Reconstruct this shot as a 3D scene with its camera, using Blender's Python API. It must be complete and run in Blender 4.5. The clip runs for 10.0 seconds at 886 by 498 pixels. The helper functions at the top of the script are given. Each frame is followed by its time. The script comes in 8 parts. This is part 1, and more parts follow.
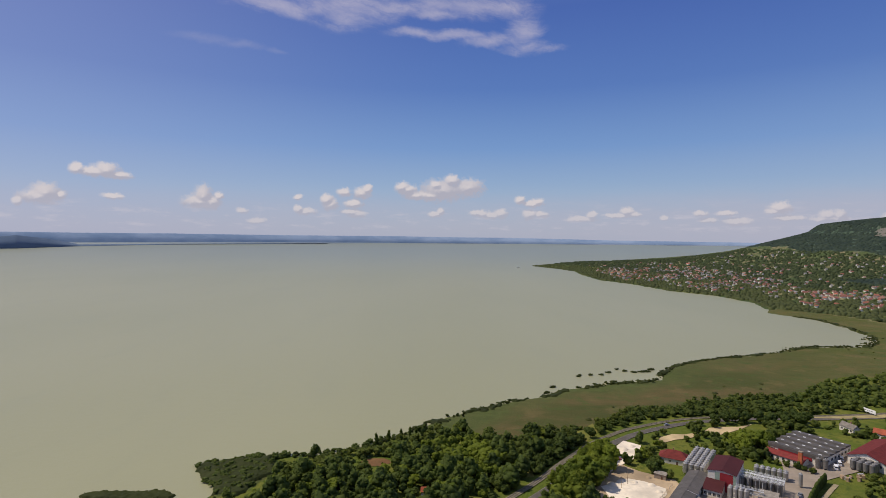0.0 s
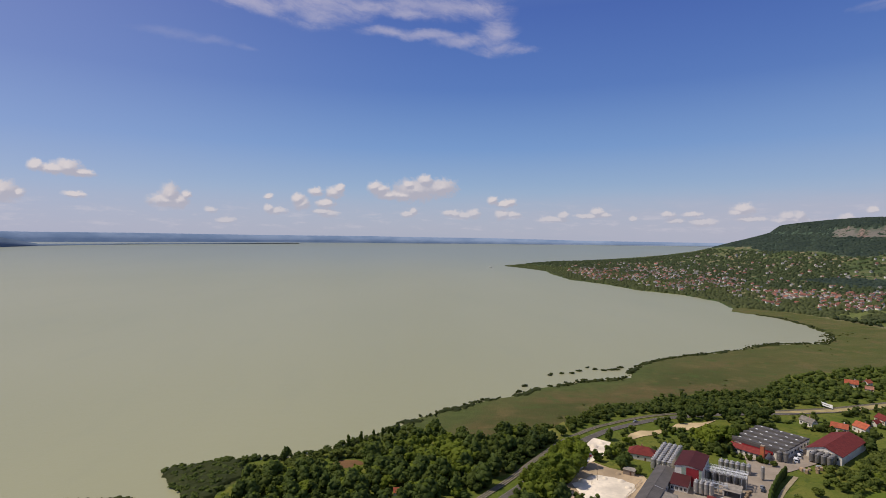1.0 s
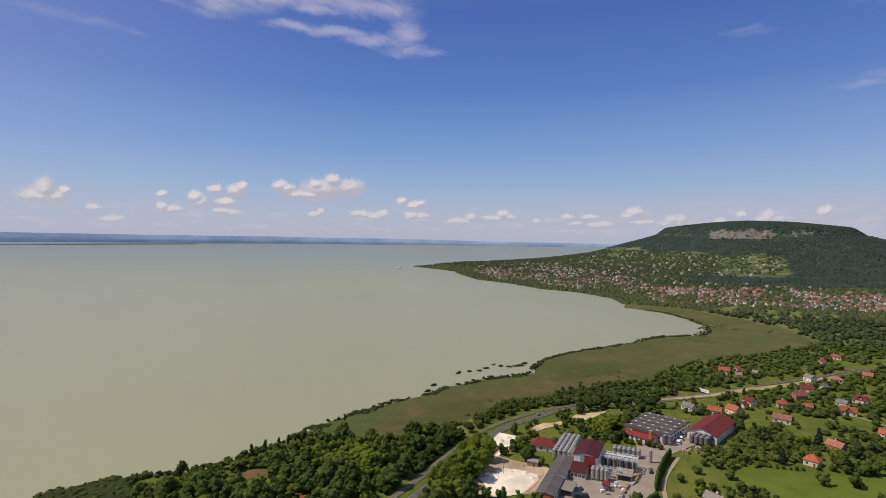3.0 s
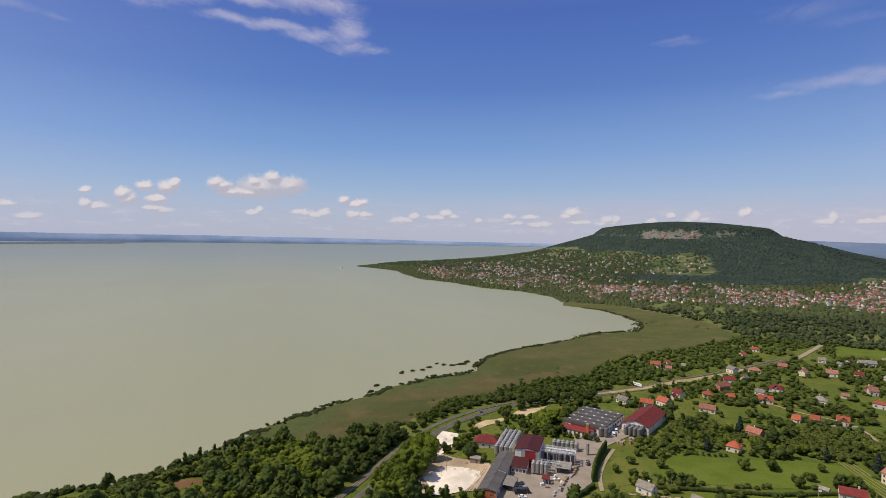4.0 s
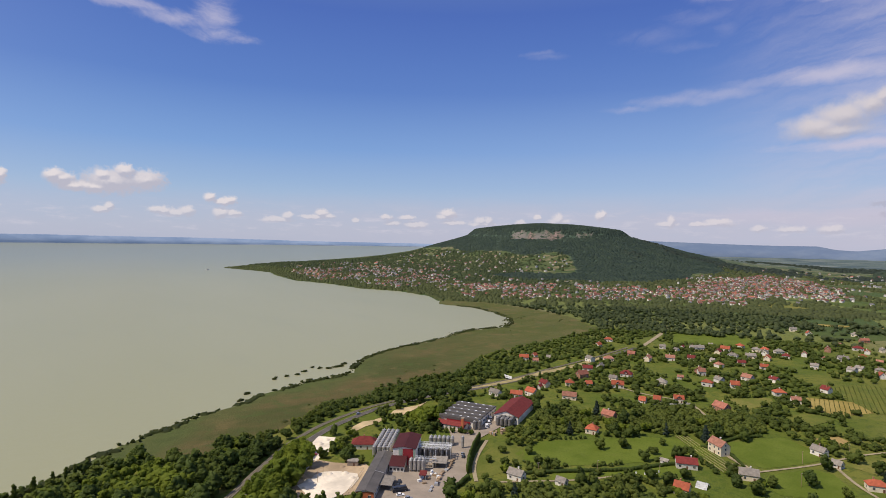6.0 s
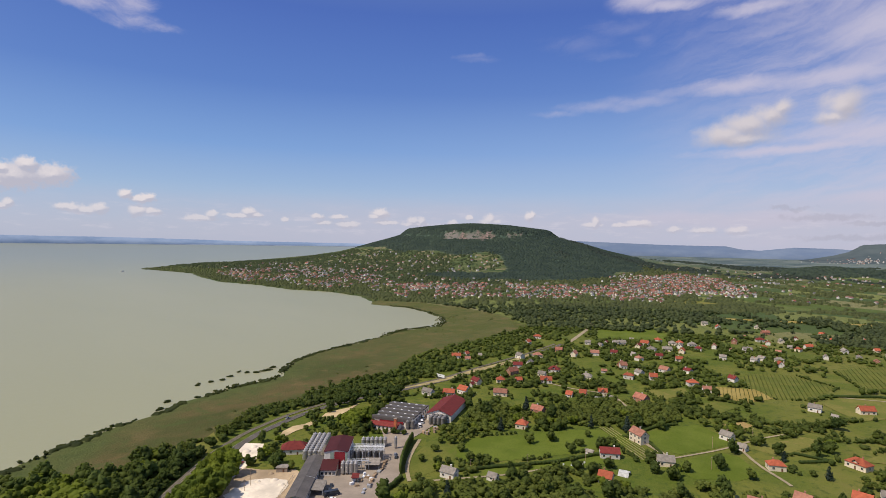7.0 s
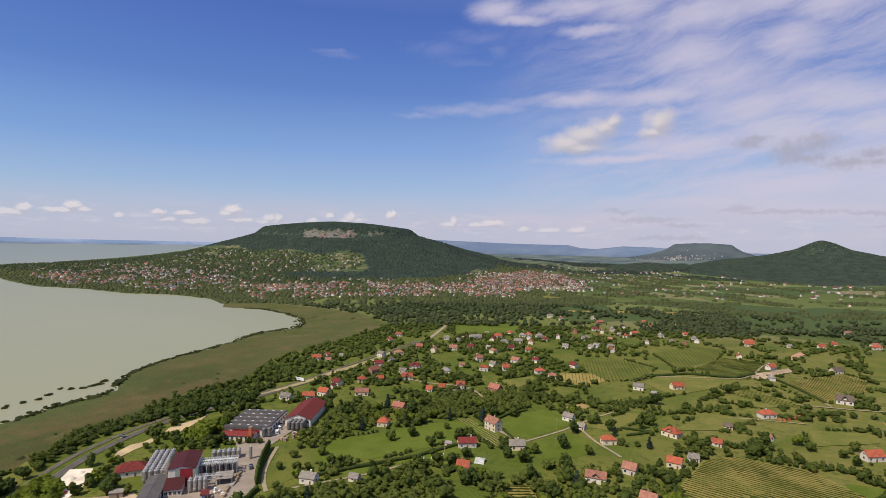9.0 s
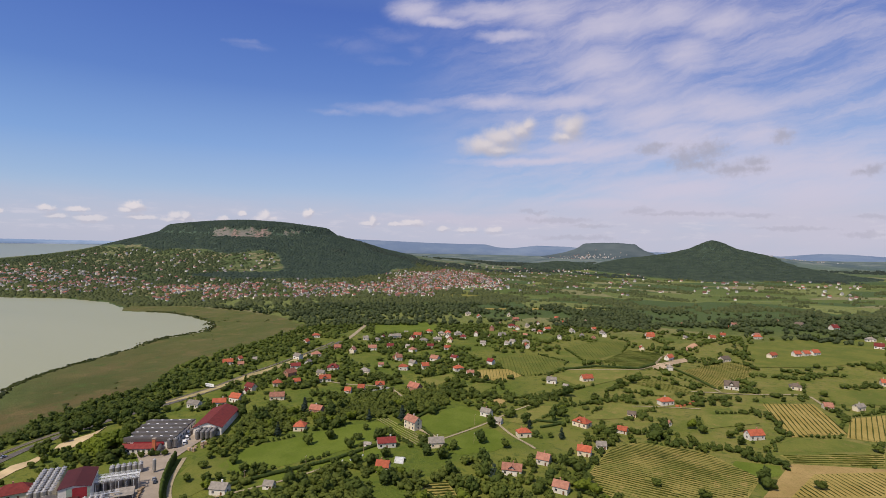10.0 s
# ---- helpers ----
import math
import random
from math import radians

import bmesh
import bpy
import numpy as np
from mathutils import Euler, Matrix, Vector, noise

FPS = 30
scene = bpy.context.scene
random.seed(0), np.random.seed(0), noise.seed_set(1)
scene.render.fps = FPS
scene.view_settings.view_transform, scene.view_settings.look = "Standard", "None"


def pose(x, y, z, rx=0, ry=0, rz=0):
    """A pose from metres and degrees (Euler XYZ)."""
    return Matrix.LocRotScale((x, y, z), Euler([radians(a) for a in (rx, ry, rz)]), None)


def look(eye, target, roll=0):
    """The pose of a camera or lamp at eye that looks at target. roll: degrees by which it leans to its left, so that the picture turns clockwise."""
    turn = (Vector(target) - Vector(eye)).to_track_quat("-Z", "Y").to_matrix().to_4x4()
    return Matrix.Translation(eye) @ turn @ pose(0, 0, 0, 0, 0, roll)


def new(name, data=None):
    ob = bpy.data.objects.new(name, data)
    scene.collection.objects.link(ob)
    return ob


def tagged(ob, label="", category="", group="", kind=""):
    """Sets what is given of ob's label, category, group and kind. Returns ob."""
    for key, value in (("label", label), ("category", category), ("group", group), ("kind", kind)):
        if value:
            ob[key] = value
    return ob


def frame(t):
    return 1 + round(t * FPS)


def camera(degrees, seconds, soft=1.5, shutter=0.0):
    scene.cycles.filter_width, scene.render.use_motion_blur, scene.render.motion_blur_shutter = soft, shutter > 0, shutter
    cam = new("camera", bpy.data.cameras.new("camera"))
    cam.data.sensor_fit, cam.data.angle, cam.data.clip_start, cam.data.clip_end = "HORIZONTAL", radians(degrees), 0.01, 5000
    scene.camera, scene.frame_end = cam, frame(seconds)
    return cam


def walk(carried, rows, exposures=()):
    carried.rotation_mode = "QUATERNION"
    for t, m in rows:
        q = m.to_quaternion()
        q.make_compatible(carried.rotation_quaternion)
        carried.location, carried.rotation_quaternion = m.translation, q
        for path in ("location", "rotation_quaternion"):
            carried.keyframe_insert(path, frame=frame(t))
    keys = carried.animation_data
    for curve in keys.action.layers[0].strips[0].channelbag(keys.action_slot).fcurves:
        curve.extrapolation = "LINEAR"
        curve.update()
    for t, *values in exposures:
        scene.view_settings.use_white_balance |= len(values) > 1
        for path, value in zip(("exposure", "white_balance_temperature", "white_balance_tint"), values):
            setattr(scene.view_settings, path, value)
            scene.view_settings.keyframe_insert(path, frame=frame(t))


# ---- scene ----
import itertools

# ---- camera ----
EYE = 140.0
cam = camera(78.87, 10.0, 0.65)
TURNS = [
    (0.0, 88.824, -0.400, 0.010),
    (0.5, 88.814, -0.502, -1.388),
    (1.0, 88.848, -0.502, -2.870),
    (1.5, 88.885, -0.539, -4.711),
    (2.0, 88.914, -0.579, -7.095),
    (2.5, 88.984, -0.587, -9.737),
    (4.0, 89.036, -0.750, -18.531),
    (4.5, 89.077, -0.769, -21.873),
    (5.0, 89.147, -0.812, -25.240),
    (5.5, 89.186, -0.818, -28.260),
    (7.0, 89.307, -0.851, -38.662),
    (7.5, 89.354, -0.921, -42.254),
    (8.0, 89.377, -0.937, -45.983),
    (8.5, 89.394, -0.926, -49.628),
    (9.0, 89.402, -0.948, -53.326),
    (9.5, 89.439, -0.966, -57.593),
    (10.0, 89.469, -0.999, -61.886),
]
# a hovering drone that turns to its right
walk(cam, [(t, pose(0, 0, EYE, rx, ry, rz)) for t, rx, ry, rz in TURNS],
     [(0.0, -0.12), (1.5, -0.08), (2.5, -0.05), (5.0, 0.08), (7.5, 0.11), (10.0, 0.13)])

# ---- the lie of the land ----
# shoreline of the near bay, from the wooded spit to the pier on the headland and round behind it
SHORE = [(-900, -1500), (-500, -300), (-230, 120), (-140, 240), (-123, 292), (-145, 318), (-147, 328), (-128, 335), (-102, 341), (-63, 346), (-33, 374),
         (-10, 403), (26, 434), (57, 458), (89, 473), (119, 497), (162, 517), (218, 535), (229, 562), (264, 600), (317, 630),
         (383, 653), (447, 688), (494, 704), (551, 701), (588, 730), (625, 780), (650, 861), (658, 948), (640, 985), (624, 1028),
         (659, 1099), (692, 1195), (684, 1336), (617, 1460), (588, 1681), (532, 1821), (541, 2135), (564, 2330), (520, 2480),
         (437, 2686), (470, 2750), (640, 2900), (900, 3000), (1250, 3150), (1800, 3900), (2100, 4500), (2300, 5200)]
SHORE_A = np.array(SHORE, float)
LAND = np.vstack([SHORE_A, [(9000, 5200), (9000, -1500)]])


def smooth(a, b, v):
    k = np.clip((v - a) / (b - a), 0, 1)
    return k * k * (3 - 2 * k)


def inside(poly, x, y):
    """Whether points lie in a polygon of the plan."""
    p = np.asarray(poly, float)
    hit = np.zeros(np.shape(x), bool)
    for (x0, y0), (x1, y1) in zip(p, np.roll(p, -1, 0)):
        if y0 != y1:
            hit ^= ((y0 > y) != (y1 > y)) & (x < (x1 - x0) * (y - y0) / (y1 - y0) + x0)
    return hit


def line_gap(line, x, y):
    """The distance from points to a polyline of the plan."""
    p = np.asarray(line, float)
    best = np.full(np.shape(x), 1e9)
    for a, b in zip(p[:-1], p[1:]):
        d = b - a
        k = np.clip(((x - a[0]) * d[0] + (y - a[1]) * d[1]) / max(d @ d, 1e-9), 0, 1)
        best = np.minimum(best, np.hypot(x - a[0] - k * d[0], y - a[1] - k * d[1]))
    return best


def wave(x, y, s, seed=0.0):
    """Gentle rolling noise, about -1 to 1, of size s."""
    x, y = x / s + seed * 1.7, y / s - seed * 2.3
    return (np.sin(x + 1.3 * np.sin(0.7 * y)) + np.sin(0.83 * y + 1.1 * np.sin(0.9 * x + 1)) + 0.7 * np.sin(1.9 * x - 1.7 * y + np.sin(y))) / 2.7


TABLE = (2007.0, 2230.0)   # the flat-topped hill
CONE = (3599.0, 97.0)      # the pointed hill
FLAT = (4550.0, 880.0)     # the far flat-topped hill


def height(x, y):
    """The height of the ground over the lake."""
    x, y = np.asarray(x, float), np.asarray(y, float)
    r = np.hypot(x, y)
    gap = line_gap(SHORE, x, y) * np.where(inside(LAND, x, y), 1, -1)
    gap = gap + 3.0 * wave(x, y, 9.0) * np.clip(r / 500, 0.4, 2)
    z = np.clip(gap * 0.12, -3.0, 0.6) + np.clip((gap - 80) * 0.015, 0, 8.5)
    z = z + np.clip((gap - 300) / 400, 0, 1) * 1.5 * wave(x, y, 90.0, 2)
    land = smooth(0, 150, gap)
    z = z + land * np.clip((r - 1700) / 2900, 0, 1) ** 1.3 * 42
    # rising ground to the north-east, past the vineyards
    az = np.degrees(np.arctan2(x, y))
    z = z + land * smooth(84, 112, az) * smooth(420, 1500, r) * 26
    # flat-topped hill
    dx, dy = x - TABLE[0], y - TABLE[1]
    rho, ang = np.hypot(dx, dy), np.arctan2(dy, dx)
    side = (dx * 0.743 - dy * 0.669) / np.maximum(rho, 1)      # 1 to the right as seen from the bay
    q = rho / (1 + 0.07 * side + 0.05 * np.sin(3 * ang + 1) + 0.03 * np.sin(7 * ang))
    q = q * (1 + 0.035 * wave(x, y, 120.0, 5) * smooth(380, 700, rho))
    rise = np.interp(q, [0, 180, 330, 385, 400, 440, 470, 560, 640, 800, 1000, 1300, 1700, 2200],
                     [222, 213, 196, 188, 181, 150, 141, 115, 94, 58, 30, 10, 2, 0])
    z = z + land * rise
    # pointed hill
    rho = np.hypot(x - CONE[0], y - CONE[1])
    q = rho * (1 + 0.05 * wave(x, y, 150.0, 3))
    z = z + land * np.interp(q, [0, 30, 60, 130, 250, 400, 600, 900, 1400], [154, 147, 135, 101, 69, 41, 20, 5, 0])
    # wooded knoll in the plain
    z = z + land * 26 * np.exp(-(((x - 2700) / 260) ** 2 + ((y - 760) / 130) ** 2))
    return z


# ---- sky, sun and exposure ----
SUN_AZ, SUN_EL = -78.0, 54.0     # degrees clockwise from the first view, and up
world = bpy.data.worlds.new("sky")
scene.world = world
world.use_nodes = True
wn, wl = world.node_tree.nodes, world.node_tree.links
wn.clear()


def wput(node, slot, v):
    if isinstance(v, bpy.types.NodeSocket):
        wl.new(v, node.inputs[slot])
    else:
        node.inputs[slot].default_value = v


def wmath(op, a, b=0.0, c=0.0):
    n = wn.new("ShaderNodeMath")
    n.operation = op
    wput(n, 0, a), wput(n, 1, b), wput(n, 2, c)
    return n.outputs[0]


def wramp(v, lo, hi, a=0.0, b=1.0):
    n = wn.new("ShaderNodeMapRange")
    n.interpolation_type = "SMOOTHSTEP"
    wput(n, 0, v), wput(n, 1, lo), wput(n, 2, hi), wput(n, 3, a), wput(n, 4, b)
    return n.outputs[0]


def wmix(fac, a, b):
    n = wn.new("ShaderNodeMix")
    n.data_type = "RGBA"
    wput(n, 0, fac), wput(n, 6, a), wput(n, 7, b)
    return n.outputs[2]


def wvec(op, a, b=(0, 0, 0), c=(0, 0, 0)):
    n = wn.new("ShaderNodeVectorMath")
    n.operation = op
    wput(n, 0, a), wput(n, 1, b), wput(n, 2, c)
    return n.outputs["Value" if op == "LENGTH" else "Vector"]


def wnoise(vec, scale, detail=4.0, rough=0.55):
    n = wn.new("ShaderNodeTexNoise")
    wput(n, "Vector", vec)
    n.inputs["Scale"].default_value, n.inputs["Detail"].default_value, n.inputs["Roughness"].default_value = scale, detail, rough
    return n.outputs[0]


sky = wn.new("ShaderNodeTexSky")
sky.sky_type = "NISHITA"
sky.sun_disc = False
sky.sun_elevation = radians(SUN_EL)
sky.sun_rotation = radians(SUN_AZ)
sky.altitude, sky.air_density, sky.dust_density, sky.ozone_density = 200, 1.0, 1.0, 3.0
# the way up and round of each part of the sky, in degrees
way = wn.new("ShaderNodeTexCoord").outputs["Generated"]
sep = wn.new("ShaderNodeSeparateXYZ")
wl.new(way, sep.inputs[0])
round_ = wmath("MULTIPLY", wmath("ARCTAN2", sep.outputs[0], sep.outputs[1]), 57.2958)
up = wmath("MULTIPLY", wmath("ARCSINE", sep.outputs[2]), 57.2958)
# deep summer blue higher up, pale and faintly violet at the horizon
blue = wn.new("ShaderNodeValToRGB")
wl.new(wramp(up, -5.0, 45.0), blue.inputs[0])
blue.color_ramp.elements[0].position, blue.color_ramp.elements[0].color = 0.0, (4.3, 4.75, 6.1, 1)
# zenith above the view: milky and brightened to fill the shaded parts
blue.color_ramp.elements[1].position, blue.color_ramp.elements[1].color = 1.0, (2.0, 2.5, 4.2, 1)
for p, c in ((0.04, (4.25, 4.75, 6.2)), (0.10, (3.25, 4.5, 6.6)), (0.20, (1.84, 3.3, 6.5)), (0.36, (0.93, 1.96, 5.4)), (0.58, (0.62, 1.32, 4.65))):
    e = blue.color_ramp.elements.new(p)
    e.color = (*c, 1)
clear = wmix(0.82, sky.outputs[0], blue.outputs[0])
# a milky glow towards the sun's side
glow = wmath("MULTIPLY", wramp(wmath("ABSOLUTE", wmath("ADD", round_, 55.0)), 62.0, 0.0), 0.28)
clear = wmix(glow, clear, (4.2, 4.2, 6.6, 1))
haze = wmath("MULTIPLY", wmath("MULTIPLY", wramp(wmath("ABSOLUTE", wmath("SUBTRACT", round_, 85.0)), 75.0, 10.0), wramp(up, 20.0, 4.0)), 0.22)
clear = wmix(haze, clear, (4.4, 4.9, 6.9, 1))

flat = wn.new("ShaderNodeCombineXYZ")
wl.new(round_, flat.inputs[0]), wl.new(up, flat.inputs[1])
flat = flat.outputs[0]


HEAPS_WEST = [(-36.4, 3.6, 0.78, 0.67), (-36.8, 3.3, 1.09, 0.48), (-38.3, 2.9, 0.29, 0.28), (-35.4, 3.5, 0.32, 0.29), (-34.2, 5.9, 0.42, 0.34),
              (-33, 5.7, 0.77, 0.35), (-32, 5.9, 0.79, 0.5), (-31, 5.5, 0.71, 0.31), (-31.5, 3.6, 0.57, 0.21), (-24, 3.9, 0.61, 0.81),
              (-24.2, 3.3, 1.21, 0.49), (-23.2, 3.3, 0.61, 0.54), (-22.6, 4, 0.31, 0.28), (-20.5, 2.6, 0.42, 0.23), (-19.1, 1.6, 0.65, 0.22),
              (-15.1, 4, 0.34, 0.23), (-15.1, 2.9, 0.34, 0.29), (-14.2, 2.6, 0.68, 0.29)]
HEAPS_MID = [(-12.2, 3.9, 0.46, 0.41), (-11.8, 3.4, 0.58, 0.47), (-10.4, 4.7, 0.53, 0.35), (-8.6, 4.6, 0.65, 0.47), (-8, 5.1, 0.35, 0.35),
             (-9.4, 3.5, 0.7, 0.35), (-9.7, 2.7, 0.82, 0.23), (-9.1, 2.4, 0.82, 0.3), (-4.4, 5.3, 0.54, 0.42), (-3.8, 5, 0.84, 0.42),
             (-3, 4.5, 0.96, 0.36), (-0.8, 5.6, 0.48, 0.35), (0.9, 6, 0.6, 0.47), (0, 5, 1.79, 0.83), (2.7, 5.3, 1.2, 0.71), (-1.5, 4.5, 1.44, 0.42),
             (8.1, 4, 0.41, 0.35), (9.5, 3.6, 0.81, 0.23), (9.9, 3.8, 0.47, 0.3), (9.1, 2.5, 0.53, 0.41), (10.2, 2.5, 0.58, 0.29)]
HEAPS_LOW = [(-0.8, 2.5, 0.6, 0.24), (-0.3, 2.8, 0.3, 0.36), (3.8, 2.6, 0.83, 0.29), (5.1, 2.4, 0.84, 0.24), (6.1, 2.6, 0.54, 0.36),
             (14.4, 2, 1.12, 0.23), (15.4, 2.4, 0.39, 0.29), (18.8, 2.8, 0.48, 0.28), (18, 2.4, 1.08, 0.17), (19.4, 2.5, 0.53, 0.22),
             (22.3, 2.1, 0.31, 0.17), (26.2, 1.9, 0.67, 0.22), (27.7, 2.5, 0.66, 0.21), (28.6, 1.7, 0.92, 0.27), (25.5, 2.5, 0.44, 0.22),
             (32, 2.9, 0.68, 0.4), (31.5, 2.6, 0.52, 0.21), (32.6, 2, 0.93, 0.2), (35.5, 2.2, 0.48, 0.34), (36.3, 2.2, 0.35, 0.39),
             (35.7, 1.9, 1.1, 0.2)]
HEAPS_EAST = [(39.7, 2, 0.44, 0.29), (41.5, 2.7, 0.31, 0.22), (43.5, 2.4, 0.47, 0.45), (43.6, 2.2, 0.82, 0.22), (47.8, 2.8, 0.38, 0.38),
              (48.1, 3, 0.19, 0.32), (54.4, 2.2, 0.26, 0.45), (54.1, 2, 0.76, 0.2), (56.8, 2, 0.56, 0.19), (58.5, 2.2, 0.84, 0.24),
              (58.4, 2, 1.15, 0.2), (61.9, 1.6, 0.48, 0.24), (64.5, 1.5, 0.84, 0.24), (67.3, 1.5, 0.72, 0.3)]
SOFT = [(70.7, 12.4, 0.59, 0.51), (69.7, 11.8, 1.05, 0.68), (68, 11.1, 1.53, 0.8), (66.2, 10.4, 1.67, 0.69), (67.2, 10, 2.02, 0.46),
        (75, 12.1, 1.02, 0.89), (74.4, 11.2, 0.91, 0.45)]
GREY = [(82.7, 9.6, 1.15, 0.44), (83.5, 9.9, 0.93, 0.28), (86, 8.7, 1.38, 1.02), (88, 9.3, 1.53, 0.79), (87, 8, 1.74, 0.48), (90.2, 7.4, 1.65, 0.47),
        (91.8, 8.1, 0.98, 0.46), (92.2, 7.3, 0.67, 0.36), (100.4, 6.8, 0.73, 0.41), (99.7, 6.7, 0.82, 0.23), (93.9, 10.2, 0.68, 0.59)]
GREY_LOW = [(77.4, 2.1, 1.77, 0.17), (81.8, 3.7, 1.36, 0.28), (85.9, 3.3, 3.89, 0.16), (100.4, 2.8, 1.08, 0.18), (99.9, 1.4, 1.28, 0.19),
            (71.4, 3.5, 1.45, 0.18), (74, 2.7, 2.84, 0.24), (91.6, 3.1, 1.78, 0.16), (75.8, 0.9, 3.35, 0.23), (94.7, 1.9, 2.48, 0.15)]
STREAK = [(-2.8, 20.6, 2.38, 0.36), (0.8, 20.4, 3.27, 0.41), (5, 19.8, 2.95, 0.52), (8.5, 19.2, 2.55, 0.52), (8.5, 20.7, 1.51, 1.02), (10.8, 19.1, 1.82, 0.31),
          (2.6, 23.1, 5.02, 0.99), (-1, 22.4, 2.98, 0.5), (6.7, 22.9, 2.34, 0.5), (-11, 22.7, 4.65, 1.07), (-10.4, 21.6, 2.08, 1), (-15.5, 22.2, 4.52, 0.68),
          (-5.8, 22.5, 2.96, 0.59)]
BAND = [(50.4, 13.2, 1.7, 0.27), (54.3, 13.7, 3.23, 0.43), (58.8, 14.1, 3.53, 0.41), (63, 14.6, 3.76, 0.45)]
FAINT = [(-23.9, 18.4, 2.54, 0.38), (-20.9, 18.3, 2.11, 0.3), (-17.2, 18.2, 0.88, 0.2), (52.5, 19.7, 3.01, 0.71), (56.8, 20.8, 2.87, 0.54), (59, 19.4, 1.23, 0.74),
         (55.8, 18.5, 2.91, 0.41), (41.5, 18.9, 1.66, 0.21), (74.1, 6, 3.31, 0.34), (42.3, 18.6, 1.61, 0.25), (74.5, 5.3, 6.12, 0.47), (77.9, 6.8, 3.81, 0.34),
         (96.1, 16.1, 4.64, 0.36), (97.7, 17.6, 4.1, 0.26), (91.8, 15.8, 3.89, 0.48), (99.3, 13.8, 3.25, 0.54)]
VEIL_HIGH = [(58.8, 23.3, 2.16, 0.89), (61.5, 22.3, 2.15, 0.41), (66.6, 23.2, 4.13, 0.9), (68.7, 21.1, 3.51, 0.46), (71.9, 22.9, 3.44, 1.68),
             (79.8, 21.6, 5.75, 2.13), (77.7, 18.2, 4.86, 1.85), (81, 15.4, 5.66, 1.88), (74.9, 14.6, 8.19, 0.76), (68, 14.7, 4.69, 0.67),
             (82.6, 12.9, 4.56, 1.59), (85.6, 18, 2.94, 1.66), (84, 22.1, 3.5, 1.69), (89.1, 13.1, 4.96, 1.51), (88.5, 20.5, 2.8, 1.03)]
VEIL_LOW = [(77.8, 9.8, 7.44, 1.12), (71.6, 8.8, 6.82, 0.46), (85.3, 10.3, 5.32, 1.8), (85.3, 6, 8.87, 1.42), (92.5, 7.3, 7.35, 2.02),
            (98.7, 6.9, 4, 1.89), (96.7, 4.9, 6.99, 2.14), (81.2, 4.3, 6.64, 0.9), (86.9, 3.3, 10.67, 1.08), (98.8, 2.1, 6.95, 1.73),
            (68.8, 2.5, 11.4, 0.72), (91.9, 10.4, 3.46, 1.3)]


def drift(vec, scale, far):
    """The sky's coordinates, pushed about by noise so that no cloud keeps a smooth outline."""
    n = wn.new("ShaderNodeTexNoise")
    wput(n, "Vector", vec)
    n.inputs["Scale"].default_value, n.inputs["Detail"].default_value, n.inputs["Roughness"].default_value = scale, 5.0, 0.6
    return wvec("MULTIPLY_ADD", wvec("SUBTRACT", n.outputs["Color"], (0.5, 0.5, 0.5)), (far, far * 0.8, 0), vec)


def gather(vec, *lists):
    """How far each part of the sky is from the nearest of some clouds, given as degrees round, up, half width and half height."""
    near = None
    for a, e, w, h in itertools.chain(*lists):
        d = wvec("LENGTH", wvec("MULTIPLY_ADD", vec, (1 / w, 1 / h, 0), (-a / w, -e / h, 0)))
        near = d if near is None else wmath("SMOOTH_MIN", near, d, 0.5)
    return near


def combed(vec, turn, along, across):
    """Coordinates drawn out along one way, for fine strands of high cloud."""
    n = wn.new("ShaderNodeMapping")
    wl.new(vec, n.inputs[0])
    n.inputs["Rotation"].default_value = (0, 0, radians(turn))
    return wvec("MULTIPLY", n.outputs[0], (along, across, 0))


def sheet(vec, strands, lists, fuzz, lo, hi, thick):
    """High cloud: soft patches torn into strands."""
    body = wramp(gather(vec, *lists), 2.7, -0.3)
    v = wmath("MULTIPLY_ADD", body, 1.3, wmath("MULTIPLY", wmath("SUBTRACT", strands, 0.5), fuzz))
    return wmath("MULTIPLY", wmath("MULTIPLY", wramp(v, lo, hi), wramp(body, 0.0, 0.5)), thick)


# heaps of fair-weather cloud: bright towards the sun, grey beneath
puffed = drift(flat, 1.0, 0.7)
billow = wnoise(flat, 2.0, 7, 0.64)
ruffle = wmath("MULTIPLY", wmath("SUBTRACT", billow, 0.5), 1.9)
heaps = gather(puffed, HEAPS_WEST, HEAPS_MID, HEAPS_LOW, HEAPS_EAST)
sunward = gather(wvec("ADD", puffed, (-0.16, 0.34, 0)), HEAPS_WEST, HEAPS_MID, HEAPS_LOW, HEAPS_EAST)
heap = wmath("MULTIPLY", wramp(wmath("ADD", heaps, ruffle), 1.85, 0.8), wramp(up, 1.6, 4.2, 0.55, 1.0))
lit = wramp(wmath("ADD", wmath("SUBTRACT", sunward, heaps), wmath("MULTIPLY", ruffle, 0.35)), -0.15, 0.75)
swollen = drift(flat, 0.5, 1.1)
swell = wnoise(flat, 0.8, 6, 0.6)
surge = wmath("MULTIPLY", wmath("SUBTRACT", swell, 0.5), 1.6)
softs = gather(swollen, SOFT)
soft_heap = wramp(wmath("ADD", softs, surge), 2.2, 0.3)
soft_lit = wramp(wmath("MULTIPLY", wmath("ADD", wmath("SUBTRACT", gather(wvec("ADD", swollen, (-0.3, 0.5, 0)), SOFT), softs), wmath("MULTIPLY", surge, 0.3)), 0.5), -0.3, 0.4)
torn = drift(flat, 0.7, 1.6)
greys = wramp(wmath("ADD", gather(torn, GREY), wmath("MULTIPLY", wmath("SUBTRACT", billow, 0.5), 2.0)), 1.7, 0.1)
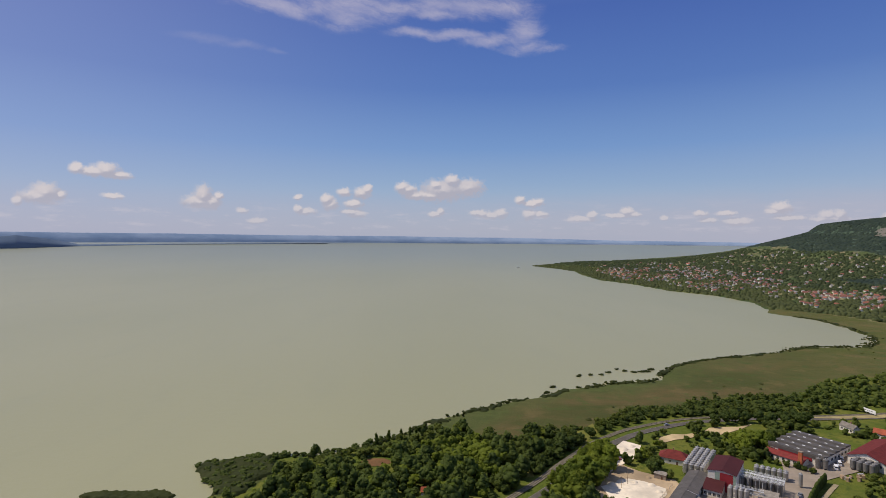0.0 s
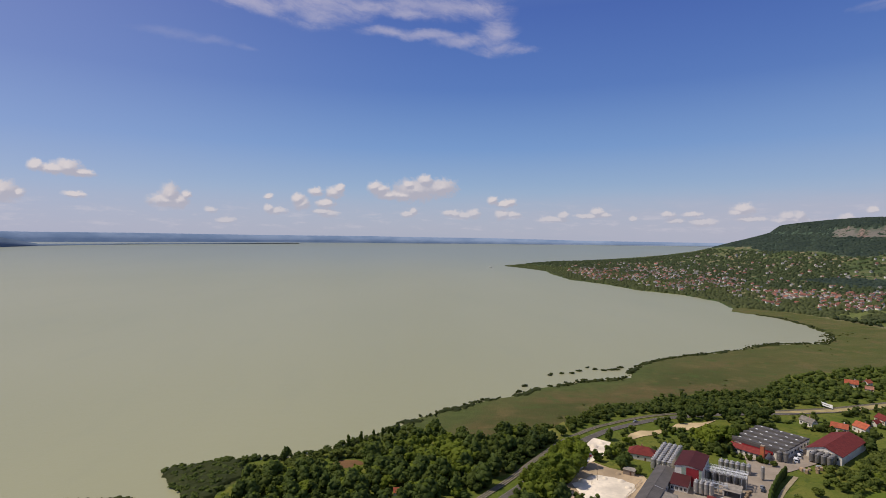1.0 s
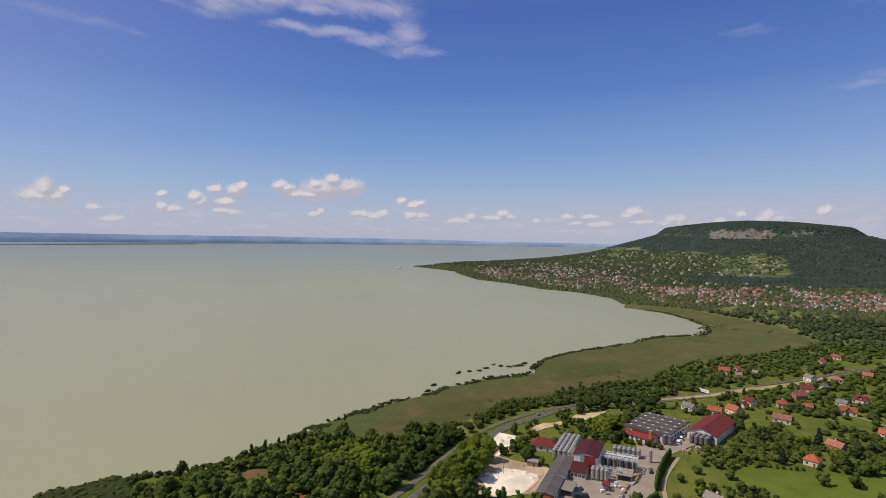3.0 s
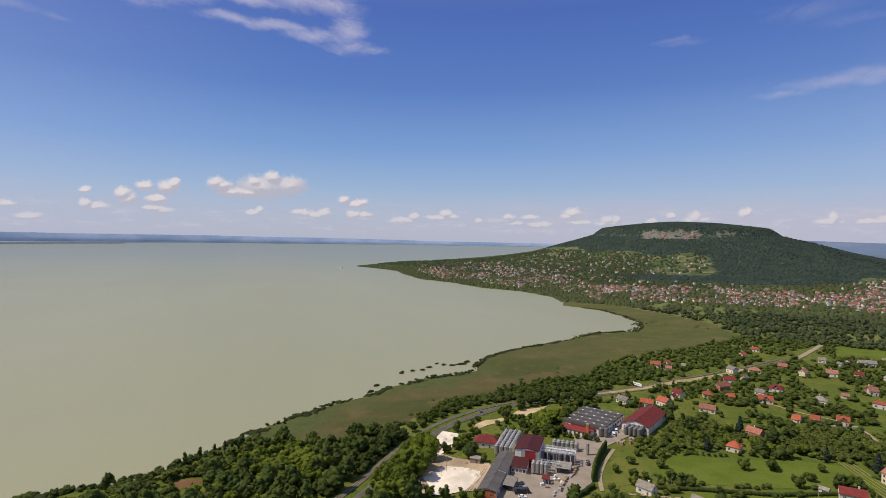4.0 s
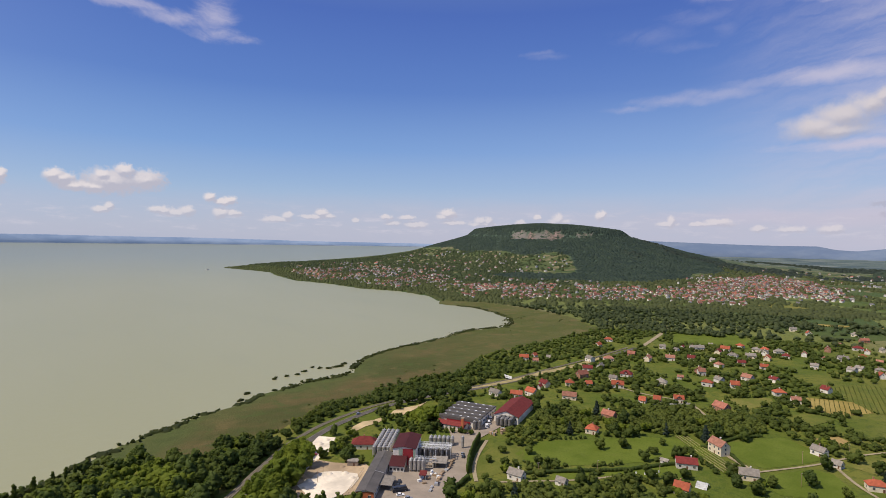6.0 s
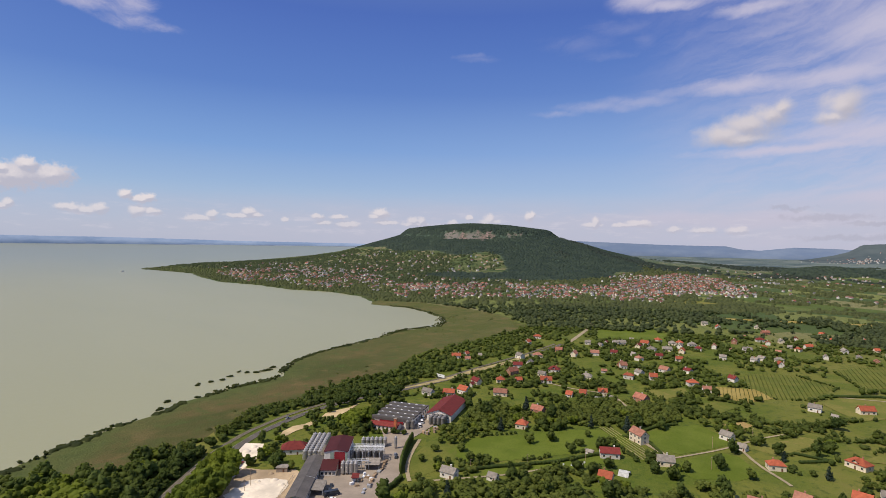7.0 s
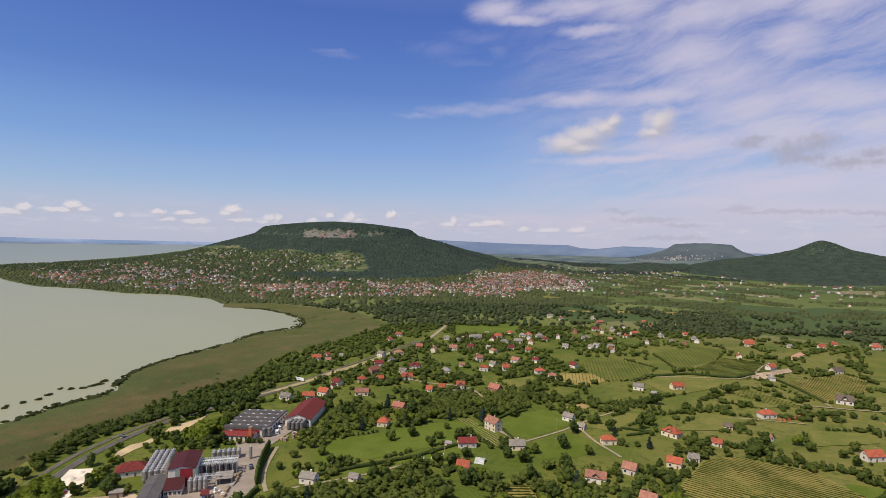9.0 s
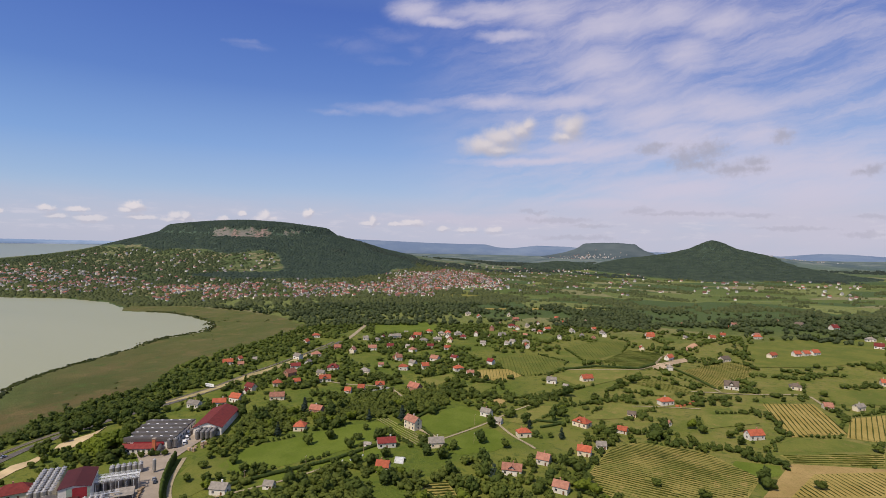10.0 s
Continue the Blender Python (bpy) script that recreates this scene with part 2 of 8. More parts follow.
greys = wmath("MAXIMUM", greys, wmath("MULTIPLY", wramp(wmath("ADD", gather(torn, GREY_LOW), ruffle), 1.6, 0.5), 0.5))
# fine high cloud: it sinks to the right over the lake and rises to the right over the land
bent = drift(flat, 0.16, 4.0)
west = wnoise(combed(bent, 9, 0.14, 0.6), 1.0, 8, 0.63)
east = wnoise(combed(bent, -12, 0.09, 0.55), 1.0, 8, 0.64)
bent_little = drift(flat, 0.3, 1.6)
thin = sheet(bent_little, west, [STREAK], 2.3, 0.3, 1.75, 0.72)
faint = wmath("MAXIMUM", sheet(bent_little, east, [FAINT], 2.2, 0.3, 1.9, 0.2), sheet(bent_little, east, [BAND], 1.6, 0.2, 1.6, 0.42))
milk = wmath("MULTIPLY", wmath("MULTIPLY", wramp(wmath("ABSOLUTE", wmath("SUBTRACT", round_, 92.0)), 38.0, 14.0), wramp(up, 34.0, 18.0)), wramp(east, 0.3, 0.72, 0.1, 0.62))
high = sheet(bent_little, east, [VEIL_HIGH], 1.4, 0.1, 1.45, 0.84)
broad = sheet(bent_little, east, [VEIL_LOW], 1.2, 0.2, 1.35, 0.88)
wisp = wmath("MAXIMUM", wmath("MAXIMUM", thin, faint), wmath("MAXIMUM", wmath("MAXIMUM", high, milk), broad))
# a low bank of small far clouds
lowvec = wvec("MULTIPLY", flat, (0.35, 1.5, 0))
low = wmath("MULTIPLY", wramp(wnoise(lowvec, 1.0, 6, 0.65), 0.5, 0.72), wmath("MULTIPLY", wramp(up, 0.2, 1.2), wramp(up, 4.2, 2.0)))
low = wmath("MULTIPLY", low, 0.42)
# milky air over the land
bank = wmath("MULTIPLY", wmath("MULTIPLY", wramp(up, 6.0, 2.2), wramp(round_, -5.0, 45.0, 0.3, 0.66)), wramp(wnoise(lowvec, 0.5, 5, 0.6), 0.15, 0.6, 0.5, 1.0))
full = wmix(wisp, clear, (5.55, 5.2, 6.35, 1))
full = wmix(bank, full, (4.95, 4.8, 5.75, 1))
full = wmix(low, full, (6.3, 6.0, 6.7, 1))
full = wmix(wmath("MULTIPLY", greys, 0.72), full, (3.6, 3.5, 4.25, 1))
full = wmix(wmath("MULTIPLY", heap, 0.88), full, wmix(lit, (4.7, 4.5, 5.2, 1), (7.6, 6.85, 6.8, 1)))
full = wmix(wmath("MULTIPLY", soft_heap, 0.82), full, wmix(soft_lit, (4.8, 4.4, 4.7, 1), (6.8, 6.05, 5.9, 1)))
back = wn.new("ShaderNodeBackground")
back.inputs[1].default_value = 0.10
wl.new(full, back.inputs[0])
wout = wn.new("ShaderNodeOutputWorld")
wl.new(back.outputs[0], wout.inputs[0])

sun_data = bpy.data.lights.new("sun", "SUN")
sun_data.energy, sun_data.angle, sun_data.color = 4.05, radians(0.53), (1.0, 0.893, 0.755)
sun = new("sun", sun_data)
sa, se = radians(SUN_AZ), radians(SUN_EL)
sun.matrix_world = look((0, 0, 900), (-math.sin(sa) * math.cos(se) * 100, -math.cos(sa) * math.cos(se) * 100, 900 - math.sin(se) * 100))

# ---- materials ----


class Mat:
    """A node material, built up step by step."""

    def __init__(self, name, rough=0.85, metal=0.0, spec=0.3):
        self.m = bpy.data.materials.new(name)
        self.m.use_nodes = True
        self.n, self.l = self.m.node_tree.nodes, self.m.node_tree.links
        self.b = self.n["Principled BSDF"]
        self.b.inputs["Roughness"].default_value = rough
        self.b.inputs["Metallic"].default_value = metal
        self.b.inputs["Specular IOR Level"].default_value = spec
        self.where = self.n.new("ShaderNodeNewGeometry").outputs["Position"]

    def put(self, node, slot, v):
        s = node.inputs[slot]
        if isinstance(v, bpy.types.NodeSocket):
            self.l.new(v, s)
        elif isinstance(v, tuple):
            s.default_value = (*v, 1) if len(s.default_value) == 4 and len(v) == 3 else v
        else:
            s.default_value = v

    def noise(self, size, detail=3.0, rough=0.55, vec=None):
        n = self.n.new("ShaderNodeTexNoise")
        self.put(n, "Vector", vec or self.where)
        n.inputs["Scale"].default_value = 1.0 / size
        n.inputs["Detail"].default_value = detail
        n.inputs["Roughness"].default_value = rough
        return n.outputs[0]

    def stretch(self, x, y, z, turn=0.0):
        n = self.n.new("ShaderNodeMapping")
        self.put(n, "Vector", self.where)
        n.inputs["Scale"].default_value = (x, y, z)
        n.inputs["Rotation"].default_value = (0, 0, radians(turn))
        return n.outputs[0]

    def ramp(self, fac, lo, hi):
        n = self.n.new("ShaderNodeMapRange")
        n.interpolation_type = "SMOOTHSTEP"
        self.put(n, 0, fac)
        n.inputs[1].default_value, n.inputs[2].default_value = lo, hi
        return n.outputs[0]

    def mix(self, fac, a, b, kind="MIX"):
        n = self.n.new("ShaderNodeMix")
        n.data_type, n.blend_type = "RGBA", kind
        self.put(n, 0, fac), self.put(n, 6, a), self.put(n, 7, b)
        return n.outputs[2]

    def math(self, op, a, b=0.0):
        n = self.n.new("ShaderNodeMath")
        n.operation = op
        self.put(n, 0, a), self.put(n, 1, b)
        return n.outputs[0]

    def attr(self, name):
        n = self.n.new("ShaderNodeAttribute")
        n.attribute_name = name
        return n.outputs["Fac"]

    def random(self):
        return self.n.new("ShaderNodeObjectInfo").outputs["Random"]

    def island(self):
        return self.n.new("ShaderNodeNewGeometry").outputs["Random Per Island"]

    def bump(self, fac, depth, strength=0.6):
        n = self.n.new("ShaderNodeBump")
        n.inputs["Strength"].default_value, n.inputs["Distance"].default_value = strength, depth
        self.put(n, "Height", fac)
        self.l.new(n.outputs[0], self.b.inputs["Normal"])
        return self

    def colour(self, v):
        self.put(self.b, "Base Color", v)
        return self

    def done(self):
        return self.m


def plain(name, colour, rough=0.8, metal=0.0, grain=0.4, vary=0.18, by="", spread=0.25):
    """A painted or weathered surface: stains and grain over one colour, and a shade of its own for each piece."""
    m = Mat(name, rough, metal)
    dark = tuple(c * (1 - vary) for c in colour)
    light = tuple(min(1.0, c * (1 + vary)) for c in colour)
    c = m.mix(m.ramp(m.noise(grain * 6, 4), 0.3, 0.7), dark, light)
    c = m.mix(m.math("MULTIPLY", m.ramp(m.noise(grain, 5), 0.45, 0.75), 0.35), c, tuple(x * 0.7 for x in colour))
    if by:
        k = m.random() if by == "thing" else m.island()
        g = m.math("ADD", m.math("MULTIPLY", k, 2 * spread), 1 - spread)
        c = m.mix(1.0, c, m.mix(0.0, g, g), "MULTIPLY")
    m.colour(c).bump(m.noise(grain * 0.5, 4), 0.02, 0.4)
    return m.done()


# murky, pale green water of a shallow lake
m = Mat("lake_water", 0.36, 0.0, 0.34)
c = m.mix(m.ramp(m.noise(420, 3, 0.5, m.stretch(1, 0.35, 1, 20)), 0.3, 0.7), (0.30, 0.294, 0.158), (0.325, 0.316, 0.176))
c = m.mix(m.math("MULTIPLY", m.ramp(m.noise(60, 4, 0.6, m.stretch(1, 0.25, 1, 12)), 0.5, 0.8), 0.25), c, (0.25, 0.255, 0.155))
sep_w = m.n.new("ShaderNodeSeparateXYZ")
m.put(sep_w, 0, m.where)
# far water takes a bluer colour that imitates sky mirrored at distance
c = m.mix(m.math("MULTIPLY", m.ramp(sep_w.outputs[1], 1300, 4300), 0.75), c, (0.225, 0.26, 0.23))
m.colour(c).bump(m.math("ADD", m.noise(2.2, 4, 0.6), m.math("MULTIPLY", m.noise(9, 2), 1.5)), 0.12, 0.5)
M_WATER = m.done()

# ground: rough grass and scrub, reed, woodland floor and rock; far off a patchwork of fields
m = Mat("land", 0.95, 0.0, 0.1)
n1, n2, n3 = m.noise(45, 4), m.noise(8, 4), m.noise(1.6, 3)
grass = m.mix(m.ramp(n1, 0.35, 0.65), (0.084, 0.114, 0.016), (0.148, 0.152, 0.029))
grass = m.mix(m.ramp(n2, 0.45, 0.75), grass, (0.068, 0.1, 0.014))
grass = m.mix(m.math("MULTIPLY", m.ramp(n3, 0.4, 0.7), 0.5), grass, (0.12, 0.14, 0.028))
cells = m.n.new("ShaderNodeTexVoronoi")
m.put(cells, "Vector", m.stretch(1, 0.62, 0, 32))
cells.inputs["Scale"].default_value = 1 / 150
tone = m.n.new("ShaderNodeSeparateColor")
m.l.new(cells.outputs["Color"], tone.inputs[0])
plots = m.mix(tone.outputs[0], (0.085, 0.115, 0.03), (0.17, 0.185, 0.06))
plots = m.mix(m.ramp(tone.outputs[1], 0.8, 0.84), plots, (0.20, 0.185, 0.09))
plots = m.mix(m.ramp(tone.outputs[2], 0.6, 0.64), plots, (0.066, 0.095, 0.033))
plots = m.mix(m.ramp(n2, 0.55, 0.75), plots, (0.05, 0.08, 0.024))
dry = m.mix(m.ramp(n2, 0.35, 0.7), (0.142, 0.15, 0.032), (0.19, 0.168, 0.05))
grass = m.mix(m.math("MULTIPLY", m.attr("dry"), m.ramp(n1, 0.2, 0.6)), grass, dry)
beds = m.n.new("ShaderNodeTexVoronoi")
m.put(beds, "Vector", m.stretch(1, 2.4, 0, -38))
beds.inputs["Scale"].default_value = 1 / 46
hue = m.n.new("ShaderNodeSeparateColor")
m.l.new(beds.outputs["Color"], hue.inputs[0])
terrace = m.mix(hue.outputs[0], (0.054, 0.080, 0.030), (0.115, 0.132, 0.054))
terrace = m.mix(m.ramp(hue.outputs[1], 0.74, 0.8), terrace, (0.20, 0.175, 0.095))
terrace = m.mix(m.ramp(n2, 0.5, 0.72), terrace, (0.05, 0.078, 0.028))
plots = m.mix(m.attr("terrace"), plots, terrace)
grass = m.mix(m.attr("plots"), grass, plots)
# distance haze painted into the far plain: paler, blue-grey field colours
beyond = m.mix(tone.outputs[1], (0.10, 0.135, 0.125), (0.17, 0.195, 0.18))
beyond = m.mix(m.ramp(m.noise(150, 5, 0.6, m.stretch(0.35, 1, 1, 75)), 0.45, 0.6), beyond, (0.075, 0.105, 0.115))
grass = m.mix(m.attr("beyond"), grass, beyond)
sep_r = m.n.new("ShaderNodeSeparateXYZ")
m.put(sep_r, 0, m.where)
inland = m.ramp(m.math("ADD", sep_r.outputs[0], m.math("MULTIPLY", m.noise(120, 4), 320)), 380, 760)
old = m.mix(m.ramp(m.noise(90, 5, 0.6, m.stretch(0.6, 1.4, 1, -35)), 0.38, 0.62), (0.062, 0.070, 0.021), (0.116, 0.088, 0.037))
reed = m.mix(inland, old, m.mix(m.ramp(m.noise(110, 5, 0.6, m.stretch(0.6, 1.4, 1, -35)), 0.4, 0.64), (0.088, 0.097, 0.026), (0.125, 0.113, 0.042)))
reed = m.mix(m.math("MULTIPLY", m.ramp(m.noise(26, 5, 0.65, m.stretch(0.6, 1.5, 1, -35)), 0.45, 0.7), 0.6), reed, (0.064, 0.076, 0.022))
reed = m.mix(m.math("MULTIPLY", m.ramp(m.noise(30, 5, 0.6), 0.52, 0.66), 0.6), reed, (0.155, 0.115, 0.05))
reed = m.mix(m.ramp(m.noise(14, 4), 0.5, 0.75), reed, (0.07, 0.095, 0.026))
reed = m.mix(m.math("MULTIPLY", m.ramp(n3, 0.4, 0.7), 0.38), reed, (0.06, 0.075, 0.022))
reed = m.mix(m.math("MULTIPLY", m.attr("fringe"), 0.8), reed, m.mix(m.ramp(n2, 0.3, 0.7), (0.060, 0.082, 0.024), (0.085, 0.108, 0.032)))
# floor of the hill woods, its green paled and blued with aerial haze
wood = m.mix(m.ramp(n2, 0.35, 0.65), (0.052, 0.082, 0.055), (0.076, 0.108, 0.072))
rock = m.mix(m.ramp(m.noise(11, 6, 0.7, m.stretch(1, 1, 0.12)), 0.38, 0.62), (0.07, 0.07, 0.052), (0.30, 0.205, 0.175))
rock = m.mix(m.ramp(m.noise(70, 3, 0.5, m.stretch(1, 1, 0.3)), 0.42, 0.58), rock, (0.17, 0.155, 0.135))
rock = m.mix(m.ramp(m.noise(16, 5, 0.65, m.stretch(1, 1, 0.5)), 0.53, 0.62), rock, (0.045, 0.068, 0.042))
scrub = m.ramp(m.noise(5.5, 5, 0.65), 0.52, 0.66)
grass = m.mix(m.math("MULTIPLY", scrub, 0.6), grass, (0.05, 0.078, 0.016))
c = m.mix(m.attr("reed"), grass, reed)
c = m.mix(m.attr("wood"), c, wood)
c = m.mix(m.attr("rock"), c, rock)
m.colour(c).bump(m.math("ADD", n3, n2), 1.2, 0.7)
M_LAND = m.done()


def turf(name, dark, light, straw, amount=0.5):
    m = Mat(name, 0.95, 0.0, 0.1)
    c = m.mix(m.ramp(m.noise(22, 4), 0.35, 0.65), dark, light)
    c = m.mix(m.math("MULTIPLY", m.ramp(m.noise(6, 5, 0.6), 0.5, 0.75), amount), c, straw)
    c = m.mix(m.math("MULTIPLY", m.ramp(m.noise(1.1, 3), 0.45, 0.7), 0.35), c, tuple(k * 0.6 for k in dark))
    m.colour(c).bump(m.noise(0.8, 4), 0.15, 0.5)
    return m.done()


TURF = [turf("mown_grass", (0.092, 0.125, 0.015), (0.12, 0.152, 0.022), (0.13, 0.145, 0.033), 0.35),
        turf("hay_grass", (0.128, 0.145, 0.03), (0.178, 0.17, 0.042), (0.26, 0.19, 0.07), 0.7),
        turf("dry_field", (0.27, 0.19, 0.07), (0.34, 0.24, 0.095), (0.22, 0.18, 0.055)),
        turf("pasture_grass", (0.098, 0.12, 0.022), (0.14, 0.148, 0.03), (0.185, 0.152, 0.046), 0.65),
        turf("vine_ground", (0.175, 0.17, 0.04), (0.26, 0.215, 0.06), (0.34, 0.245, 0.085), 0.85),
        turf("straw_grass", (0.27, 0.208, 0.056), (0.335, 0.258, 0.082), (0.20, 0.18, 0.045)),
        turf("red_soil", (0.15, 0.082, 0.04), (0.19, 0.105, 0.05), (0.12, 0.10, 0.04))]


def leaves(name, dark, light):
    m = Mat(name, 0.7, 0.0, 0.2)
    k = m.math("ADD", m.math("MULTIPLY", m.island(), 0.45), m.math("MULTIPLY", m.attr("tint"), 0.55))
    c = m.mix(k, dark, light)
    stand = m.ramp(m.noise(48, 4, 0.6), 0.34, 0.66)
    c = m.mix(1.0, c, m.mix(stand, (0.74, 0.78, 0.82), (1.22, 1.2, 1.1)), "MULTIPLY")
    r = m.random()
    c = m.mix(m.math("MULTIPLY", r, 0.32), c, tuple(0.5 * (a + b) * f for a, b, f in zip(dark, light, (1.5, 1.25, 1.0))))
    # now and then a darker tree
    odd = m.math("FRACT", m.math("MULTIPLY", r, 7.31))
    c = m.mix(m.math("MULTIPLY", m.ramp(odd, 0.55, 0.9), 0.28), c, tuple(0.4 * (a + b) * f for a, b, f in zip(dark, light, (0.55, 0.7, 0.9))))
    m.colour(c)
    # leaves let a part of the light through
    thin = m.n.new("ShaderNodeBsdfTranslucent")
    m.put(thin, 0, m.mix(0.35, c, (0.16, 0.2, 0.02)))
    both = m.n.new("ShaderNodeMixShader")
    both.inputs[0].default_value = 0.58
    m.l.new(m.b.outputs[0], both.inputs[1]), m.l.new(thin.outputs[0], both.inputs[2])
    m.l.new(both.outputs[0], m.n["Material Output"].inputs[0])
    return m.done()


M_LEAF = leaves("broad_leaves", (0.100, 0.142, 0.030), (0.176, 0.218, 0.046))
M_LEAF_DARK = leaves("dark_leaves", (0.074, 0.116, 0.028), (0.142, 0.190, 0.045))
M_LEAF_LIGHT = leaves("light_leaves", (0.145, 0.2, 0.022), (0.25, 0.31, 0.042))
M_NEEDLE = leaves("blue_needles", (0.035, 0.06, 0.045), (0.085, 0.115, 0.095))
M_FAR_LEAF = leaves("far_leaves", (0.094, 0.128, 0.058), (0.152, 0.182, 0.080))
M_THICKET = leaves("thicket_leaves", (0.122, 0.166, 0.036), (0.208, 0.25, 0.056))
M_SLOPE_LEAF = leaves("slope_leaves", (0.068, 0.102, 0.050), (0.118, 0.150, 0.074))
# hill and distant woods: haze of the air mixed into the greens
M_HILL_LEAF = leaves("hazy_hill_leaves", (0.070, 0.106, 0.078), (0.106, 0.143, 0.104))
M_DIM_LEAF = leaves("hazy_distant_leaves", (0.055, 0.08, 0.07), (0.08, 0.105, 0.085))
M_REED = leaves("reed_leaves", (0.062, 0.082, 0.025), (0.10, 0.115, 0.038))
M_VINE = leaves("vine_leaves", (0.095, 0.122, 0.026), (0.150, 0.170, 0.040))
M_YOUNG = leaves("young_vines", (0.36, 0.34, 0.15), (0.48, 0.44, 0.24))
M_BARK = plain("bark", (0.11, 0.085, 0.06), 0.9)
M_ASPHALT = plain("asphalt", (0.105, 0.092, 0.078), 0.9, grain=0.6)
M_CONCRETE = plain("concrete_yard", (0.29, 0.238, 0.185), 0.9, grain=1.6, vary=0.12)
M_SAND = plain("white_sand", (0.72, 0.63, 0.50), 0.95, grain=2.6, vary=0.2)
M_DIRT = plain("sandy_dirt", (0.40, 0.30, 0.19), 0.95, grain=3.0, vary=0.28)
M_STRIP = plain("dry_bank", (0.47, 0.36, 0.20), 0.95, grain=2.5, vary=0.22)
M_ORANGE_SOIL = plain("reddish_soil", (0.42, 0.24, 0.14), 0.95, grain=2.0, vary=0.2)
M_DRY = plain("dry_grass_bank", (0.33, 0.265, 0.115), 0.95, grain=1.5, vary=0.2)
M_TRACK = plain("gravel_track", (0.31, 0.255, 0.16), 0.95, grain=0.8, vary=0.15)
M_BALLAST = plain("ballast", (0.19, 0.165, 0.115), 0.95, grain=0.3, vary=0.25)
M_RAIL = plain("rail_steel", (0.22, 0.19, 0.17), 0.4, 0.8)
M_PAINT = plain("road_paint", (0.26, 0.24, 0.215), 0.7, vary=0.08)
M_WALL = {"white": plain("white_render", (0.68, 0.63, 0.545), 0.85, vary=0.09, by="thing", spread=0.16),
          "cream": plain("cream_render", (0.72, 0.62, 0.45), 0.85, vary=0.07, by="thing", spread=0.1),
          "brick": plain("brick_wall", (0.36, 0.19, 0.12), 0.85, vary=0.2)}


def tiles(name, colour, rows=0.34):
    """Clay tiles: courses, patches of moss and a shade for each roof."""
    m = Mat(name, 0.8, 0.0, 0.25)
    c = m.mix(m.ramp(m.noise(1.8, 4), 0.3, 0.7), tuple(k * 0.78 for k in colour), tuple(min(1, k * 1.15) for k in colour))
    c = m.mix(m.math("MULTIPLY", m.ramp(m.noise(0.45, 3), 0.5, 0.75), 0.5), c, tuple(k * 0.55 for k in colour))
    g = m.math("ADD", m.math("MULTIPLY", m.random(), 0.4), 0.8)
    c = m.mix(1.0, c, m.mix(0.0, g, g), "MULTIPLY")
    w = m.n.new("ShaderNodeTexWave")
    m.put(w, "Vector", m.where)
    w.bands_direction = "Z"
    w.inputs["Scale"].default_value = 0.314 / rows * 1.6
    m.colour(c).bump(w.outputs["Fac"], 0.05, 0.5)
    return m.done()


M_ROOF = {"red": tiles("dark_red_tiles", (0.175, 0.03, 0.025)), "orange": tiles("orange_tiles", (0.36, 0.092, 0.045)),
          "salmon": tiles("salmon_tiles", (0.33, 0.15, 0.10)), "brick": tiles("brick_tiles", (0.33, 0.13, 0.085)),
          "grey": tiles("grey_roof", (0.25, 0.22, 0.185)), "maroon": plain("maroon_sheet", (0.062, 0.012, 0.013), 0.8, grain=1.0, vary=0.12),
          "thatch": tiles("brown_thatch", (0.135, 0.102, 0.078)), "dark": plain("dark_sheet", (0.105, 0.095, 0.088), 0.7, grain=1.0, vary=0.15)}
m = Mat("window_glass", 0.08, 0.0, 0.6)
M_GLASS = m.colour((0.03, 0.035, 0.045)).done()
M_FRAME = plain("window_frame", (0.55, 0.5, 0.44), 0.6, vary=0.05)
M_DOOR = plain("door_wood", (0.16, 0.08, 0.045), 0.6)
M_STEEL = plain("tank_steel", (0.42, 0.40, 0.375), 0.45, 0.6, grain=0.6, vary=0.08)
M_STEEL_DARK = plain("tank_steel_dark", (0.23, 0.215, 0.20), 0.5, 0.5, grain=0.6, vary=0.1)
M_GALV = plain("galvanised", (0.55, 0.55, 0.54), 0.5, 0.5, vary=0.08)
M_RED_SHEET = plain("red_cladding", (0.30, 0.03, 0.035), 0.55, vary=0.1)
M_GREEN_SHEET = plain("green_cladding", (0.30, 0.36, 0.28), 0.6, vary=0.1)
M_WHITE = plain("white_paint", (0.8, 0.8, 0.78), 0.5, vary=0.06)
M_TIMBER = plain("stacked_timber", (0.34, 0.24, 0.15), 0.85, vary=0.25, by="thing")
M_ORANGE_WALL = plain("orange_brick", (0.48, 0.14, 0.06), 0.8, vary=0.15)
M_RUBBER = plain("rubber", (0.03, 0.03, 0.03), 0.8)
M_CAR = {"white": plain("car_white", (0.8, 0.8, 0.8), 0.25, vary=0.02), "dark": plain("car_dark", (0.04, 0.045, 0.055), 0.25, vary=0.02),
         "silver": plain("car_silver", (0.45, 0.46, 0.48), 0.25, 0.6, vary=0.02), "red": plain("car_red", (0.4, 0.03, 0.03), 0.25, vary=0.02),
         "blue": plain("car_blue", (0.05, 0.1, 0.3), 0.25, vary=0.02)}


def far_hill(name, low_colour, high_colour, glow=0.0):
    """Distant wooded hills, with the blue haze of kilometres of summer air mixed into their colour."""
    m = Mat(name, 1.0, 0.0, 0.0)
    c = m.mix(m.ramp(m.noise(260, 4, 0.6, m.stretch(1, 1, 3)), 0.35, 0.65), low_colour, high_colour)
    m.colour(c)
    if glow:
        # a faint glow stands in for air light of the far distance
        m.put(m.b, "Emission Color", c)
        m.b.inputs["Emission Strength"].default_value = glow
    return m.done()


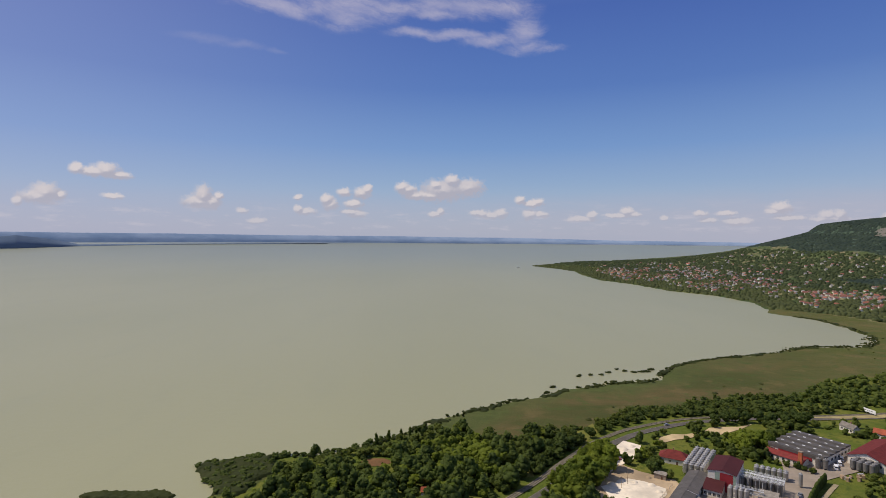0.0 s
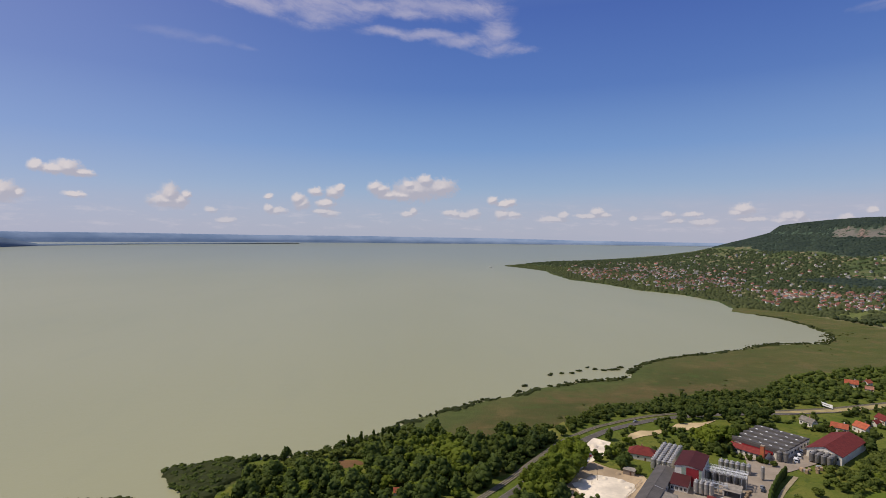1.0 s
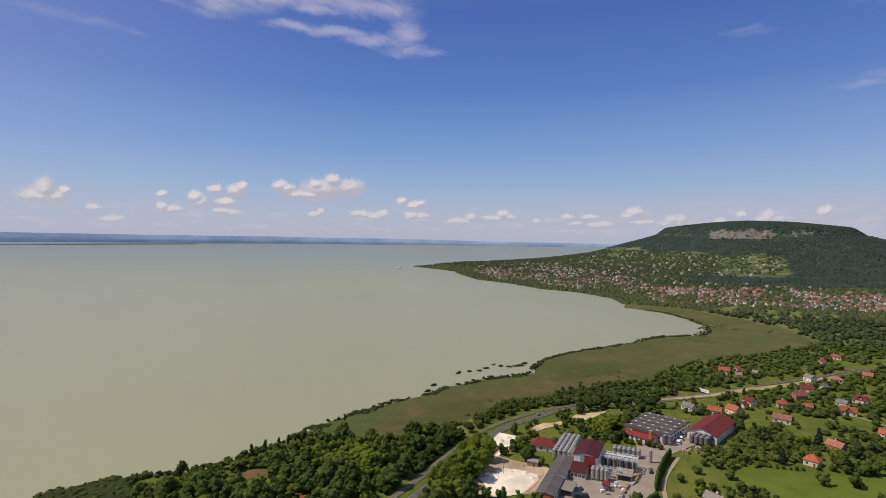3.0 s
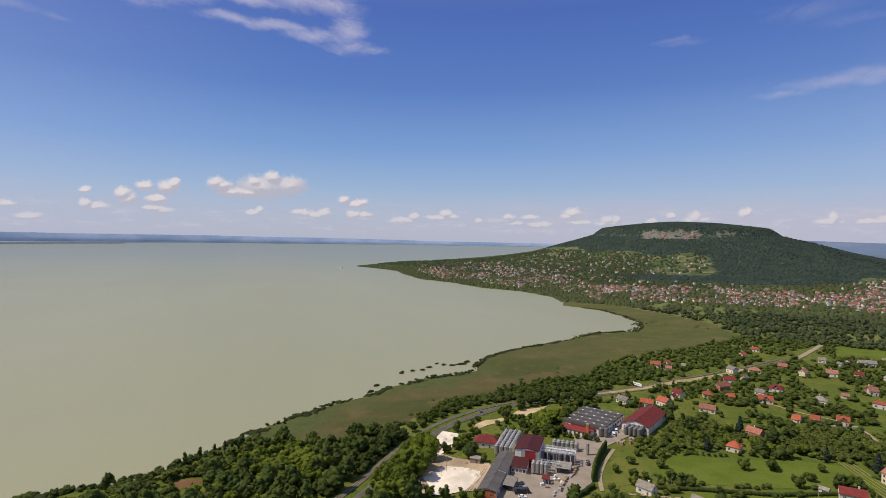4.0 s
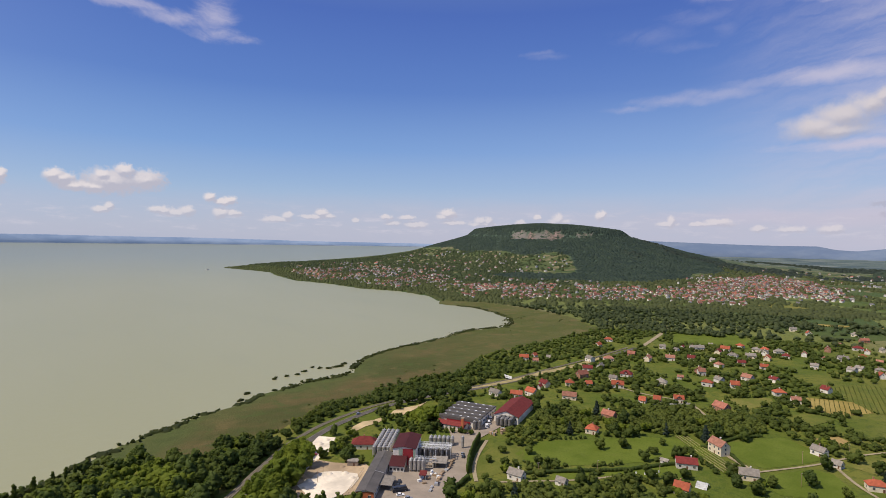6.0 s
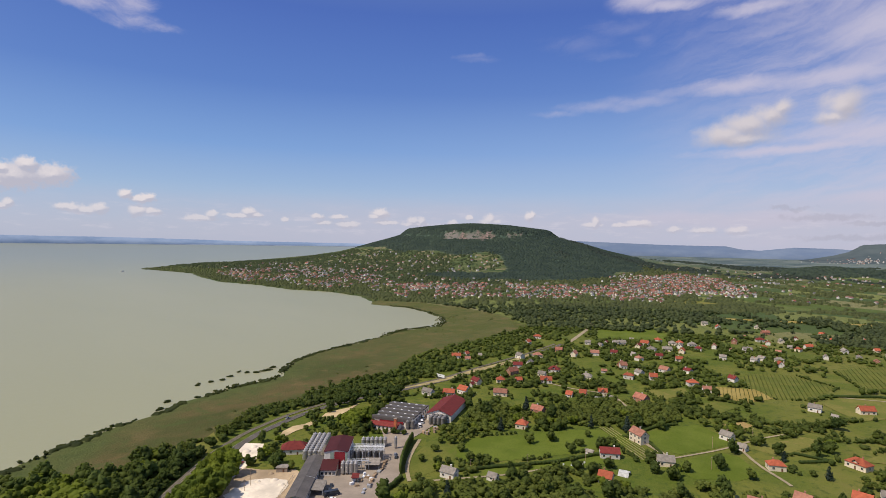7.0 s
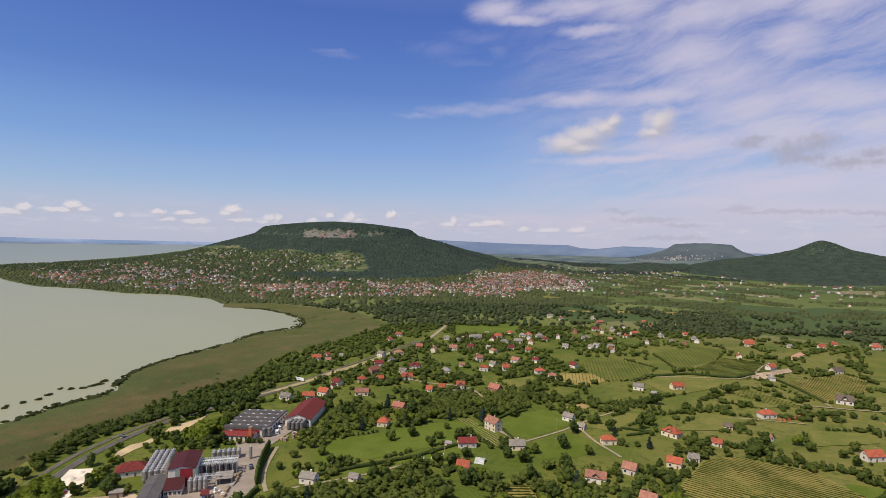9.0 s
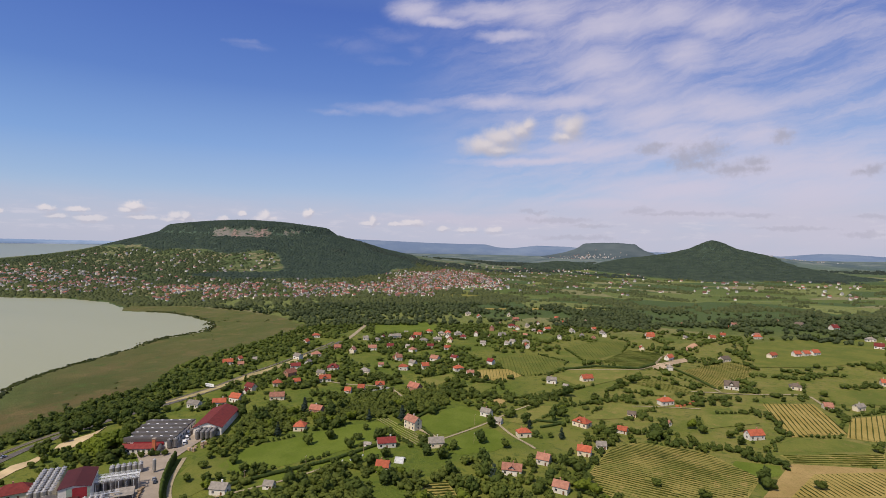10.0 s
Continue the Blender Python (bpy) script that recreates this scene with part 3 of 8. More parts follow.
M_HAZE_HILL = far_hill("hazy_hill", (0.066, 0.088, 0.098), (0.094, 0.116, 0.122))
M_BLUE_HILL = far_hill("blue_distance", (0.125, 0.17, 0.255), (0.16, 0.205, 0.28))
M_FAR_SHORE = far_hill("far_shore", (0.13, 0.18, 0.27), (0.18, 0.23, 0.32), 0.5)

# ---- building help ----


def mesh_of(bm, name, material, smooth_faces=False):
    me = bpy.data.meshes.new(name)
    bm.to_mesh(me)
    bm.free()
    for mat in (material if isinstance(material, (list, tuple)) else [material]):
        me.materials.append(mat)
    if smooth_faces:
        me.polygons.foreach_set("use_smooth", [True] * len(me.polygons))
    return me


def part(name, bm, material, parent, label="", smooth_faces=False):
    ob = new(name, mesh_of(bm, name, material, smooth_faces) if isinstance(bm, bmesh.types.BMesh) else bm)
    ob.parent = parent
    if label:
        ob["label"] = label
    return ob


def thing(name, label, category, group="", kind="", at=None):
    ob = tagged(new(name), label, category, group, kind)
    ob.empty_display_size = 0.5
    if at is not None:
        ob.matrix_world = at
    return ob


def raw_mesh(name, verts, faces, material, smooth_faces=False):
    me = bpy.data.meshes.new(name)
    me.from_pydata([tuple(v) for v in verts], [], faces)
    me.materials.append(material)
    if smooth_faces:
        me.polygons.foreach_set("use_smooth", [True] * len(me.polygons))
    return me


def box(bm, x0, x1, y0, y1, z0, z1, slot=0):
    v = [bm.verts.new(p) for p in ((x0, y0, z0), (x1, y0, z0), (x1, y1, z0), (x0, y1, z0), (x0, y0, z1), (x1, y0, z1), (x1, y1, z1), (x0, y1, z1))]
    for f in ((3, 2, 1, 0), (4, 5, 6, 7), (0, 1, 5, 4), (1, 2, 6, 5), (2, 3, 7, 6), (3, 0, 4, 7)):
        bm.faces.new([v[i] for i in f]).material_index = slot
    return v


def ground_z(x, y):
    return float(height(np.array([x]), np.array([y]))[0])


def on(x, y, turn=0.0, lift=0.0):
    """A pose on the ground."""
    return pose(x, y, ground_z(x, y) + lift, 0, 0, turn)


def drape(poly, step, lift):
    """A sheet over the ground within a polygon of the plan: clean edges, cells of that step inside."""
    p = [Vector((*q, 0)) for q in poly]
    bm = bmesh.new()
    bm.faces.new([bm.verts.new(q) for q in p])
    lo = [min(q[i] for q in p) for i in (0, 1)]
    hi = [max(q[i] for q in p) for i in (0, 1)]
    for axis in (0, 1):
        k = lo[axis] + step * 0.5
        while k < hi[axis]:
            co, no = [0, 0, 0], [0, 0, 0]
            co[axis], no[axis] = k, 1
            bmesh.ops.bisect_plane(bm, geom=bm.verts[:] + bm.edges[:] + bm.faces[:], plane_co=co, plane_no=no)
            k += step
    xy = np.array([v.co[:2] for v in bm.verts])
    for v, z in zip(bm.verts, height(xy[:, 0], xy[:, 1])):
        v.co.z = z + lift
    for f in bm.faces:
        if f.normal.z < 0:
            f.normal_flip()
    bmesh.ops.recalc_face_normals(bm, faces=bm.faces[:])
    if sum(f.normal.z for f in bm.faces) < 0:
        bmesh.ops.reverse_faces(bm, faces=bm.faces[:])
    return bm


def ribbon(line, width, lift, step=6.0):
    """A strip along a polyline of the plan that lies on the ground."""
    p = np.array(line, float)
    seg = np.hypot(*np.diff(p, axis=0).T)
    s = np.concatenate([[0], np.cumsum(seg)])
    t = np.linspace(0, s[-1], max(2, int(s[-1] / step)))
    c = np.stack([np.interp(t, s, p[:, 0]), np.interp(t, s, p[:, 1])], 1)
    for _ in range(3):
        c[1:-1] = (c[:-2] + 2 * c[1:-1] + c[2:]) / 4
    d = np.gradient(c, axis=0)
    n = np.stack([-d[:, 1], d[:, 0]], 1) / np.hypot(d[:, 0], d[:, 1])[:, None]
    verts, faces = [], []
    offs = np.linspace(-width / 2, width / 2, 4)
    for i in range(len(c)):
        q = c[i] + offs[:, None] * n[i]
        z = height(q[:, 0], q[:, 1])
        verts += [(a, b, h + lift) for (a, b), h in zip(q, z)]
    for i in range(len(c) - 1):
        for j in range(3):
            k = i * 4 + j
            faces.append((k + 1, k, k + 4, k + 5))
    return verts, faces, c, n


# ---- ground, water and distance ----
def polar(rings, turns):
    a = np.radians(turns)
    return (rings[:, None] * np.sin(a)[None]), (rings[:, None] * np.cos(a)[None])


rings = np.concatenate([[0.0, 30, 70], np.geomspace(110, 4930, 290)])
turns = np.concatenate([np.arange(-60, 125, 0.32), np.arange(125, 300, 2.5)])
gx, gy = polar(rings, turns)
gz = height(gx, gy)
gap = line_gap(SHORE, gx, gy) * np.where(inside(LAND, gx, gy), 1, -1)
gr = np.hypot(gx, gy)
nr, na = gx.shape
ids = np.arange(nr * na).reshape(nr, na)
a, b = ids[:-1], ids[1:]
quads = np.stack([a, np.roll(a, -1, 1), np.roll(b, -1, 1), b], -1).reshape(-1, 4)
keep = gz.ravel()[quads].max(1) > -1.0
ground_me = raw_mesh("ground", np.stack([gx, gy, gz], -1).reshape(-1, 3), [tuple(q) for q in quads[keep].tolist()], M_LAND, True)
# what grows where
d_table = np.hypot(gx - TABLE[0], gy - TABLE[1])
soft = wave(gx, gy, 35.0, 1) * 12 + wave(gx, gy, 12.0, 4) * 6
REED = [(-23, 372), (15, 396), (40, 364), (52, 367), (66, 388), (92, 390), (125, 403), (157, 439), (198, 443), (216, 459), (267, 478), (306, 470), (349, 501), (385, 536), (428, 544),
        (532, 569), (679, 610), (728, 726), (746, 862), (739, 980), (676, 1089), (560, 1000), (560, 720), (300, 680), (150, 580), (0, 440), (-60, 390)]
SPIT = [(-160, 318), (-150, 335), (-128, 340), (-108, 340), (-96, 318), (-112, 284), (-130, 288)]
FOREST = [(1389, 2330), (1416, 2006), (1443, 1808), (1470, 1720), (1620, 1690), (1530, 1510), (1290, 1375), (1216, 1470), (1090, 1500), (1130, 1345), (1225, 1240), (1290, 1150), (1423, 1092),
          (1601, 1082), (1832, 1112), (2150, 1250), (2500, 1500), (2700, 2000), (2700, 2700), (2007, 3000), (1500, 2700)]
CONE_WOOD = [(2620, 620), (2391, 300), (2240, 90), (2320, -190), (2360, -370), (2450, -500), (2640, -440), (2900, -380), (3150, -310), (3400, -230), (3800, -150), (3900, 500), (3500, 640), (2950, 690)]
GLADE = [(1455, 1788), (1590, 1743), (1553, 1540), (1388, 1376), (1228, 1369), (1270, 1529)]
reed = (inside(REED, gx + soft * 0.4, gy + soft * 0.4) | inside(SPIT, gx, gy)) & (gap > -4)
wood = inside(FOREST, gx + 45 * wave(gx, gy, 55.0, 6) + soft, gy + 45 * wave(gx, gy, 60.0, 9) - soft) | inside(CONE_WOOD, gx + 2 * soft, gy + 2 * soft)
front = (gx - TABLE[0]) * -0.669 + (gy - TABLE[1]) * -0.743
across = (gx - TABLE[0]) * 0.743 + (gy - TABLE[1]) * -0.669
rock = (front > 300) & (gz > 158 + soft * 1.1) & (gz < 194 + 5 * np.sin(across / 9) + 4 * np.sin(across / 23)) & (np.abs(across + 28) < 125 + 2 * soft) & (d_table < 520)
rock |= (front > 250) & (gz > 172 + soft) & (gz < 190) & (np.abs(across - 190) < 45 + 2 * soft)
fringe = smooth(46, 10, gap + 16 * wave(gx, gy, 30.0, 3) + 8 * wave(gx, gy, 11.0, 5)) * smooth(900, 500, gr)
# beyond marks where the painted haze takes over the plain's colour
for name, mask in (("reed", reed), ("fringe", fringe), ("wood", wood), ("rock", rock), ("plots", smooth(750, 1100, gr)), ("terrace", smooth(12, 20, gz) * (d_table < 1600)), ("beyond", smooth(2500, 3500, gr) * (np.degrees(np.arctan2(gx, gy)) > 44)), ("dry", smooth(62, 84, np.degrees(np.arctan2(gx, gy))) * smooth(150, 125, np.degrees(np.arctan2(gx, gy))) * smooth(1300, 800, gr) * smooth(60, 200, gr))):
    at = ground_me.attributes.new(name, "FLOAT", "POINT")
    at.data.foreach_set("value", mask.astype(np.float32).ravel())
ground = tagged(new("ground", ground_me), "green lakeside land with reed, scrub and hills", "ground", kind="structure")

wr = np.concatenate([[0, 60, 120, 200], np.geomspace(260, 4920, 60)])
wt = np.arange(-180, 180, 1.5)
wx, wy = polar(wr, wt)
wz = 92 * np.clip((np.hypot(wx, wy) - 2300) / 2600, 0, 1) ** 1.9
ids = np.arange(wx.size).reshape(wx.shape)
a, b = ids[:-1], ids[1:]
quads = np.stack([a, np.roll(a, -1, 1), np.roll(b, -1, 1), b], -1).reshape(-1, 4)
# no water under the high ground on the far side of the hills
wgap = line_gap(SHORE, wx, wy) * np.where(inside(LAND, wx, wy), 1, -1)
quads = quads[wgap.ravel()[quads].min(1) < 700]
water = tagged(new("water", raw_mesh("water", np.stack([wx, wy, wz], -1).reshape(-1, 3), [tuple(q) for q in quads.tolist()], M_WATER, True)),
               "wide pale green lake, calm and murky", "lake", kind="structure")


# far shore of the lake and the blue hills behind
def skyline(name, label, stations, deep, material, seed, woods):
    """A long far ridge: stations of degrees round, distance of its foot, height of its foot and of its crest."""
    s = np.array(stations, float)
    t = np.arange(s[0, 0], s[-1, 0], 0.12)
    foot, low, top = (np.interp(t, s[:, 0], s[:, k]) for k in (1, 2, 3))
    top = top + woods * (0.7 * np.sin(t * 9 + seed) + 0.5 * np.sin(t * 23 + seed * 2) + 0.4 * np.sin(t * 51))
    a = np.radians(t)
    rows = [(0.0, 0.0), (0.04, 0.3), (0.4, 0.6), (0.8, 0.93), (1.0, 1.0)]
    v = []
    for k, h in rows:
        r = np.minimum(foot + deep * k, 4950)
        z = low + (top - low) * h
        v.append(np.stack([r * np.sin(a), r * np.cos(a), z], 1))
    v = np.concatenate(v)
    n = len(t)
    f = [(j * n + i, j * n + i + 1, (j + 1) * n + i + 1, (j + 1) * n + i) for j in range(len(rows) - 1) for i in range(n - 1)]
    return tagged(new(name, raw_mesh(name, v, f, material, True)), label, "distant hills", kind="structure")


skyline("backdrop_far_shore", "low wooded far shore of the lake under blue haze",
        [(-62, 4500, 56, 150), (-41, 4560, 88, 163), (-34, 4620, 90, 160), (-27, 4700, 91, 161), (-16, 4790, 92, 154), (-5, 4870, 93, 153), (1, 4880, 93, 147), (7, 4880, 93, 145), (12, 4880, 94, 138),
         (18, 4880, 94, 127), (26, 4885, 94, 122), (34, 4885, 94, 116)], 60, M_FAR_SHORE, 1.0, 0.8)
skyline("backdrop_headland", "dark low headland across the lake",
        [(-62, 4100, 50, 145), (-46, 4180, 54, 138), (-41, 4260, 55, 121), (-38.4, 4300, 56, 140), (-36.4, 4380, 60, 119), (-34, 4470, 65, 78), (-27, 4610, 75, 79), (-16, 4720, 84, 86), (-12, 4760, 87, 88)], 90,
        far_hill("headland_haze", (0.11, 0.155, 0.225), (0.135, 0.18, 0.25)), 2.0, 0.7)
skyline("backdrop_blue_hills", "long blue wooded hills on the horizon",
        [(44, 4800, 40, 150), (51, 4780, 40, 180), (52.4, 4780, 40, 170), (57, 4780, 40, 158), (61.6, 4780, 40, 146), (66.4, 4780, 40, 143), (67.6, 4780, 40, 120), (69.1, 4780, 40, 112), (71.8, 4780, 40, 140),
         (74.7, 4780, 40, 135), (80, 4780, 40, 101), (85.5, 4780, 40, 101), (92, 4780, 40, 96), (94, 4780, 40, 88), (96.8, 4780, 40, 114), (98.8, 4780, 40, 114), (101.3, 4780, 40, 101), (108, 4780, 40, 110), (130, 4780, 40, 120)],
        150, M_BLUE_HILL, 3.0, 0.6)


def far_mound(name, label, x, y, base, rings_, material, squash=0.75):
    """A far hill that stands by itself: rings of radius and height, uneven all round."""
    n = 72
    v, f = [], []
    for r, h in rings_:
        for k in range(n):
            a = 6.2832 * k / n
            q = r * (1 + 0.06 * math.sin(3 * a + 1) + 0.03 * math.sin(7 * a + 2))
            v.append((x + q * math.cos(a) / squash * 0.75, y + q * math.sin(a), base + h + 2.0 * math.sin(5 * a + r * 0.05)))
    for j in range(len(rings_) - 1):
        for k in range(n):
            f.append((j * n + k, j * n + (k + 1) % n, (j + 1) * n + (k + 1) % n, (j + 1) * n + k))
    f.append(tuple((len(rings_) - 1) * n + k for k in range(n)))
    return tagged(new(name, raw_mesh(name, v, f, material, True)), label, "distant hill", kind="structure")


FLAT_RINGS = [(680, 0), (470, 30), (350, 56), (268, 86), (228, 108), (206, 126), (190, 134), (120, 139), (60, 142)]
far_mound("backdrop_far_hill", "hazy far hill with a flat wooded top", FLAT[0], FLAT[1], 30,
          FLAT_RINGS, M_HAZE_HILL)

# ---- fields, roads and yards ----
NO_TREES = []      # polygons of the plan where no tree grows
NO_LINES = []      # lines of the plan kept clear, with their half width
SPOTS = []         # buildings, as centre and radius


def meadow(poly, label, sort=0):
    cx, cy = np.mean(poly, 0)
    near = math.hypot(cx, cy) < 450
    ob = new("meadow", mesh_of(drape(poly, 5 if near else 12, 0.15 if near else 0.35), "meadow", TURF[sort], True))
    tagged(ob, label, "meadow", kind="structure")
    NO_TREES.append(poly)


def fast_mesh(name, verts, tris, material, tint=None, soft_faces=False):
    """A mesh from arrays of points and triangles."""
    me = bpy.data.meshes.new(name)
    me.vertices.add(len(verts))
    me.vertices.foreach_set("co", np.asarray(verts, np.float32).ravel())
    me.loops.add(3 * len(tris))
    me.loops.foreach_set("vertex_index", np.asarray(tris, np.int32).ravel())
    me.polygons.add(len(tris))
    me.polygons.foreach_set("loop_start", np.arange(0, 3 * len(tris), 3, dtype=np.int32))
    me.materials.append(material)
    if soft_faces:
        me.polygons.foreach_set("use_smooth", [True] * len(tris))
    if tint is not None:
        me.attributes.new("tint", "FLOAT", "POINT").data.foreach_set("value", np.asarray(tint, np.float32))
    me.update(calc_edges=True)
    return me


def vineyard(poly, turn, gap, label, straw=0, size=1.0):
    """Rows of vines on their own plot of grass or straw; posts stand along the rows."""
    rng = np.random.default_rng(int(abs(poly[0][0]) * 7 + abs(poly[0][1])))
    near = math.hypot(*np.mean(poly, 0)) < 450
    ob = new("vineyard_ground", mesh_of(drape(poly, 6, 0.2), "vineyard_ground", TURF[(4, 5, 0, 3)[straw]], True))
    tagged(ob, "grassy ground between vine rows", "field", kind="structure")
    NO_TREES.append(poly)
    a = math.radians(turn)
    d, n = np.array([math.cos(a), math.sin(a)]), np.array([-math.sin(a), math.cos(a)])
    p = np.array(poly, float)
    along, over = p @ d, p @ n
    verts, tris, tint = [], [], []
    base = 0
    prof = ((-0.45, 0.05), (-1.0, 0.55), (-0.45, 1.0), (0.45, 1.0), (1.0, 0.55), (0.45, 0.05))
    for o in np.arange(over.min() + gap / 2, over.max(), gap):
        s = np.arange(along.min(), along.max(), 1.7)
        c = s[:, None] * d + (o + rng.normal(0, 0.06, len(s)))[:, None] * n
        ok = inside(poly, c[:, 0], c[:, 1])
        z = height(c[:, 0], c[:, 1]) + 0.3
        vigour = np.clip(0.75 + 0.5 * wave(c[:, 0], c[:, 1], 7.0, 4) + rng.normal(0, 0.18, len(s)), 0.15, 1.3) * size
        w, h = (0.24 + 0.16 * rng.random(len(s))) * np.sqrt(vigour), (0.5 + 0.3 * rng.random(len(s))) * vigour
        tone = 0.5 + 0.3 * np.sin(s * 0.11 + o) + rng.normal(0, 0.12, len(s))
        last = False
        for i in range(len(s)):
            if not ok[i]:
                last = False
                continue
            if rng.random() < 0.004:
                last = False
                continue
            for u, k in prof:
                x, y = c[i] + n * u * w[i] * (0.9 + 0.2 * rng.random())
                verts.append((x, y, z[i] + h[i] * k))
            tint += [float(np.clip(tone[i], 0, 1))] * 6
            if last:
                for j in range(5):
                    p0, p1 = base - 6 + j, base - 5 + j
                    tris += [(p0, p1, p1 + 6), (p0, p1 + 6, p0 + 6)]
            last = True
            base += 6
    if verts:
        tagged(new("vine_rows", fast_mesh("vine_rows", verts, tris, M_YOUNG if straw == 2 else M_VINE, tint)), label, "vineyard", kind="stuff")


def lane(name, line, width, material, label, lift=0.32, kind="road"):
    v, f, c, n = ribbon(line, width, lift)
    NO_LINES.append((line, width / 2 + 1.5))
    tagged(new(name, raw_mesh(name, v, f, material, True)), label, kind, kind="structure")
    return c, n


def yard(name, poly, material, label, lift=0.3, step=6):
    tagged(new(name, mesh_of(drape(poly, step, lift), name, material, True)), label, "yard", kind="structure")
    NO_TREES.append(poly)


# ---- fields, meadows and vineyards ----
meadow([(223, 271), (253, 280), (284, 262), (319, 249), (341, 230), (315, 210), (282, 219), (244, 236), (222, 250)], "bright green mown meadow among orchard trees")
meadow([(225, 238), (245, 234), (246, 224), (225, 222), (216, 229)], "bright green grass plot behind a hedge")
meadow([(250, 226), (278, 217), (295, 205), (289, 194), (262, 204), (242, 215)], "bright green garden lawn below the red-roofed house")
meadow([(346, 208), (359, 211), (404, 196), (396, 174), (383, 162), (369, 164), (338, 174), (336, 188)], "bright green mown meadow above a footpath")
meadow([(332, 168), (362, 158), (364, 148), (345, 128), (326, 133), (309, 151), (316, 164)], "bright green mown meadow below a footpath")
meadow([(539, 154), (583, 151), (611, 127), (598, 92), (561, 94), (508, 121)], "green pasture around a long orange-roofed house", 1)
vineyard([(565, 240), (614, 235), (632, 206), (610, 165), (550, 163), (525, 182)], 25, 3.6, "green vineyard with faint rows behind a hedge", 3, 0.8)
vineyard([(523, 240), (545, 208), (524, 186), (492, 196), (490, 217)], 25, 3.4, "yellow-brown vineyard among hedges", 1, 0.7)
vineyard([(696, 188), (768, 160), (779, 124), (689, 119), (622, 142)], 22, 4.2, "yellow-green vineyard on the plain", 3, 0.8)
vineyard([(627, 130), (714, 113), (717, 74), (669, 56), (611, 74)], -60, 4.0, "green vineyard beside a track", 3, 0.7)
meadow([(518, 87), (578, 69), (540, 21), (515, 52)], "rough green pasture on the slope", 1)
meadow([(428, -32), (445, -40), (456, -73), (452, -86), (440, -84), (412, -31)], "green grass strip beside a vineyard", 3)
meadow([(382, -5), (386, -29), (372, -30), (357, -16), (367, -2)], "bright green grass patch between vineyards")
meadow([(824, -20), (894, -64), (941, -191), (777, -158), (716, -88), (688, -28)], "green pasture on the rising ground", 3)
meadow([(609, -76), (639, -131), (577, -118), (554, -81)], "green pasture beside a farmhouse", 3)
meadow([(669, 475), (730, 512), (782, 532), (810, 456), (770, 418), (716, 393)], "green playing field beyond the houses")
meadow([(1161, 656), (1240, 668), (1317, 673), (1295, 578), (1200, 540), (1116, 512)], "yellow-green field below the town", 1)
meadow([(995, 440), (1062, 333), (1130, 236), (1152, 247), (1084, 347), (1014, 453)], "pale dry field strip beyond the gardens", 5)
meadow([(463, 270), (498, 253), (483, 242), (443, 245)], "yellow-green paddock beside houses", 1)
meadow([(444, 225), (479, 212), (479, 194), (445, 197)], "green paddock with a hedge", 3)
meadow([(472, 18), (490, -17), (470, -22), (438, 13)], "green lawn slope above a garden", 1)
meadow([(385, 151), (437, 136), (438, 122), (385, 133)], "grassy slope beside a farm track", 1)
meadow([(414, 98), (472, 83), (480, 53), (433, 72)], "grass slope below a farmhouse", 1)
meadow([(393, -35), (410, -85), (365, -76), (334, -18)], "tan fallow field with faint rows", 2)
meadow([(199, 278), (225, 293), (238, 283), (223, 260), (200, 252), (179, 252)], "grass edge of the lane beside the winery hedge", 3)
meadow([(207, 326), (221, 323), (213, 311), (201, 313)], "small green lawn of the winery")
meadow([(37, 327), (55, 327), (54, 311), (40, 311)], "small sunny glade beside the railway", 1)
meadow([(-52, 330), (-45, 337), (-36, 337), (-30, 332), (-36, 325), (-46, 325)], "bare reddish soil at the wood edge", 6)
meadow([(92, 380), (114, 404), (113, 386), (94, 359)], "green clearing beside the coast road", 1)
vineyard([(341, 238), (348, 230), (323, 180), (309, 183)], -117, 2.5, "young vineyard with pale posts and straw rows", 2, 1.25)
vineyard([(624, 44), (706, -1), (685, -23), (636, -20), (558, 12)], -151, 3.0, "terraced vineyard rows on the slope", 0, 0.8)
vineyard([(527, -26), (550, -64), (472, -76), (446, -40)], -172, 3.3, "large vineyard of straight yellow-green rows", 1)
vineyard([(516, -84), (543, -111), (463, -95), (463, -74)], 171, 3.3, "vineyard rows beside the farm track", 1)
vineyard([(370, 68), (386, 53), (388, 11), (360, -18), (330, -11), (292, 59), (319, 71)], -95, 2.8, "wide vineyard with long cross rows", 0, 0.72)
vineyard([(406, -30), (438, -90), (413, -85), (395, -36)], -65, 3.3, "vineyard strip above the tan field")
vineyard([(262, 149), (272, 140), (257, 125), (247, 143)], -55, 3.3, "small vineyard plot at the wood edge")
vineyard([(382, -46), (405, -84), (365, -76), (341, -31)], -150, 3.2, "sparse vine rows on the tan field", 1, 0.6)
vineyard([(545, 81), (575, 69), (537, 24), (523, 39)], -118, 3.4, "vine rows on the far slope")

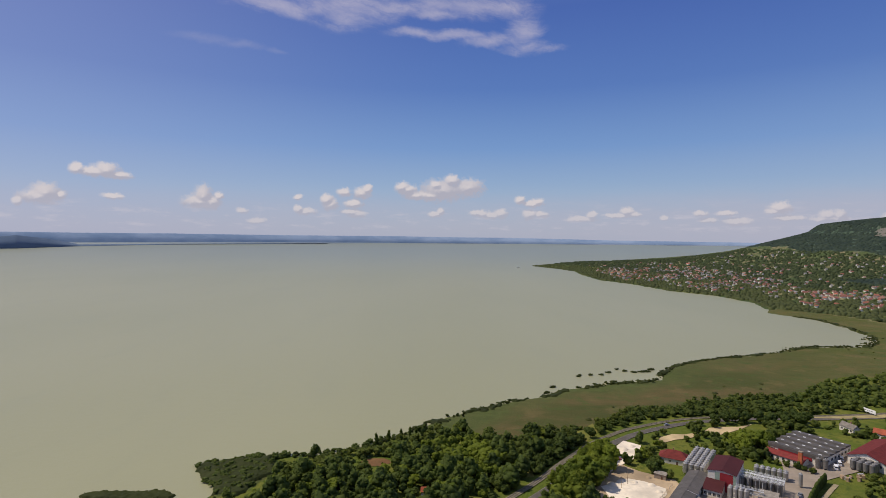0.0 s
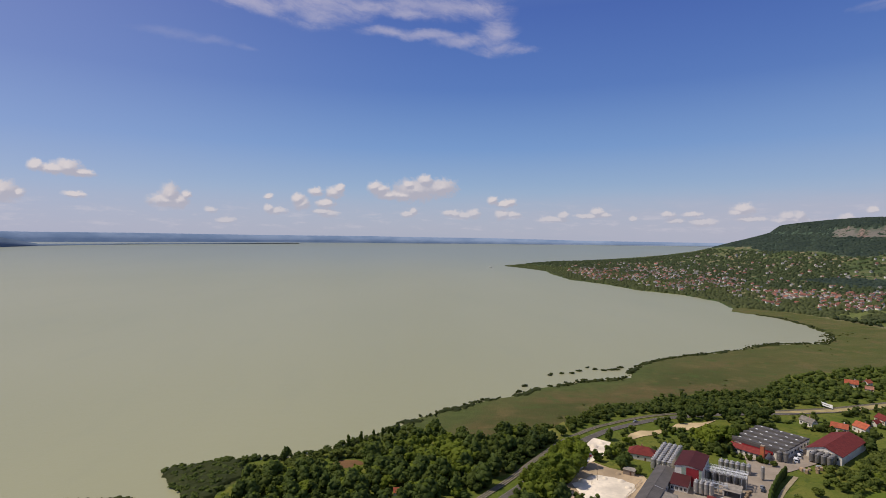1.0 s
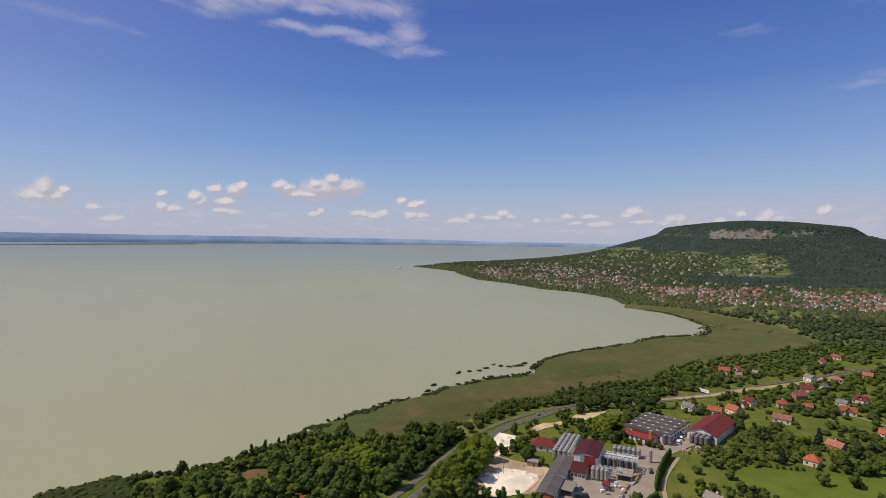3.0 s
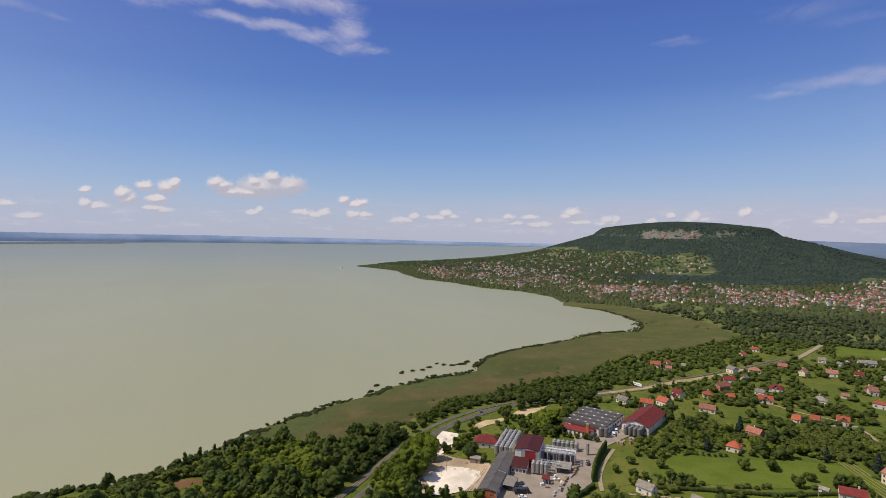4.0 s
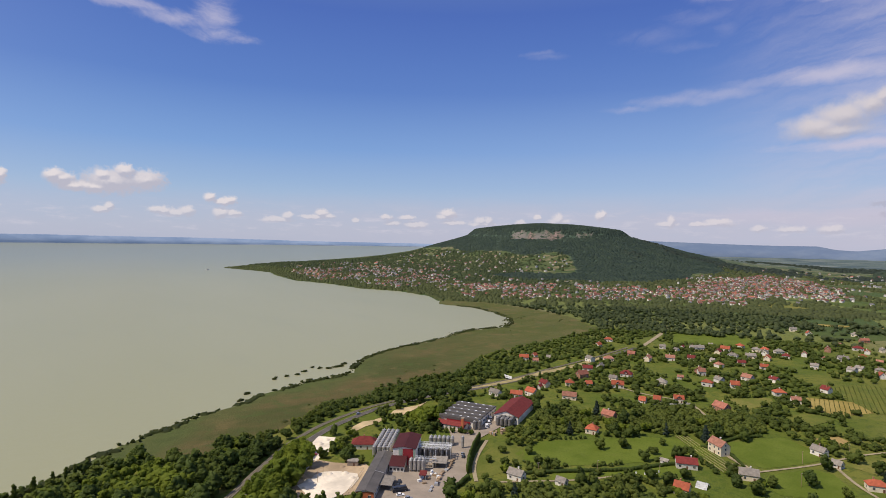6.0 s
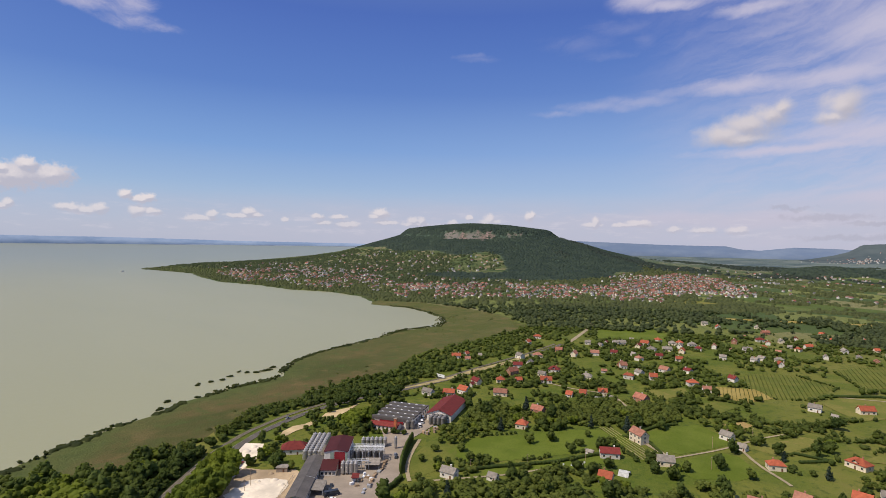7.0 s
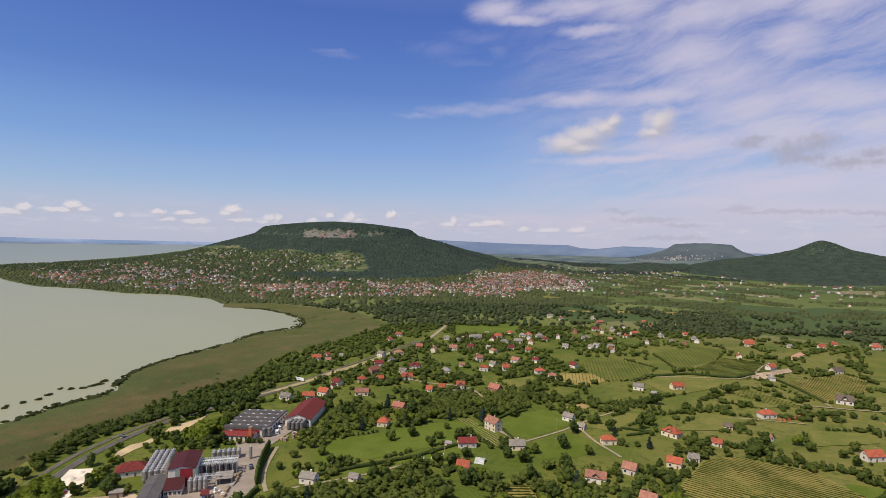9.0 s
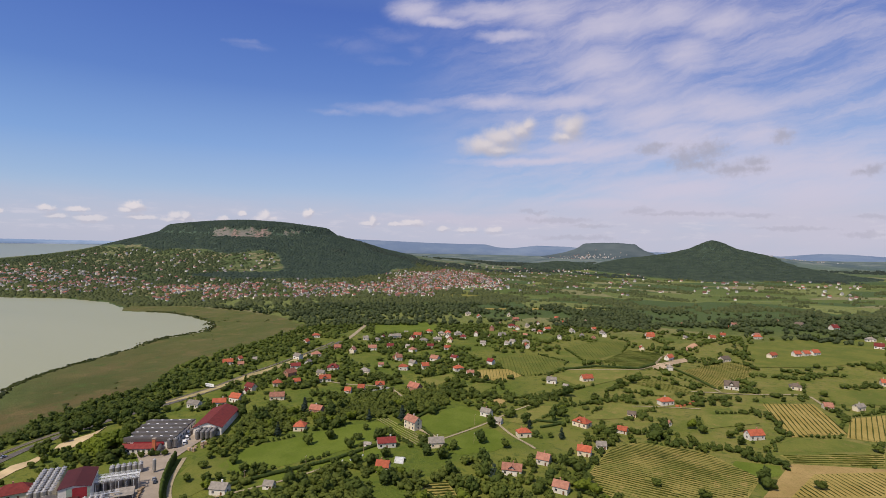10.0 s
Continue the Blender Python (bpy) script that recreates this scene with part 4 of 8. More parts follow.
# coast road with its railway
COAST = [(-20, 205), (20, 252), (53, 288), (63, 299), (80, 322), (110, 358), (140, 383), (176, 401), (200, 409), (240, 415), (292, 414), (354, 419), (396, 428), (440, 436), (520, 452), (590, 472)]
road_c, road_n = lane("road", COAST, 5.8, M_ASPHALT, "grey two-lane asphalt coast road", 0.35)
rail_line = [(x - 7.5, y + 6.5) for x, y in COAST]
rail_c, rail_n = lane("railway_bed", rail_line, 3.8, M_BALLAST, "dark ballast of a single railway track", 0.4)
rails = thing("railway_track", "single steel railway track beside the road", "railway", kind="structure")
for side in (-0.75, 0.75):
    q = rail_c + side * rail_n
    z = height(q[:, 0], q[:, 1]) + 0.5
    v, f = [], []
    for i in range(len(q)):
        for dx, dz in ((-0.06, 0), (0.06, 0), (0.06, 0.16), (-0.06, 0.16)):
            v.append((q[i, 0] + dx * rail_n[i, 0], q[i, 1] + dx * rail_n[i, 1], z[i] + dz))
    for i in range(len(q) - 1):
        for k in range(4):
            f.append((i * 4 + k, i * 4 + (k + 1) % 4, i * 4 + 4 + (k + 1) % 4, i * 4 + 4 + k))
    part("rail", raw_mesh("rail", v, f, M_RAIL), None, rails)
# white lines of the road
paint = thing("road_marking", "white painted lines on the asphalt", "road marking", kind="structure")
for off, dash in ((-2.6, False), (2.6, False)):
    v, f = [], []
    for i in range(len(road_c) - 1):
        if dash and i % 2:
            continue
        b = len(v)
        for j in (i, i + 1):
            for w in (-0.09, 0.09):
                x, y = road_c[j] + (off + w) * road_n[j]
                v.append((x, y, ground_z(x, y) + 0.39))
        f.append((b, b + 2, b + 3, b + 1))
    part("line", raw_mesh("line", v, f, M_PAINT), None, paint)

yard("bank_sand", [(146, 365), (154, 375), (164, 381), (173, 380), (185, 385), (181, 378), (172, 372), (162, 370), (153, 365)], M_STRIP, "pale dry sandy bank beside the road", 0.34, 4)
yard("bank_sand", [(189, 386), (197, 394), (209, 396), (219, 396), (233, 402), (220, 392), (208, 385), (197, 379), (191, 379)], M_STRIP, "pale bare sand slope below the trees", 0.34, 4)
yard("bank_grass", [(285, 424), (301, 422), (334, 425), (376, 433), (414, 435), (455, 441), (500, 453), (497, 446), (449, 431), (398, 424), (343, 417), (315, 415), (288, 417)], M_DRY, "yellow dry grass bank along the road", 0.37, 5)
lane("path", [(610, 476), (624, 482), (685, 511), (759, 546), (790, 574)], 6, M_TRACK, "pale gravel road bending into trees", 0.4)
lane("path", [(330, 173), (351, 166), (367, 161), (387, 157), (407, 154), (431, 146)], 1.8, M_TRACK, "narrow sandy footpath between meadows")
lane("path", [(383, 158), (365, 141), (352, 127), (348, 116), (342, 111)], 2.0, M_TRACK, "gravel lane between houses")
lane("path", [(412, 345), (412, 318), (424, 290), (423, 280), (412, 265), (401, 251)], 2.4, M_TRACK, "pale village lane along a wall")
lane("path", [(182, 246), (192, 241), (210, 231), (228, 221), (255, 212)], 1.8, M_TRACK, "narrow lane behind garden hedges")
lane("path", [(340, 204), (337, 194), (333, 185), (327, 174)], 3.2, M_TRACK, "gravel driveway of a white house")
lane("path", [(720, 62), (700, 70), (645, 72), (610, 79), (592, 117), (572, 154)], 2.2, M_TRACK, "pale farm track past pastures", 0.55)
lane("path", [(540, 30), (554, -19), (582, -64), (543, -72)], 2.2, M_TRACK, "farm track along the hedge", 0.55)
lane("path", [(470, 70), (477, 57), (488, 19)], 1.4, M_TRACK, "sandy farm track", 0.5)
lane("path", [(645, 65), (629, 47), (590, 27), (559, 10), (551, 6)], 2.0, M_TRACK, "farm track between vineyards", 0.55)
lane("path", [(222, 300), (213, 292), (200, 281), (192, 272), (184, 262), (178, 250)], 2.4, M_TRACK, "concrete lane behind the winery hedge")

yard("yard_sand", [(109, 326), (108, 344), (114, 354), (125, 368), (134, 359), (127, 342)], M_SAND, "white sand lot beside the road", 0.4)
yard("yard_dirt", [(74, 281), (84, 299), (93, 317), (98, 334), (108, 338), (112, 326), (118, 318), (134, 306), (134, 300), (113, 272)], M_DIRT, "bare sandy dirt of a building site", 0.3)
yard("yard_sand", [(86, 276), (90, 287), (89, 298), (98, 302), (103, 307), (108, 308), (116, 304), (124, 295), (122, 288), (115, 281), (106, 274), (93, 273)], M_SAND, "white sand lot of a building site", 0.42)
yard("yard_concrete", [(118, 262), (140, 292), (152, 306), (160, 300), (176, 296), (196, 304), (206, 322), (214, 338), (236, 336), (258, 348), (268, 338), (250, 318), (224, 307), (216, 304), (192, 278), (178, 260), (158, 243), (140, 236), (120, 246)],
     M_CONCRETE, "worn pale concrete yard and drive of the winery", 0.36, 5)

yard("yard_gravel", [(619, 71), (630, 74), (647, 71), (662, 61), (672, 59), (690, 50), (701, 45), (680, 41), (660, 50), (645, 56), (621, 61)], M_DIRT, "pale gravel forecourt of a white house", 0.6)
yard("yard_soil", [(766, 51), (790, 48), (816, 42), (800, 36), (775, 41), (751, 47)], M_ORANGE_SOIL, "bare reddish soil beside a house", 0.6)
meadow([(416, 184), (438, 176), (434, 168), (412, 166)], "small brown plot in a garden", 2)

# ---- houses ----
def gable_walls(bm, L, W, h, rise, hip=False):
    x, y = L / 2, W / 2
    lo = [bm.verts.new(p) for p in ((-x, -y, -1.2), (x, -y, -1.2), (x, y, -1.2), (-x, y, -1.2))]
    hi = [bm.verts.new(p) for p in ((-x, -y, h), (x, -y, h), (x, y, h), (-x, y, h))]
    for i in range(4):
        j = (i + 1) % 4
        if not hip and i in (1, 3):
            top = bm.verts.new((x if i == 1 else -x, 0, h + rise))
            bm.faces.new((lo[i], lo[j], hi[j], top, hi[i]))
        else:
            bm.faces.new((lo[i], lo[j], hi[j], hi[i]))
    if hip:
        bm.faces.new(hi)


def roof_shell(bm, L, W, h, rise, hip=False, over=0.5, thick=0.22):
    """A pitched roof with eaves and thickness over walls of height h."""
    x, y = L / 2 + over, W / 2 + over
    drop = rise * over / (W / 2)
    ridge = max(L / 2 - W / 2, L * 0.08) if hip else x
    low = [(-x, -y, h - drop), (x, -y, h - drop), (x, y, h - drop), (-x, y, h - drop)]
    top = [(-ridge, 0, h + rise), (ridge, 0, h + rise)]
    outer = [bm.verts.new((a, b, c + thick)) for a, b, c in low + top]
    inner = [bm.verts.new((a, b, c)) for a, b, c in low + top]
    for q, flip in ((outer, False), (inner, True)):
        faces = [(q[0], q[1], q[5], q[4]), (q[2], q[3], q[4], q[5])]
        if hip:
            faces += [(q[1], q[2], q[5]), (q[3], q[0], q[4])]
        for f in faces:
            bm.faces.new(f[::-1] if flip else f)
    rim = [(0, 1), (2, 3)] + ([(1, 2), (3, 0)] if hip else [(1, 5), (5, 2), (3, 4), (4, 0)])
    for a, b in rim:
        bm.faces.new((outer[b], outer[a], inner[a], inner[b]))


WINDOW = {}


def window_part(parent, x, y, z, turn, w=1.1, h=1.3):
    """A framed window set on a wall that faces the way turn points; frame and pane are pieces of their own."""
    key = (round(w, 1), round(h, 1))
    if key not in WINDOW:
        bm = bmesh.new()
        for a, b, c, d in ((-w / 2, w / 2, -0.1, 0.0), (-w / 2, w / 2, h, h + 0.1), (-w / 2 - 0.1, -w / 2, -0.1, h + 0.1), (w / 2, w / 2 + 0.1, -0.1, h + 0.1), (-0.04, 0.04, 0, h)):
            box(bm, a, b, -0.06, 0.05, c, d)
        frame_me = mesh_of(bm, "window_frame", M_FRAME)
        bm = bmesh.new()
        box(bm, -w / 2, w / 2, -0.02, 0.02, 0, h)
        WINDOW[key] = (frame_me, mesh_of(bm, "pane", M_GLASS))
    f = new("window", WINDOW[key][0])
    f.parent = parent
    f.matrix_local = pose(x, y, z, 0, 0, turn)
    p = new("pane", WINDOW[key][1])
    p.parent = f
    return f


def house(x, y, turn, L, W, floors, roof, style, label, group=""):
    rng = random.Random(int(x * 31 + y * 17))
    far = math.hypot(x, y) > 470
    wall_kind = "brick" if style == "brick" else ("cream" if rng.random() < 0.3 or "cream" in label else "white")
    L, W = L * 0.93, W * 0.9
    h = 2.6 * floors + 1.0
    small = L < 7
    if far and floors == 2:
        floors, h = 1, 4.2
    if small:
        h = 2.3
    rise = W * (0.36 if roof == "hip" else rng.uniform(0.38, 0.5))
    name = "shed" if small else "house"
    ob = thing(name, label, "shed" if small else "house", group, at=on(x, y, turn))
    bm = bmesh.new()
    gable_walls(bm, L, W, h, rise, roof == "hip")
    part("wall", bm, M_WALL[wall_kind], ob)
    bm = bmesh.new()
    roof_shell(bm, L, W, h, rise, roof == "hip", 0.25 if small else 0.4)
    top = part("roof", bm, M_ROOF[style], ob)
    SPOTS.append((x, y, max(L, W) * 0.62 + 0.5))
    if not small:
        # chimney through the roof
        bm = bmesh.new()
        cx = rng.uniform(-0.25, 0.25) * L
        box(bm, cx - 0.35, cx + 0.35, 0.5, 1.2, h + rise * 0.4, h + rise + 0.9)
        box(bm, cx - 0.45, cx + 0.45, 0.4, 1.3, h + rise + 0.9, h + rise + 1.02)
        part("chimney", bm, M_WALL["brick"] if rng.random() < 0.5 else M_WALL["white"], ob)
    # openings on the long and the short sides
    for s in range(floors):
        z = 1.2 + 2.7 * s
        n = 1 if small else max(2, int(L / 3.4))
        for side in (-1, 1):
            for i in range(n):
                px_ = -L / 2 + L * (i + 0.5) / n
                if side == -1 and s == 0 and i == n // 2 and not small:
                    continue
                if far and side == 1:
                    continue
                window_part(ob, px_, side * (W / 2 + 0.02), z, 0, 1.2 if not far else 1.5, 1.3)
        if not far:
            for end in (-1, 1):
                window_part(ob, end * (L / 2 + 0.02), 0, z, 90)
    if roof == "gable" and not small:
        for end in (-1, 1):
            window_part(ob, end * (L / 2 + 0.02), 0, h + 0.3, 90, 0.9, 1.0)
    bm = bmesh.new()
    dx = 0.0 if small else -L / 2 + L * ((max(2, int(L / 3.4)) // 2) + 0.5) / max(2, int(L / 3.4))
    if small:
        dx = L * 0.3
    box(bm, dx - 0.5, dx + 0.5, -W / 2 - 0.05, -W / 2 + 0.05, 0, 2.05)
    d = part("door", bm, M_DOOR, ob)
    bm = bmesh.new()
    box(bm, dx + 0.32, dx + 0.42, -W / 2 - 0.1, -W / 2 - 0.05, 0.98, 1.04)
    part("handle", bm, M_GALV, d)
    if "dormer" in label or "loft" in label or "rambling" in label or "large" in label:
        # a cross gable over the front
        bm = bmesh.new()
        box(bm, -1.5, 1.5, -W / 2 + 0.2, 0, h, h + rise * 0.45)
        part("dormer", bm, M_WALL[wall_kind], ob)
        bm = bmesh.new()
        roof_shell(bm, W / 2 + 0.6, 3.0, h + rise * 0.45, rise * 0.45)
        bmesh.ops.transform(bm, matrix=pose(0, -W / 4 + 0.1, 0, 0, 0, 90), verts=bm.verts[:])
        part("dormer_roof", bm, M_ROOF[style], ob)
    return ob


house(299, 200, -47, 12.8, 7.7, 1, "gable", "red", "white farmhouse with a long dark red tiled roof")
house(266, 180, -70, 8.2, 6.9, 1, "gable", "orange", "cream cottage with a bright orange tiled roof")
house(338, 203, -109, 12.8, 7.7, 2, "gable", "salmon", "two-storey white house with a salmon tiled roof")
house(315, 171, -52, 10.6, 6.9, 1, "gable", "grey", "old house with a weathered grey roof")
house(292, 210, -72, 5.0, 3.4, 1, "gable", "grey", "small white garden shed with a grey roof")
house(361, 126, -51, 10.1, 6.9, 1, "hip", "orange", "cream house with a hipped orange tiled roof")
house(402, 95, -107, 12.8, 8.6, 1, "hip", "orange", "large cream house with a hipped orange roof")
house(347, 80, -86, 8.9, 6.9, 1, "gable", "orange", "white cottage with an orange tiled roof")
house(299, 111, -75, 12.1, 7.7, 1, "gable", "salmon", "rambling house with worn salmon tiled roofs")
house(322, 99, -89, 8.3, 6.9, 1, "gable", "salmon", "cottage with a faded salmon tiled roof")
house(390, 167, -100, 9.0, 6.0, 1, "gable", "grey", "white cottage with a grey tiled roof")
house(378, 152, -93, 6.4, 5.2, 1, "gable", "grey", "small hut with a grey roof")
house(200, 241, -69, 9.8, 6.9, 1, "gable", "grey", "cottage with a pale grey sheet roof")
house(217, 222, -72, 6.2, 5.2, 1, "gable", "grey", "garden hut with a dark grey roof")
house(290, 79, -91, 8.9, 6.9, 1, "gable", "salmon", "cottage with a faded pinkish roof")
house(296, 273, -62, 8.7, 8.6, 1, "hip", "orange", "cream villa with a hipped orange roof")
house(332, 289, -81, 11.0, 6.9, 1, "gable", "brick", "brick cottage with a brown tiled roof")
house(512, 151, -82, 9.7, 6.9, 1, "gable", "grey", "white house with a grey roof at the pasture")
house(536, 123, -42, 12.8, 6.9, 1, "gable", "orange", "long white house with an orange roof")
house(500, 134, -88, 5.0, 4.3, 1, "gable", "grey", "small stone shed with a grey roof")
house(391, 304, -65, 6.2, 6.9, 1, "gable", "orange", "white gabled house with an orange roof")
house(404, 299, -61, 6.5, 6.9, 1, "gable", "orange", "white house with a steep orange roof")
house(418, 288, -49, 8.5, 6.9, 1, "gable", "orange", "house with an orange roof and a loft")
house(411, 348, -50, 11.8, 6.9, 1, "gable", "orange", "long house with an orange roof and dormer")
house(393, 368, -30, 7.0, 6.9, 1, "gable", "orange", "house with a bright orange roof")
house(452, 372, -60, 12.6, 9.5, 1, "hip", "red", "large house with a bright red hipped roof")
house(427, 367, -72, 8.2, 6.0, 1, "gable", "grey", "house with a weathered grey roof")
house(454, 332, -62, 10.9, 8.6, 1, "hip", "grey", "house with a dark grey hipped roof")
house(427, 255, -101, 12.6, 8.6, 1, "gable", "brick", "house with a steep dark red roof")
house(525, 336, -40, 7.6, 6.9, 2, "gable", "salmon", "two-storey house with a pale gable")
house(513, 253, -40, 10.5, 7.7, 1, "hip", "orange", "house with an orange roof on the hedge line")
house(355, 388, -97, 11.5, 6.9, 1, "gable", "red", "house with a steep red roof")
house(377, 377, -39, 8.7, 7.7, 1, "hip", "orange", "house with an orange hipped roof")
house(410, 393, -2, 12.8, 7.7, 2, "gable", "brick", "two-storey house with a brown roof")
house(344, 344, -52, 12.8, 6.9, 1, "gable", "salmon", "long low building with a tan tiled roof")
house(415, 490, -37, 11.3, 6.9, 1, "gable", "orange", "house with an orange roof by the reeds")
house(419, 474, -41, 6.9, 6.0, 1, "gable", "salmon", "white gabled house by the reeds")
house(443, 477, -43, 7.2, 6.0, 2, "gable", "grey", "tall white house by the reeds")
house(308, 373, -47, 11.0, 6.9, 1, "gable", "orange", "house with a bright orange roof behind the hall")
house(323, 370, -84, 11.0, 7.7, 2, "gable", "orange", "two-storey house with an orange roof")
house(295, 387, -81, 12.0, 6.0, 1, "gable", "grey", "barn with a weathered thatch-grey roof")
house(402, 66, -93, 7.3, 6.9, 1, "gable", "orange", "white cottage with an orange roof among trees")
house(364, 73, -69, 6.7, 6.0, 1, "gable", "grey", "white cottage with a grey roof")
house(432, -17, -49, 12.8, 6.9, 1, "gable", "orange", "long white house with an orange-red roof at the vineyard")
house(490, 46, -47, 12.8, 7.7, 1, "hip", "orange", "white house with an orange roof and a yard")
house(679, 61, -22, 12.8, 6.9, 1, "gable", "orange", "white house with an orange gable")
house(706, 4, -39, 12.8, 7.7, 1, "gable", "thatch", "whitewashed farmhouse with a brown thatched roof")
house(570, -3, -88, 12.8, 9.5, 1, "gable", "thatch", "large dark farmhouse with a brown thatched roof")
house(600, -56, -86, 10.2, 6.9, 1, "hip", "thatch", "white press house with a pointed brown roof")
house(540, -73, -78, 7.4, 6.9, 1, "gable", "salmon", "white house with a tan roof")
house(548, -95, -43, 9.8, 5.2, 1, "gable", "grey", "white shed with a grey roof")
house(839, 102, -48, 12.8, 8.6, 1, "gable", "orange", "wide house with an orange roof")
house(752, -46, -34, 12.8, 6.9, 1, "gable", "orange", "house with an orange roof beside trees")
house(771, -72, -52, 9.2, 7.7, 1, "gable", "orange", "holiday house with an orange roof")
house(779, -82, -49, 9.7, 7.7, 1, "gable", "orange", "holiday house with an orange roof")
house(788, -92, -40, 12.8, 7.7, 1, "gable", "orange", "holiday house with an orange roof")
house(1026, -144, -49, 12.8, 10.3, 1, "gable", "red", "long house with a red roof on the rise")
house(865, -169, -101, 11.3, 10.3, 1, "gable", "red", "red-roofed building at the wood edge")
house(1048, -101, -114, 12.8, 8.6, 1, "gable", "thatch", "farm building with a brown roof")
house(443, 66, -81, 6.8, 5.2, 1, "gable", "thatch", "timber barn with a brown roof")
house(434, 39, -120, 5.0, 4.3, 1, "gable", "salmon", "tiny wooden tool shed with a salmon roof")
house(849, 55, -117, 5.8, 6.0, 1, "gable", "grey", "small white house on the plain")
house(907, -35, -35, 12.8, 6.9, 1, "gable", "salmon", "house with a tan roof")
house(-9, 290, 2, 4.4, 4.4, 1, "gable", "orange", "cabin with an orange roof hidden in trees")

# houses of the village and the gardens along the road
ROOF_WORD = {"orange": "an orange", "salmon": "a faded salmon", "brick": "a brown", "grey": "a weathered grey", "red": "a red"}


def village_house(x, y, turn, L, W, floors, roof, style):
    house(x, y, turn, L * 0.84, W * 0.86, floors, roof, style, ("two-storey" if floors == 2 else "low") + " white house with " + ROOF_WORD[style] + (" hipped roof" if roof == "hip" else " gabled roof"), "houses of the village")


village_house(431, 490, 20, 9.6, 6.7, 2, "gable", "orange")
village_house(553, 502, 20, 14.0, 8.5, 1, "gable", "orange")
village_house(599, 525, -50, 14.0, 8.5, 1, "hip", "orange")
village_house(475, 443, -95, 12.3, 8.5, 2, "gable", "grey")
village_house(496, 434, -40, 14.0, 8.5, 1, "hip", "salmon")
village_house(457, 411, 20, 10.3, 7.2, 1, "gable", "grey")
village_house(437, 411, -40, 12.6, 8.5, 1, "gable", "red")
village_house(345, 384, 20, 8.1, 6.0, 1, "gable", "red")
village_house(542, 439, -60, 11.0, 7.7, 1, "gable", "brick")
village_house(535, 410, 20, 12.7, 8.5, 2, "gable", "salmon")
village_house(561, 399, -50, 13.0, 8.5, 1, "gable", "salmon")
village_house(617, 450, -60, 9.6, 6.7, 1, "gable", "grey")
village_house(619, 431, -95, 7.9, 6.0, 1, "gable", "grey")
village_house(643, 439, 20, 8.2, 6.0, 1, "gable", "red")
village_house(652, 420, -40, 12.2, 8.5, 1, "gable", "grey")
village_house(643, 424, -40, 9.7, 6.8, 2, "gable", "grey")
village_house(690, 429, -60, 7.2, 6.0, 1, "gable", "grey")
village_house(674, 399, -75, 14.0, 8.5, 1, "gable", "orange")
village_house(711, 401, -95, 12.0, 8.4, 1, "hip", "orange")
village_house(648, 393, 20, 12.7, 8.5, 1, "gable", "red")
village_house(641, 370, -75, 14.0, 8.5, 1, "hip", "grey")
village_house(656, 357, -50, 14.0, 8.5, 1, "gable", "grey")
village_house(703, 376, -60, 11.7, 8.2, 1, "hip", "grey")
village_house(714, 371, -75, 11.8, 8.3, 1, "hip", "orange")
village_house(661, 340, 20, 14.0, 8.5, 1, "gable", "orange")
village_house(715, 354, -40, 13.4, 8.5, 1, "hip", "grey")
village_house(531, 343, 20, 13.3, 8.5, 1, "gable", "brick")
village_house(491, 337, -50, 7.5, 6.0, 1, "gable", "salmon")
village_house(597, 368, -95, 7.4, 6.0, 1, "gable", "grey")
village_house(608, 341, -50, 10.2, 7.2, 1, "gable", "red")
village_house(608, 316, -50, 10.1, 7.0, 1, "gable", "orange")
village_house(543, 298, -95, 13.0, 8.5, 1, "gable", "salmon")
village_house(724, 329, 20, 10.0, 7.0, 2, "gable", "salmon")
village_house(784, 329, 20, 14.0, 8.5, 1, "gable", "brick")
village_house(726, 307, -75, 8.3, 6.0, 1, "hip", "salmon")
village_house(734, 292, -50, 13.3, 8.5, 2, "gable", "grey")
village_house(826, 312, -50, 14.0, 8.5, 1, "hip", "red")
village_house(895, 331, -40, 14.0, 8.5, 1, "gable", "brick")
village_house(756, 264, -75, 8.4, 6.0, 1, "gable", "salmon")
village_house(806, 268, -75, 7.2, 6.0, 1, "gable", "grey")
village_house(821, 251, -40, 12.6, 8.5, 1, "gable", "orange")
village_house(759, 214, 20, 9.9, 7.0, 1, "gable", "grey")
village_house(832, 169, 20, 12.5, 8.5, 1, "hip", "grey")
village_house(789, 189, 20, 10.2, 7.2, 1, "hip", "grey")
village_house(930, 131, -60, 9.9, 6.9, 1, "hip", "red")
village_house(827, 100, -75, 14.0, 8.5, 1, "gable", "orange")
village_house(727, 98, 20, 9.2, 6.5, 1, "gable", "orange")
village_house(500, 233, -50, 9.3, 6.5, 1, "gable", "salmon")
village_house(1022, -8, -75, 12.9, 8.5, 1, "gable", "salmon")
village_house(1086, -72, 20, 14.0, 8.5, 1, "hip", "salmon")
village_house(892, -36, -60, 14.0, 8.5, 1, "hip", "orange")
village_house(920, -170, -75, 14.0, 8.5, 1, "hip", "grey")
village_house(624, 55, 20, 9.2, 6.4, 1, "hip", "grey")

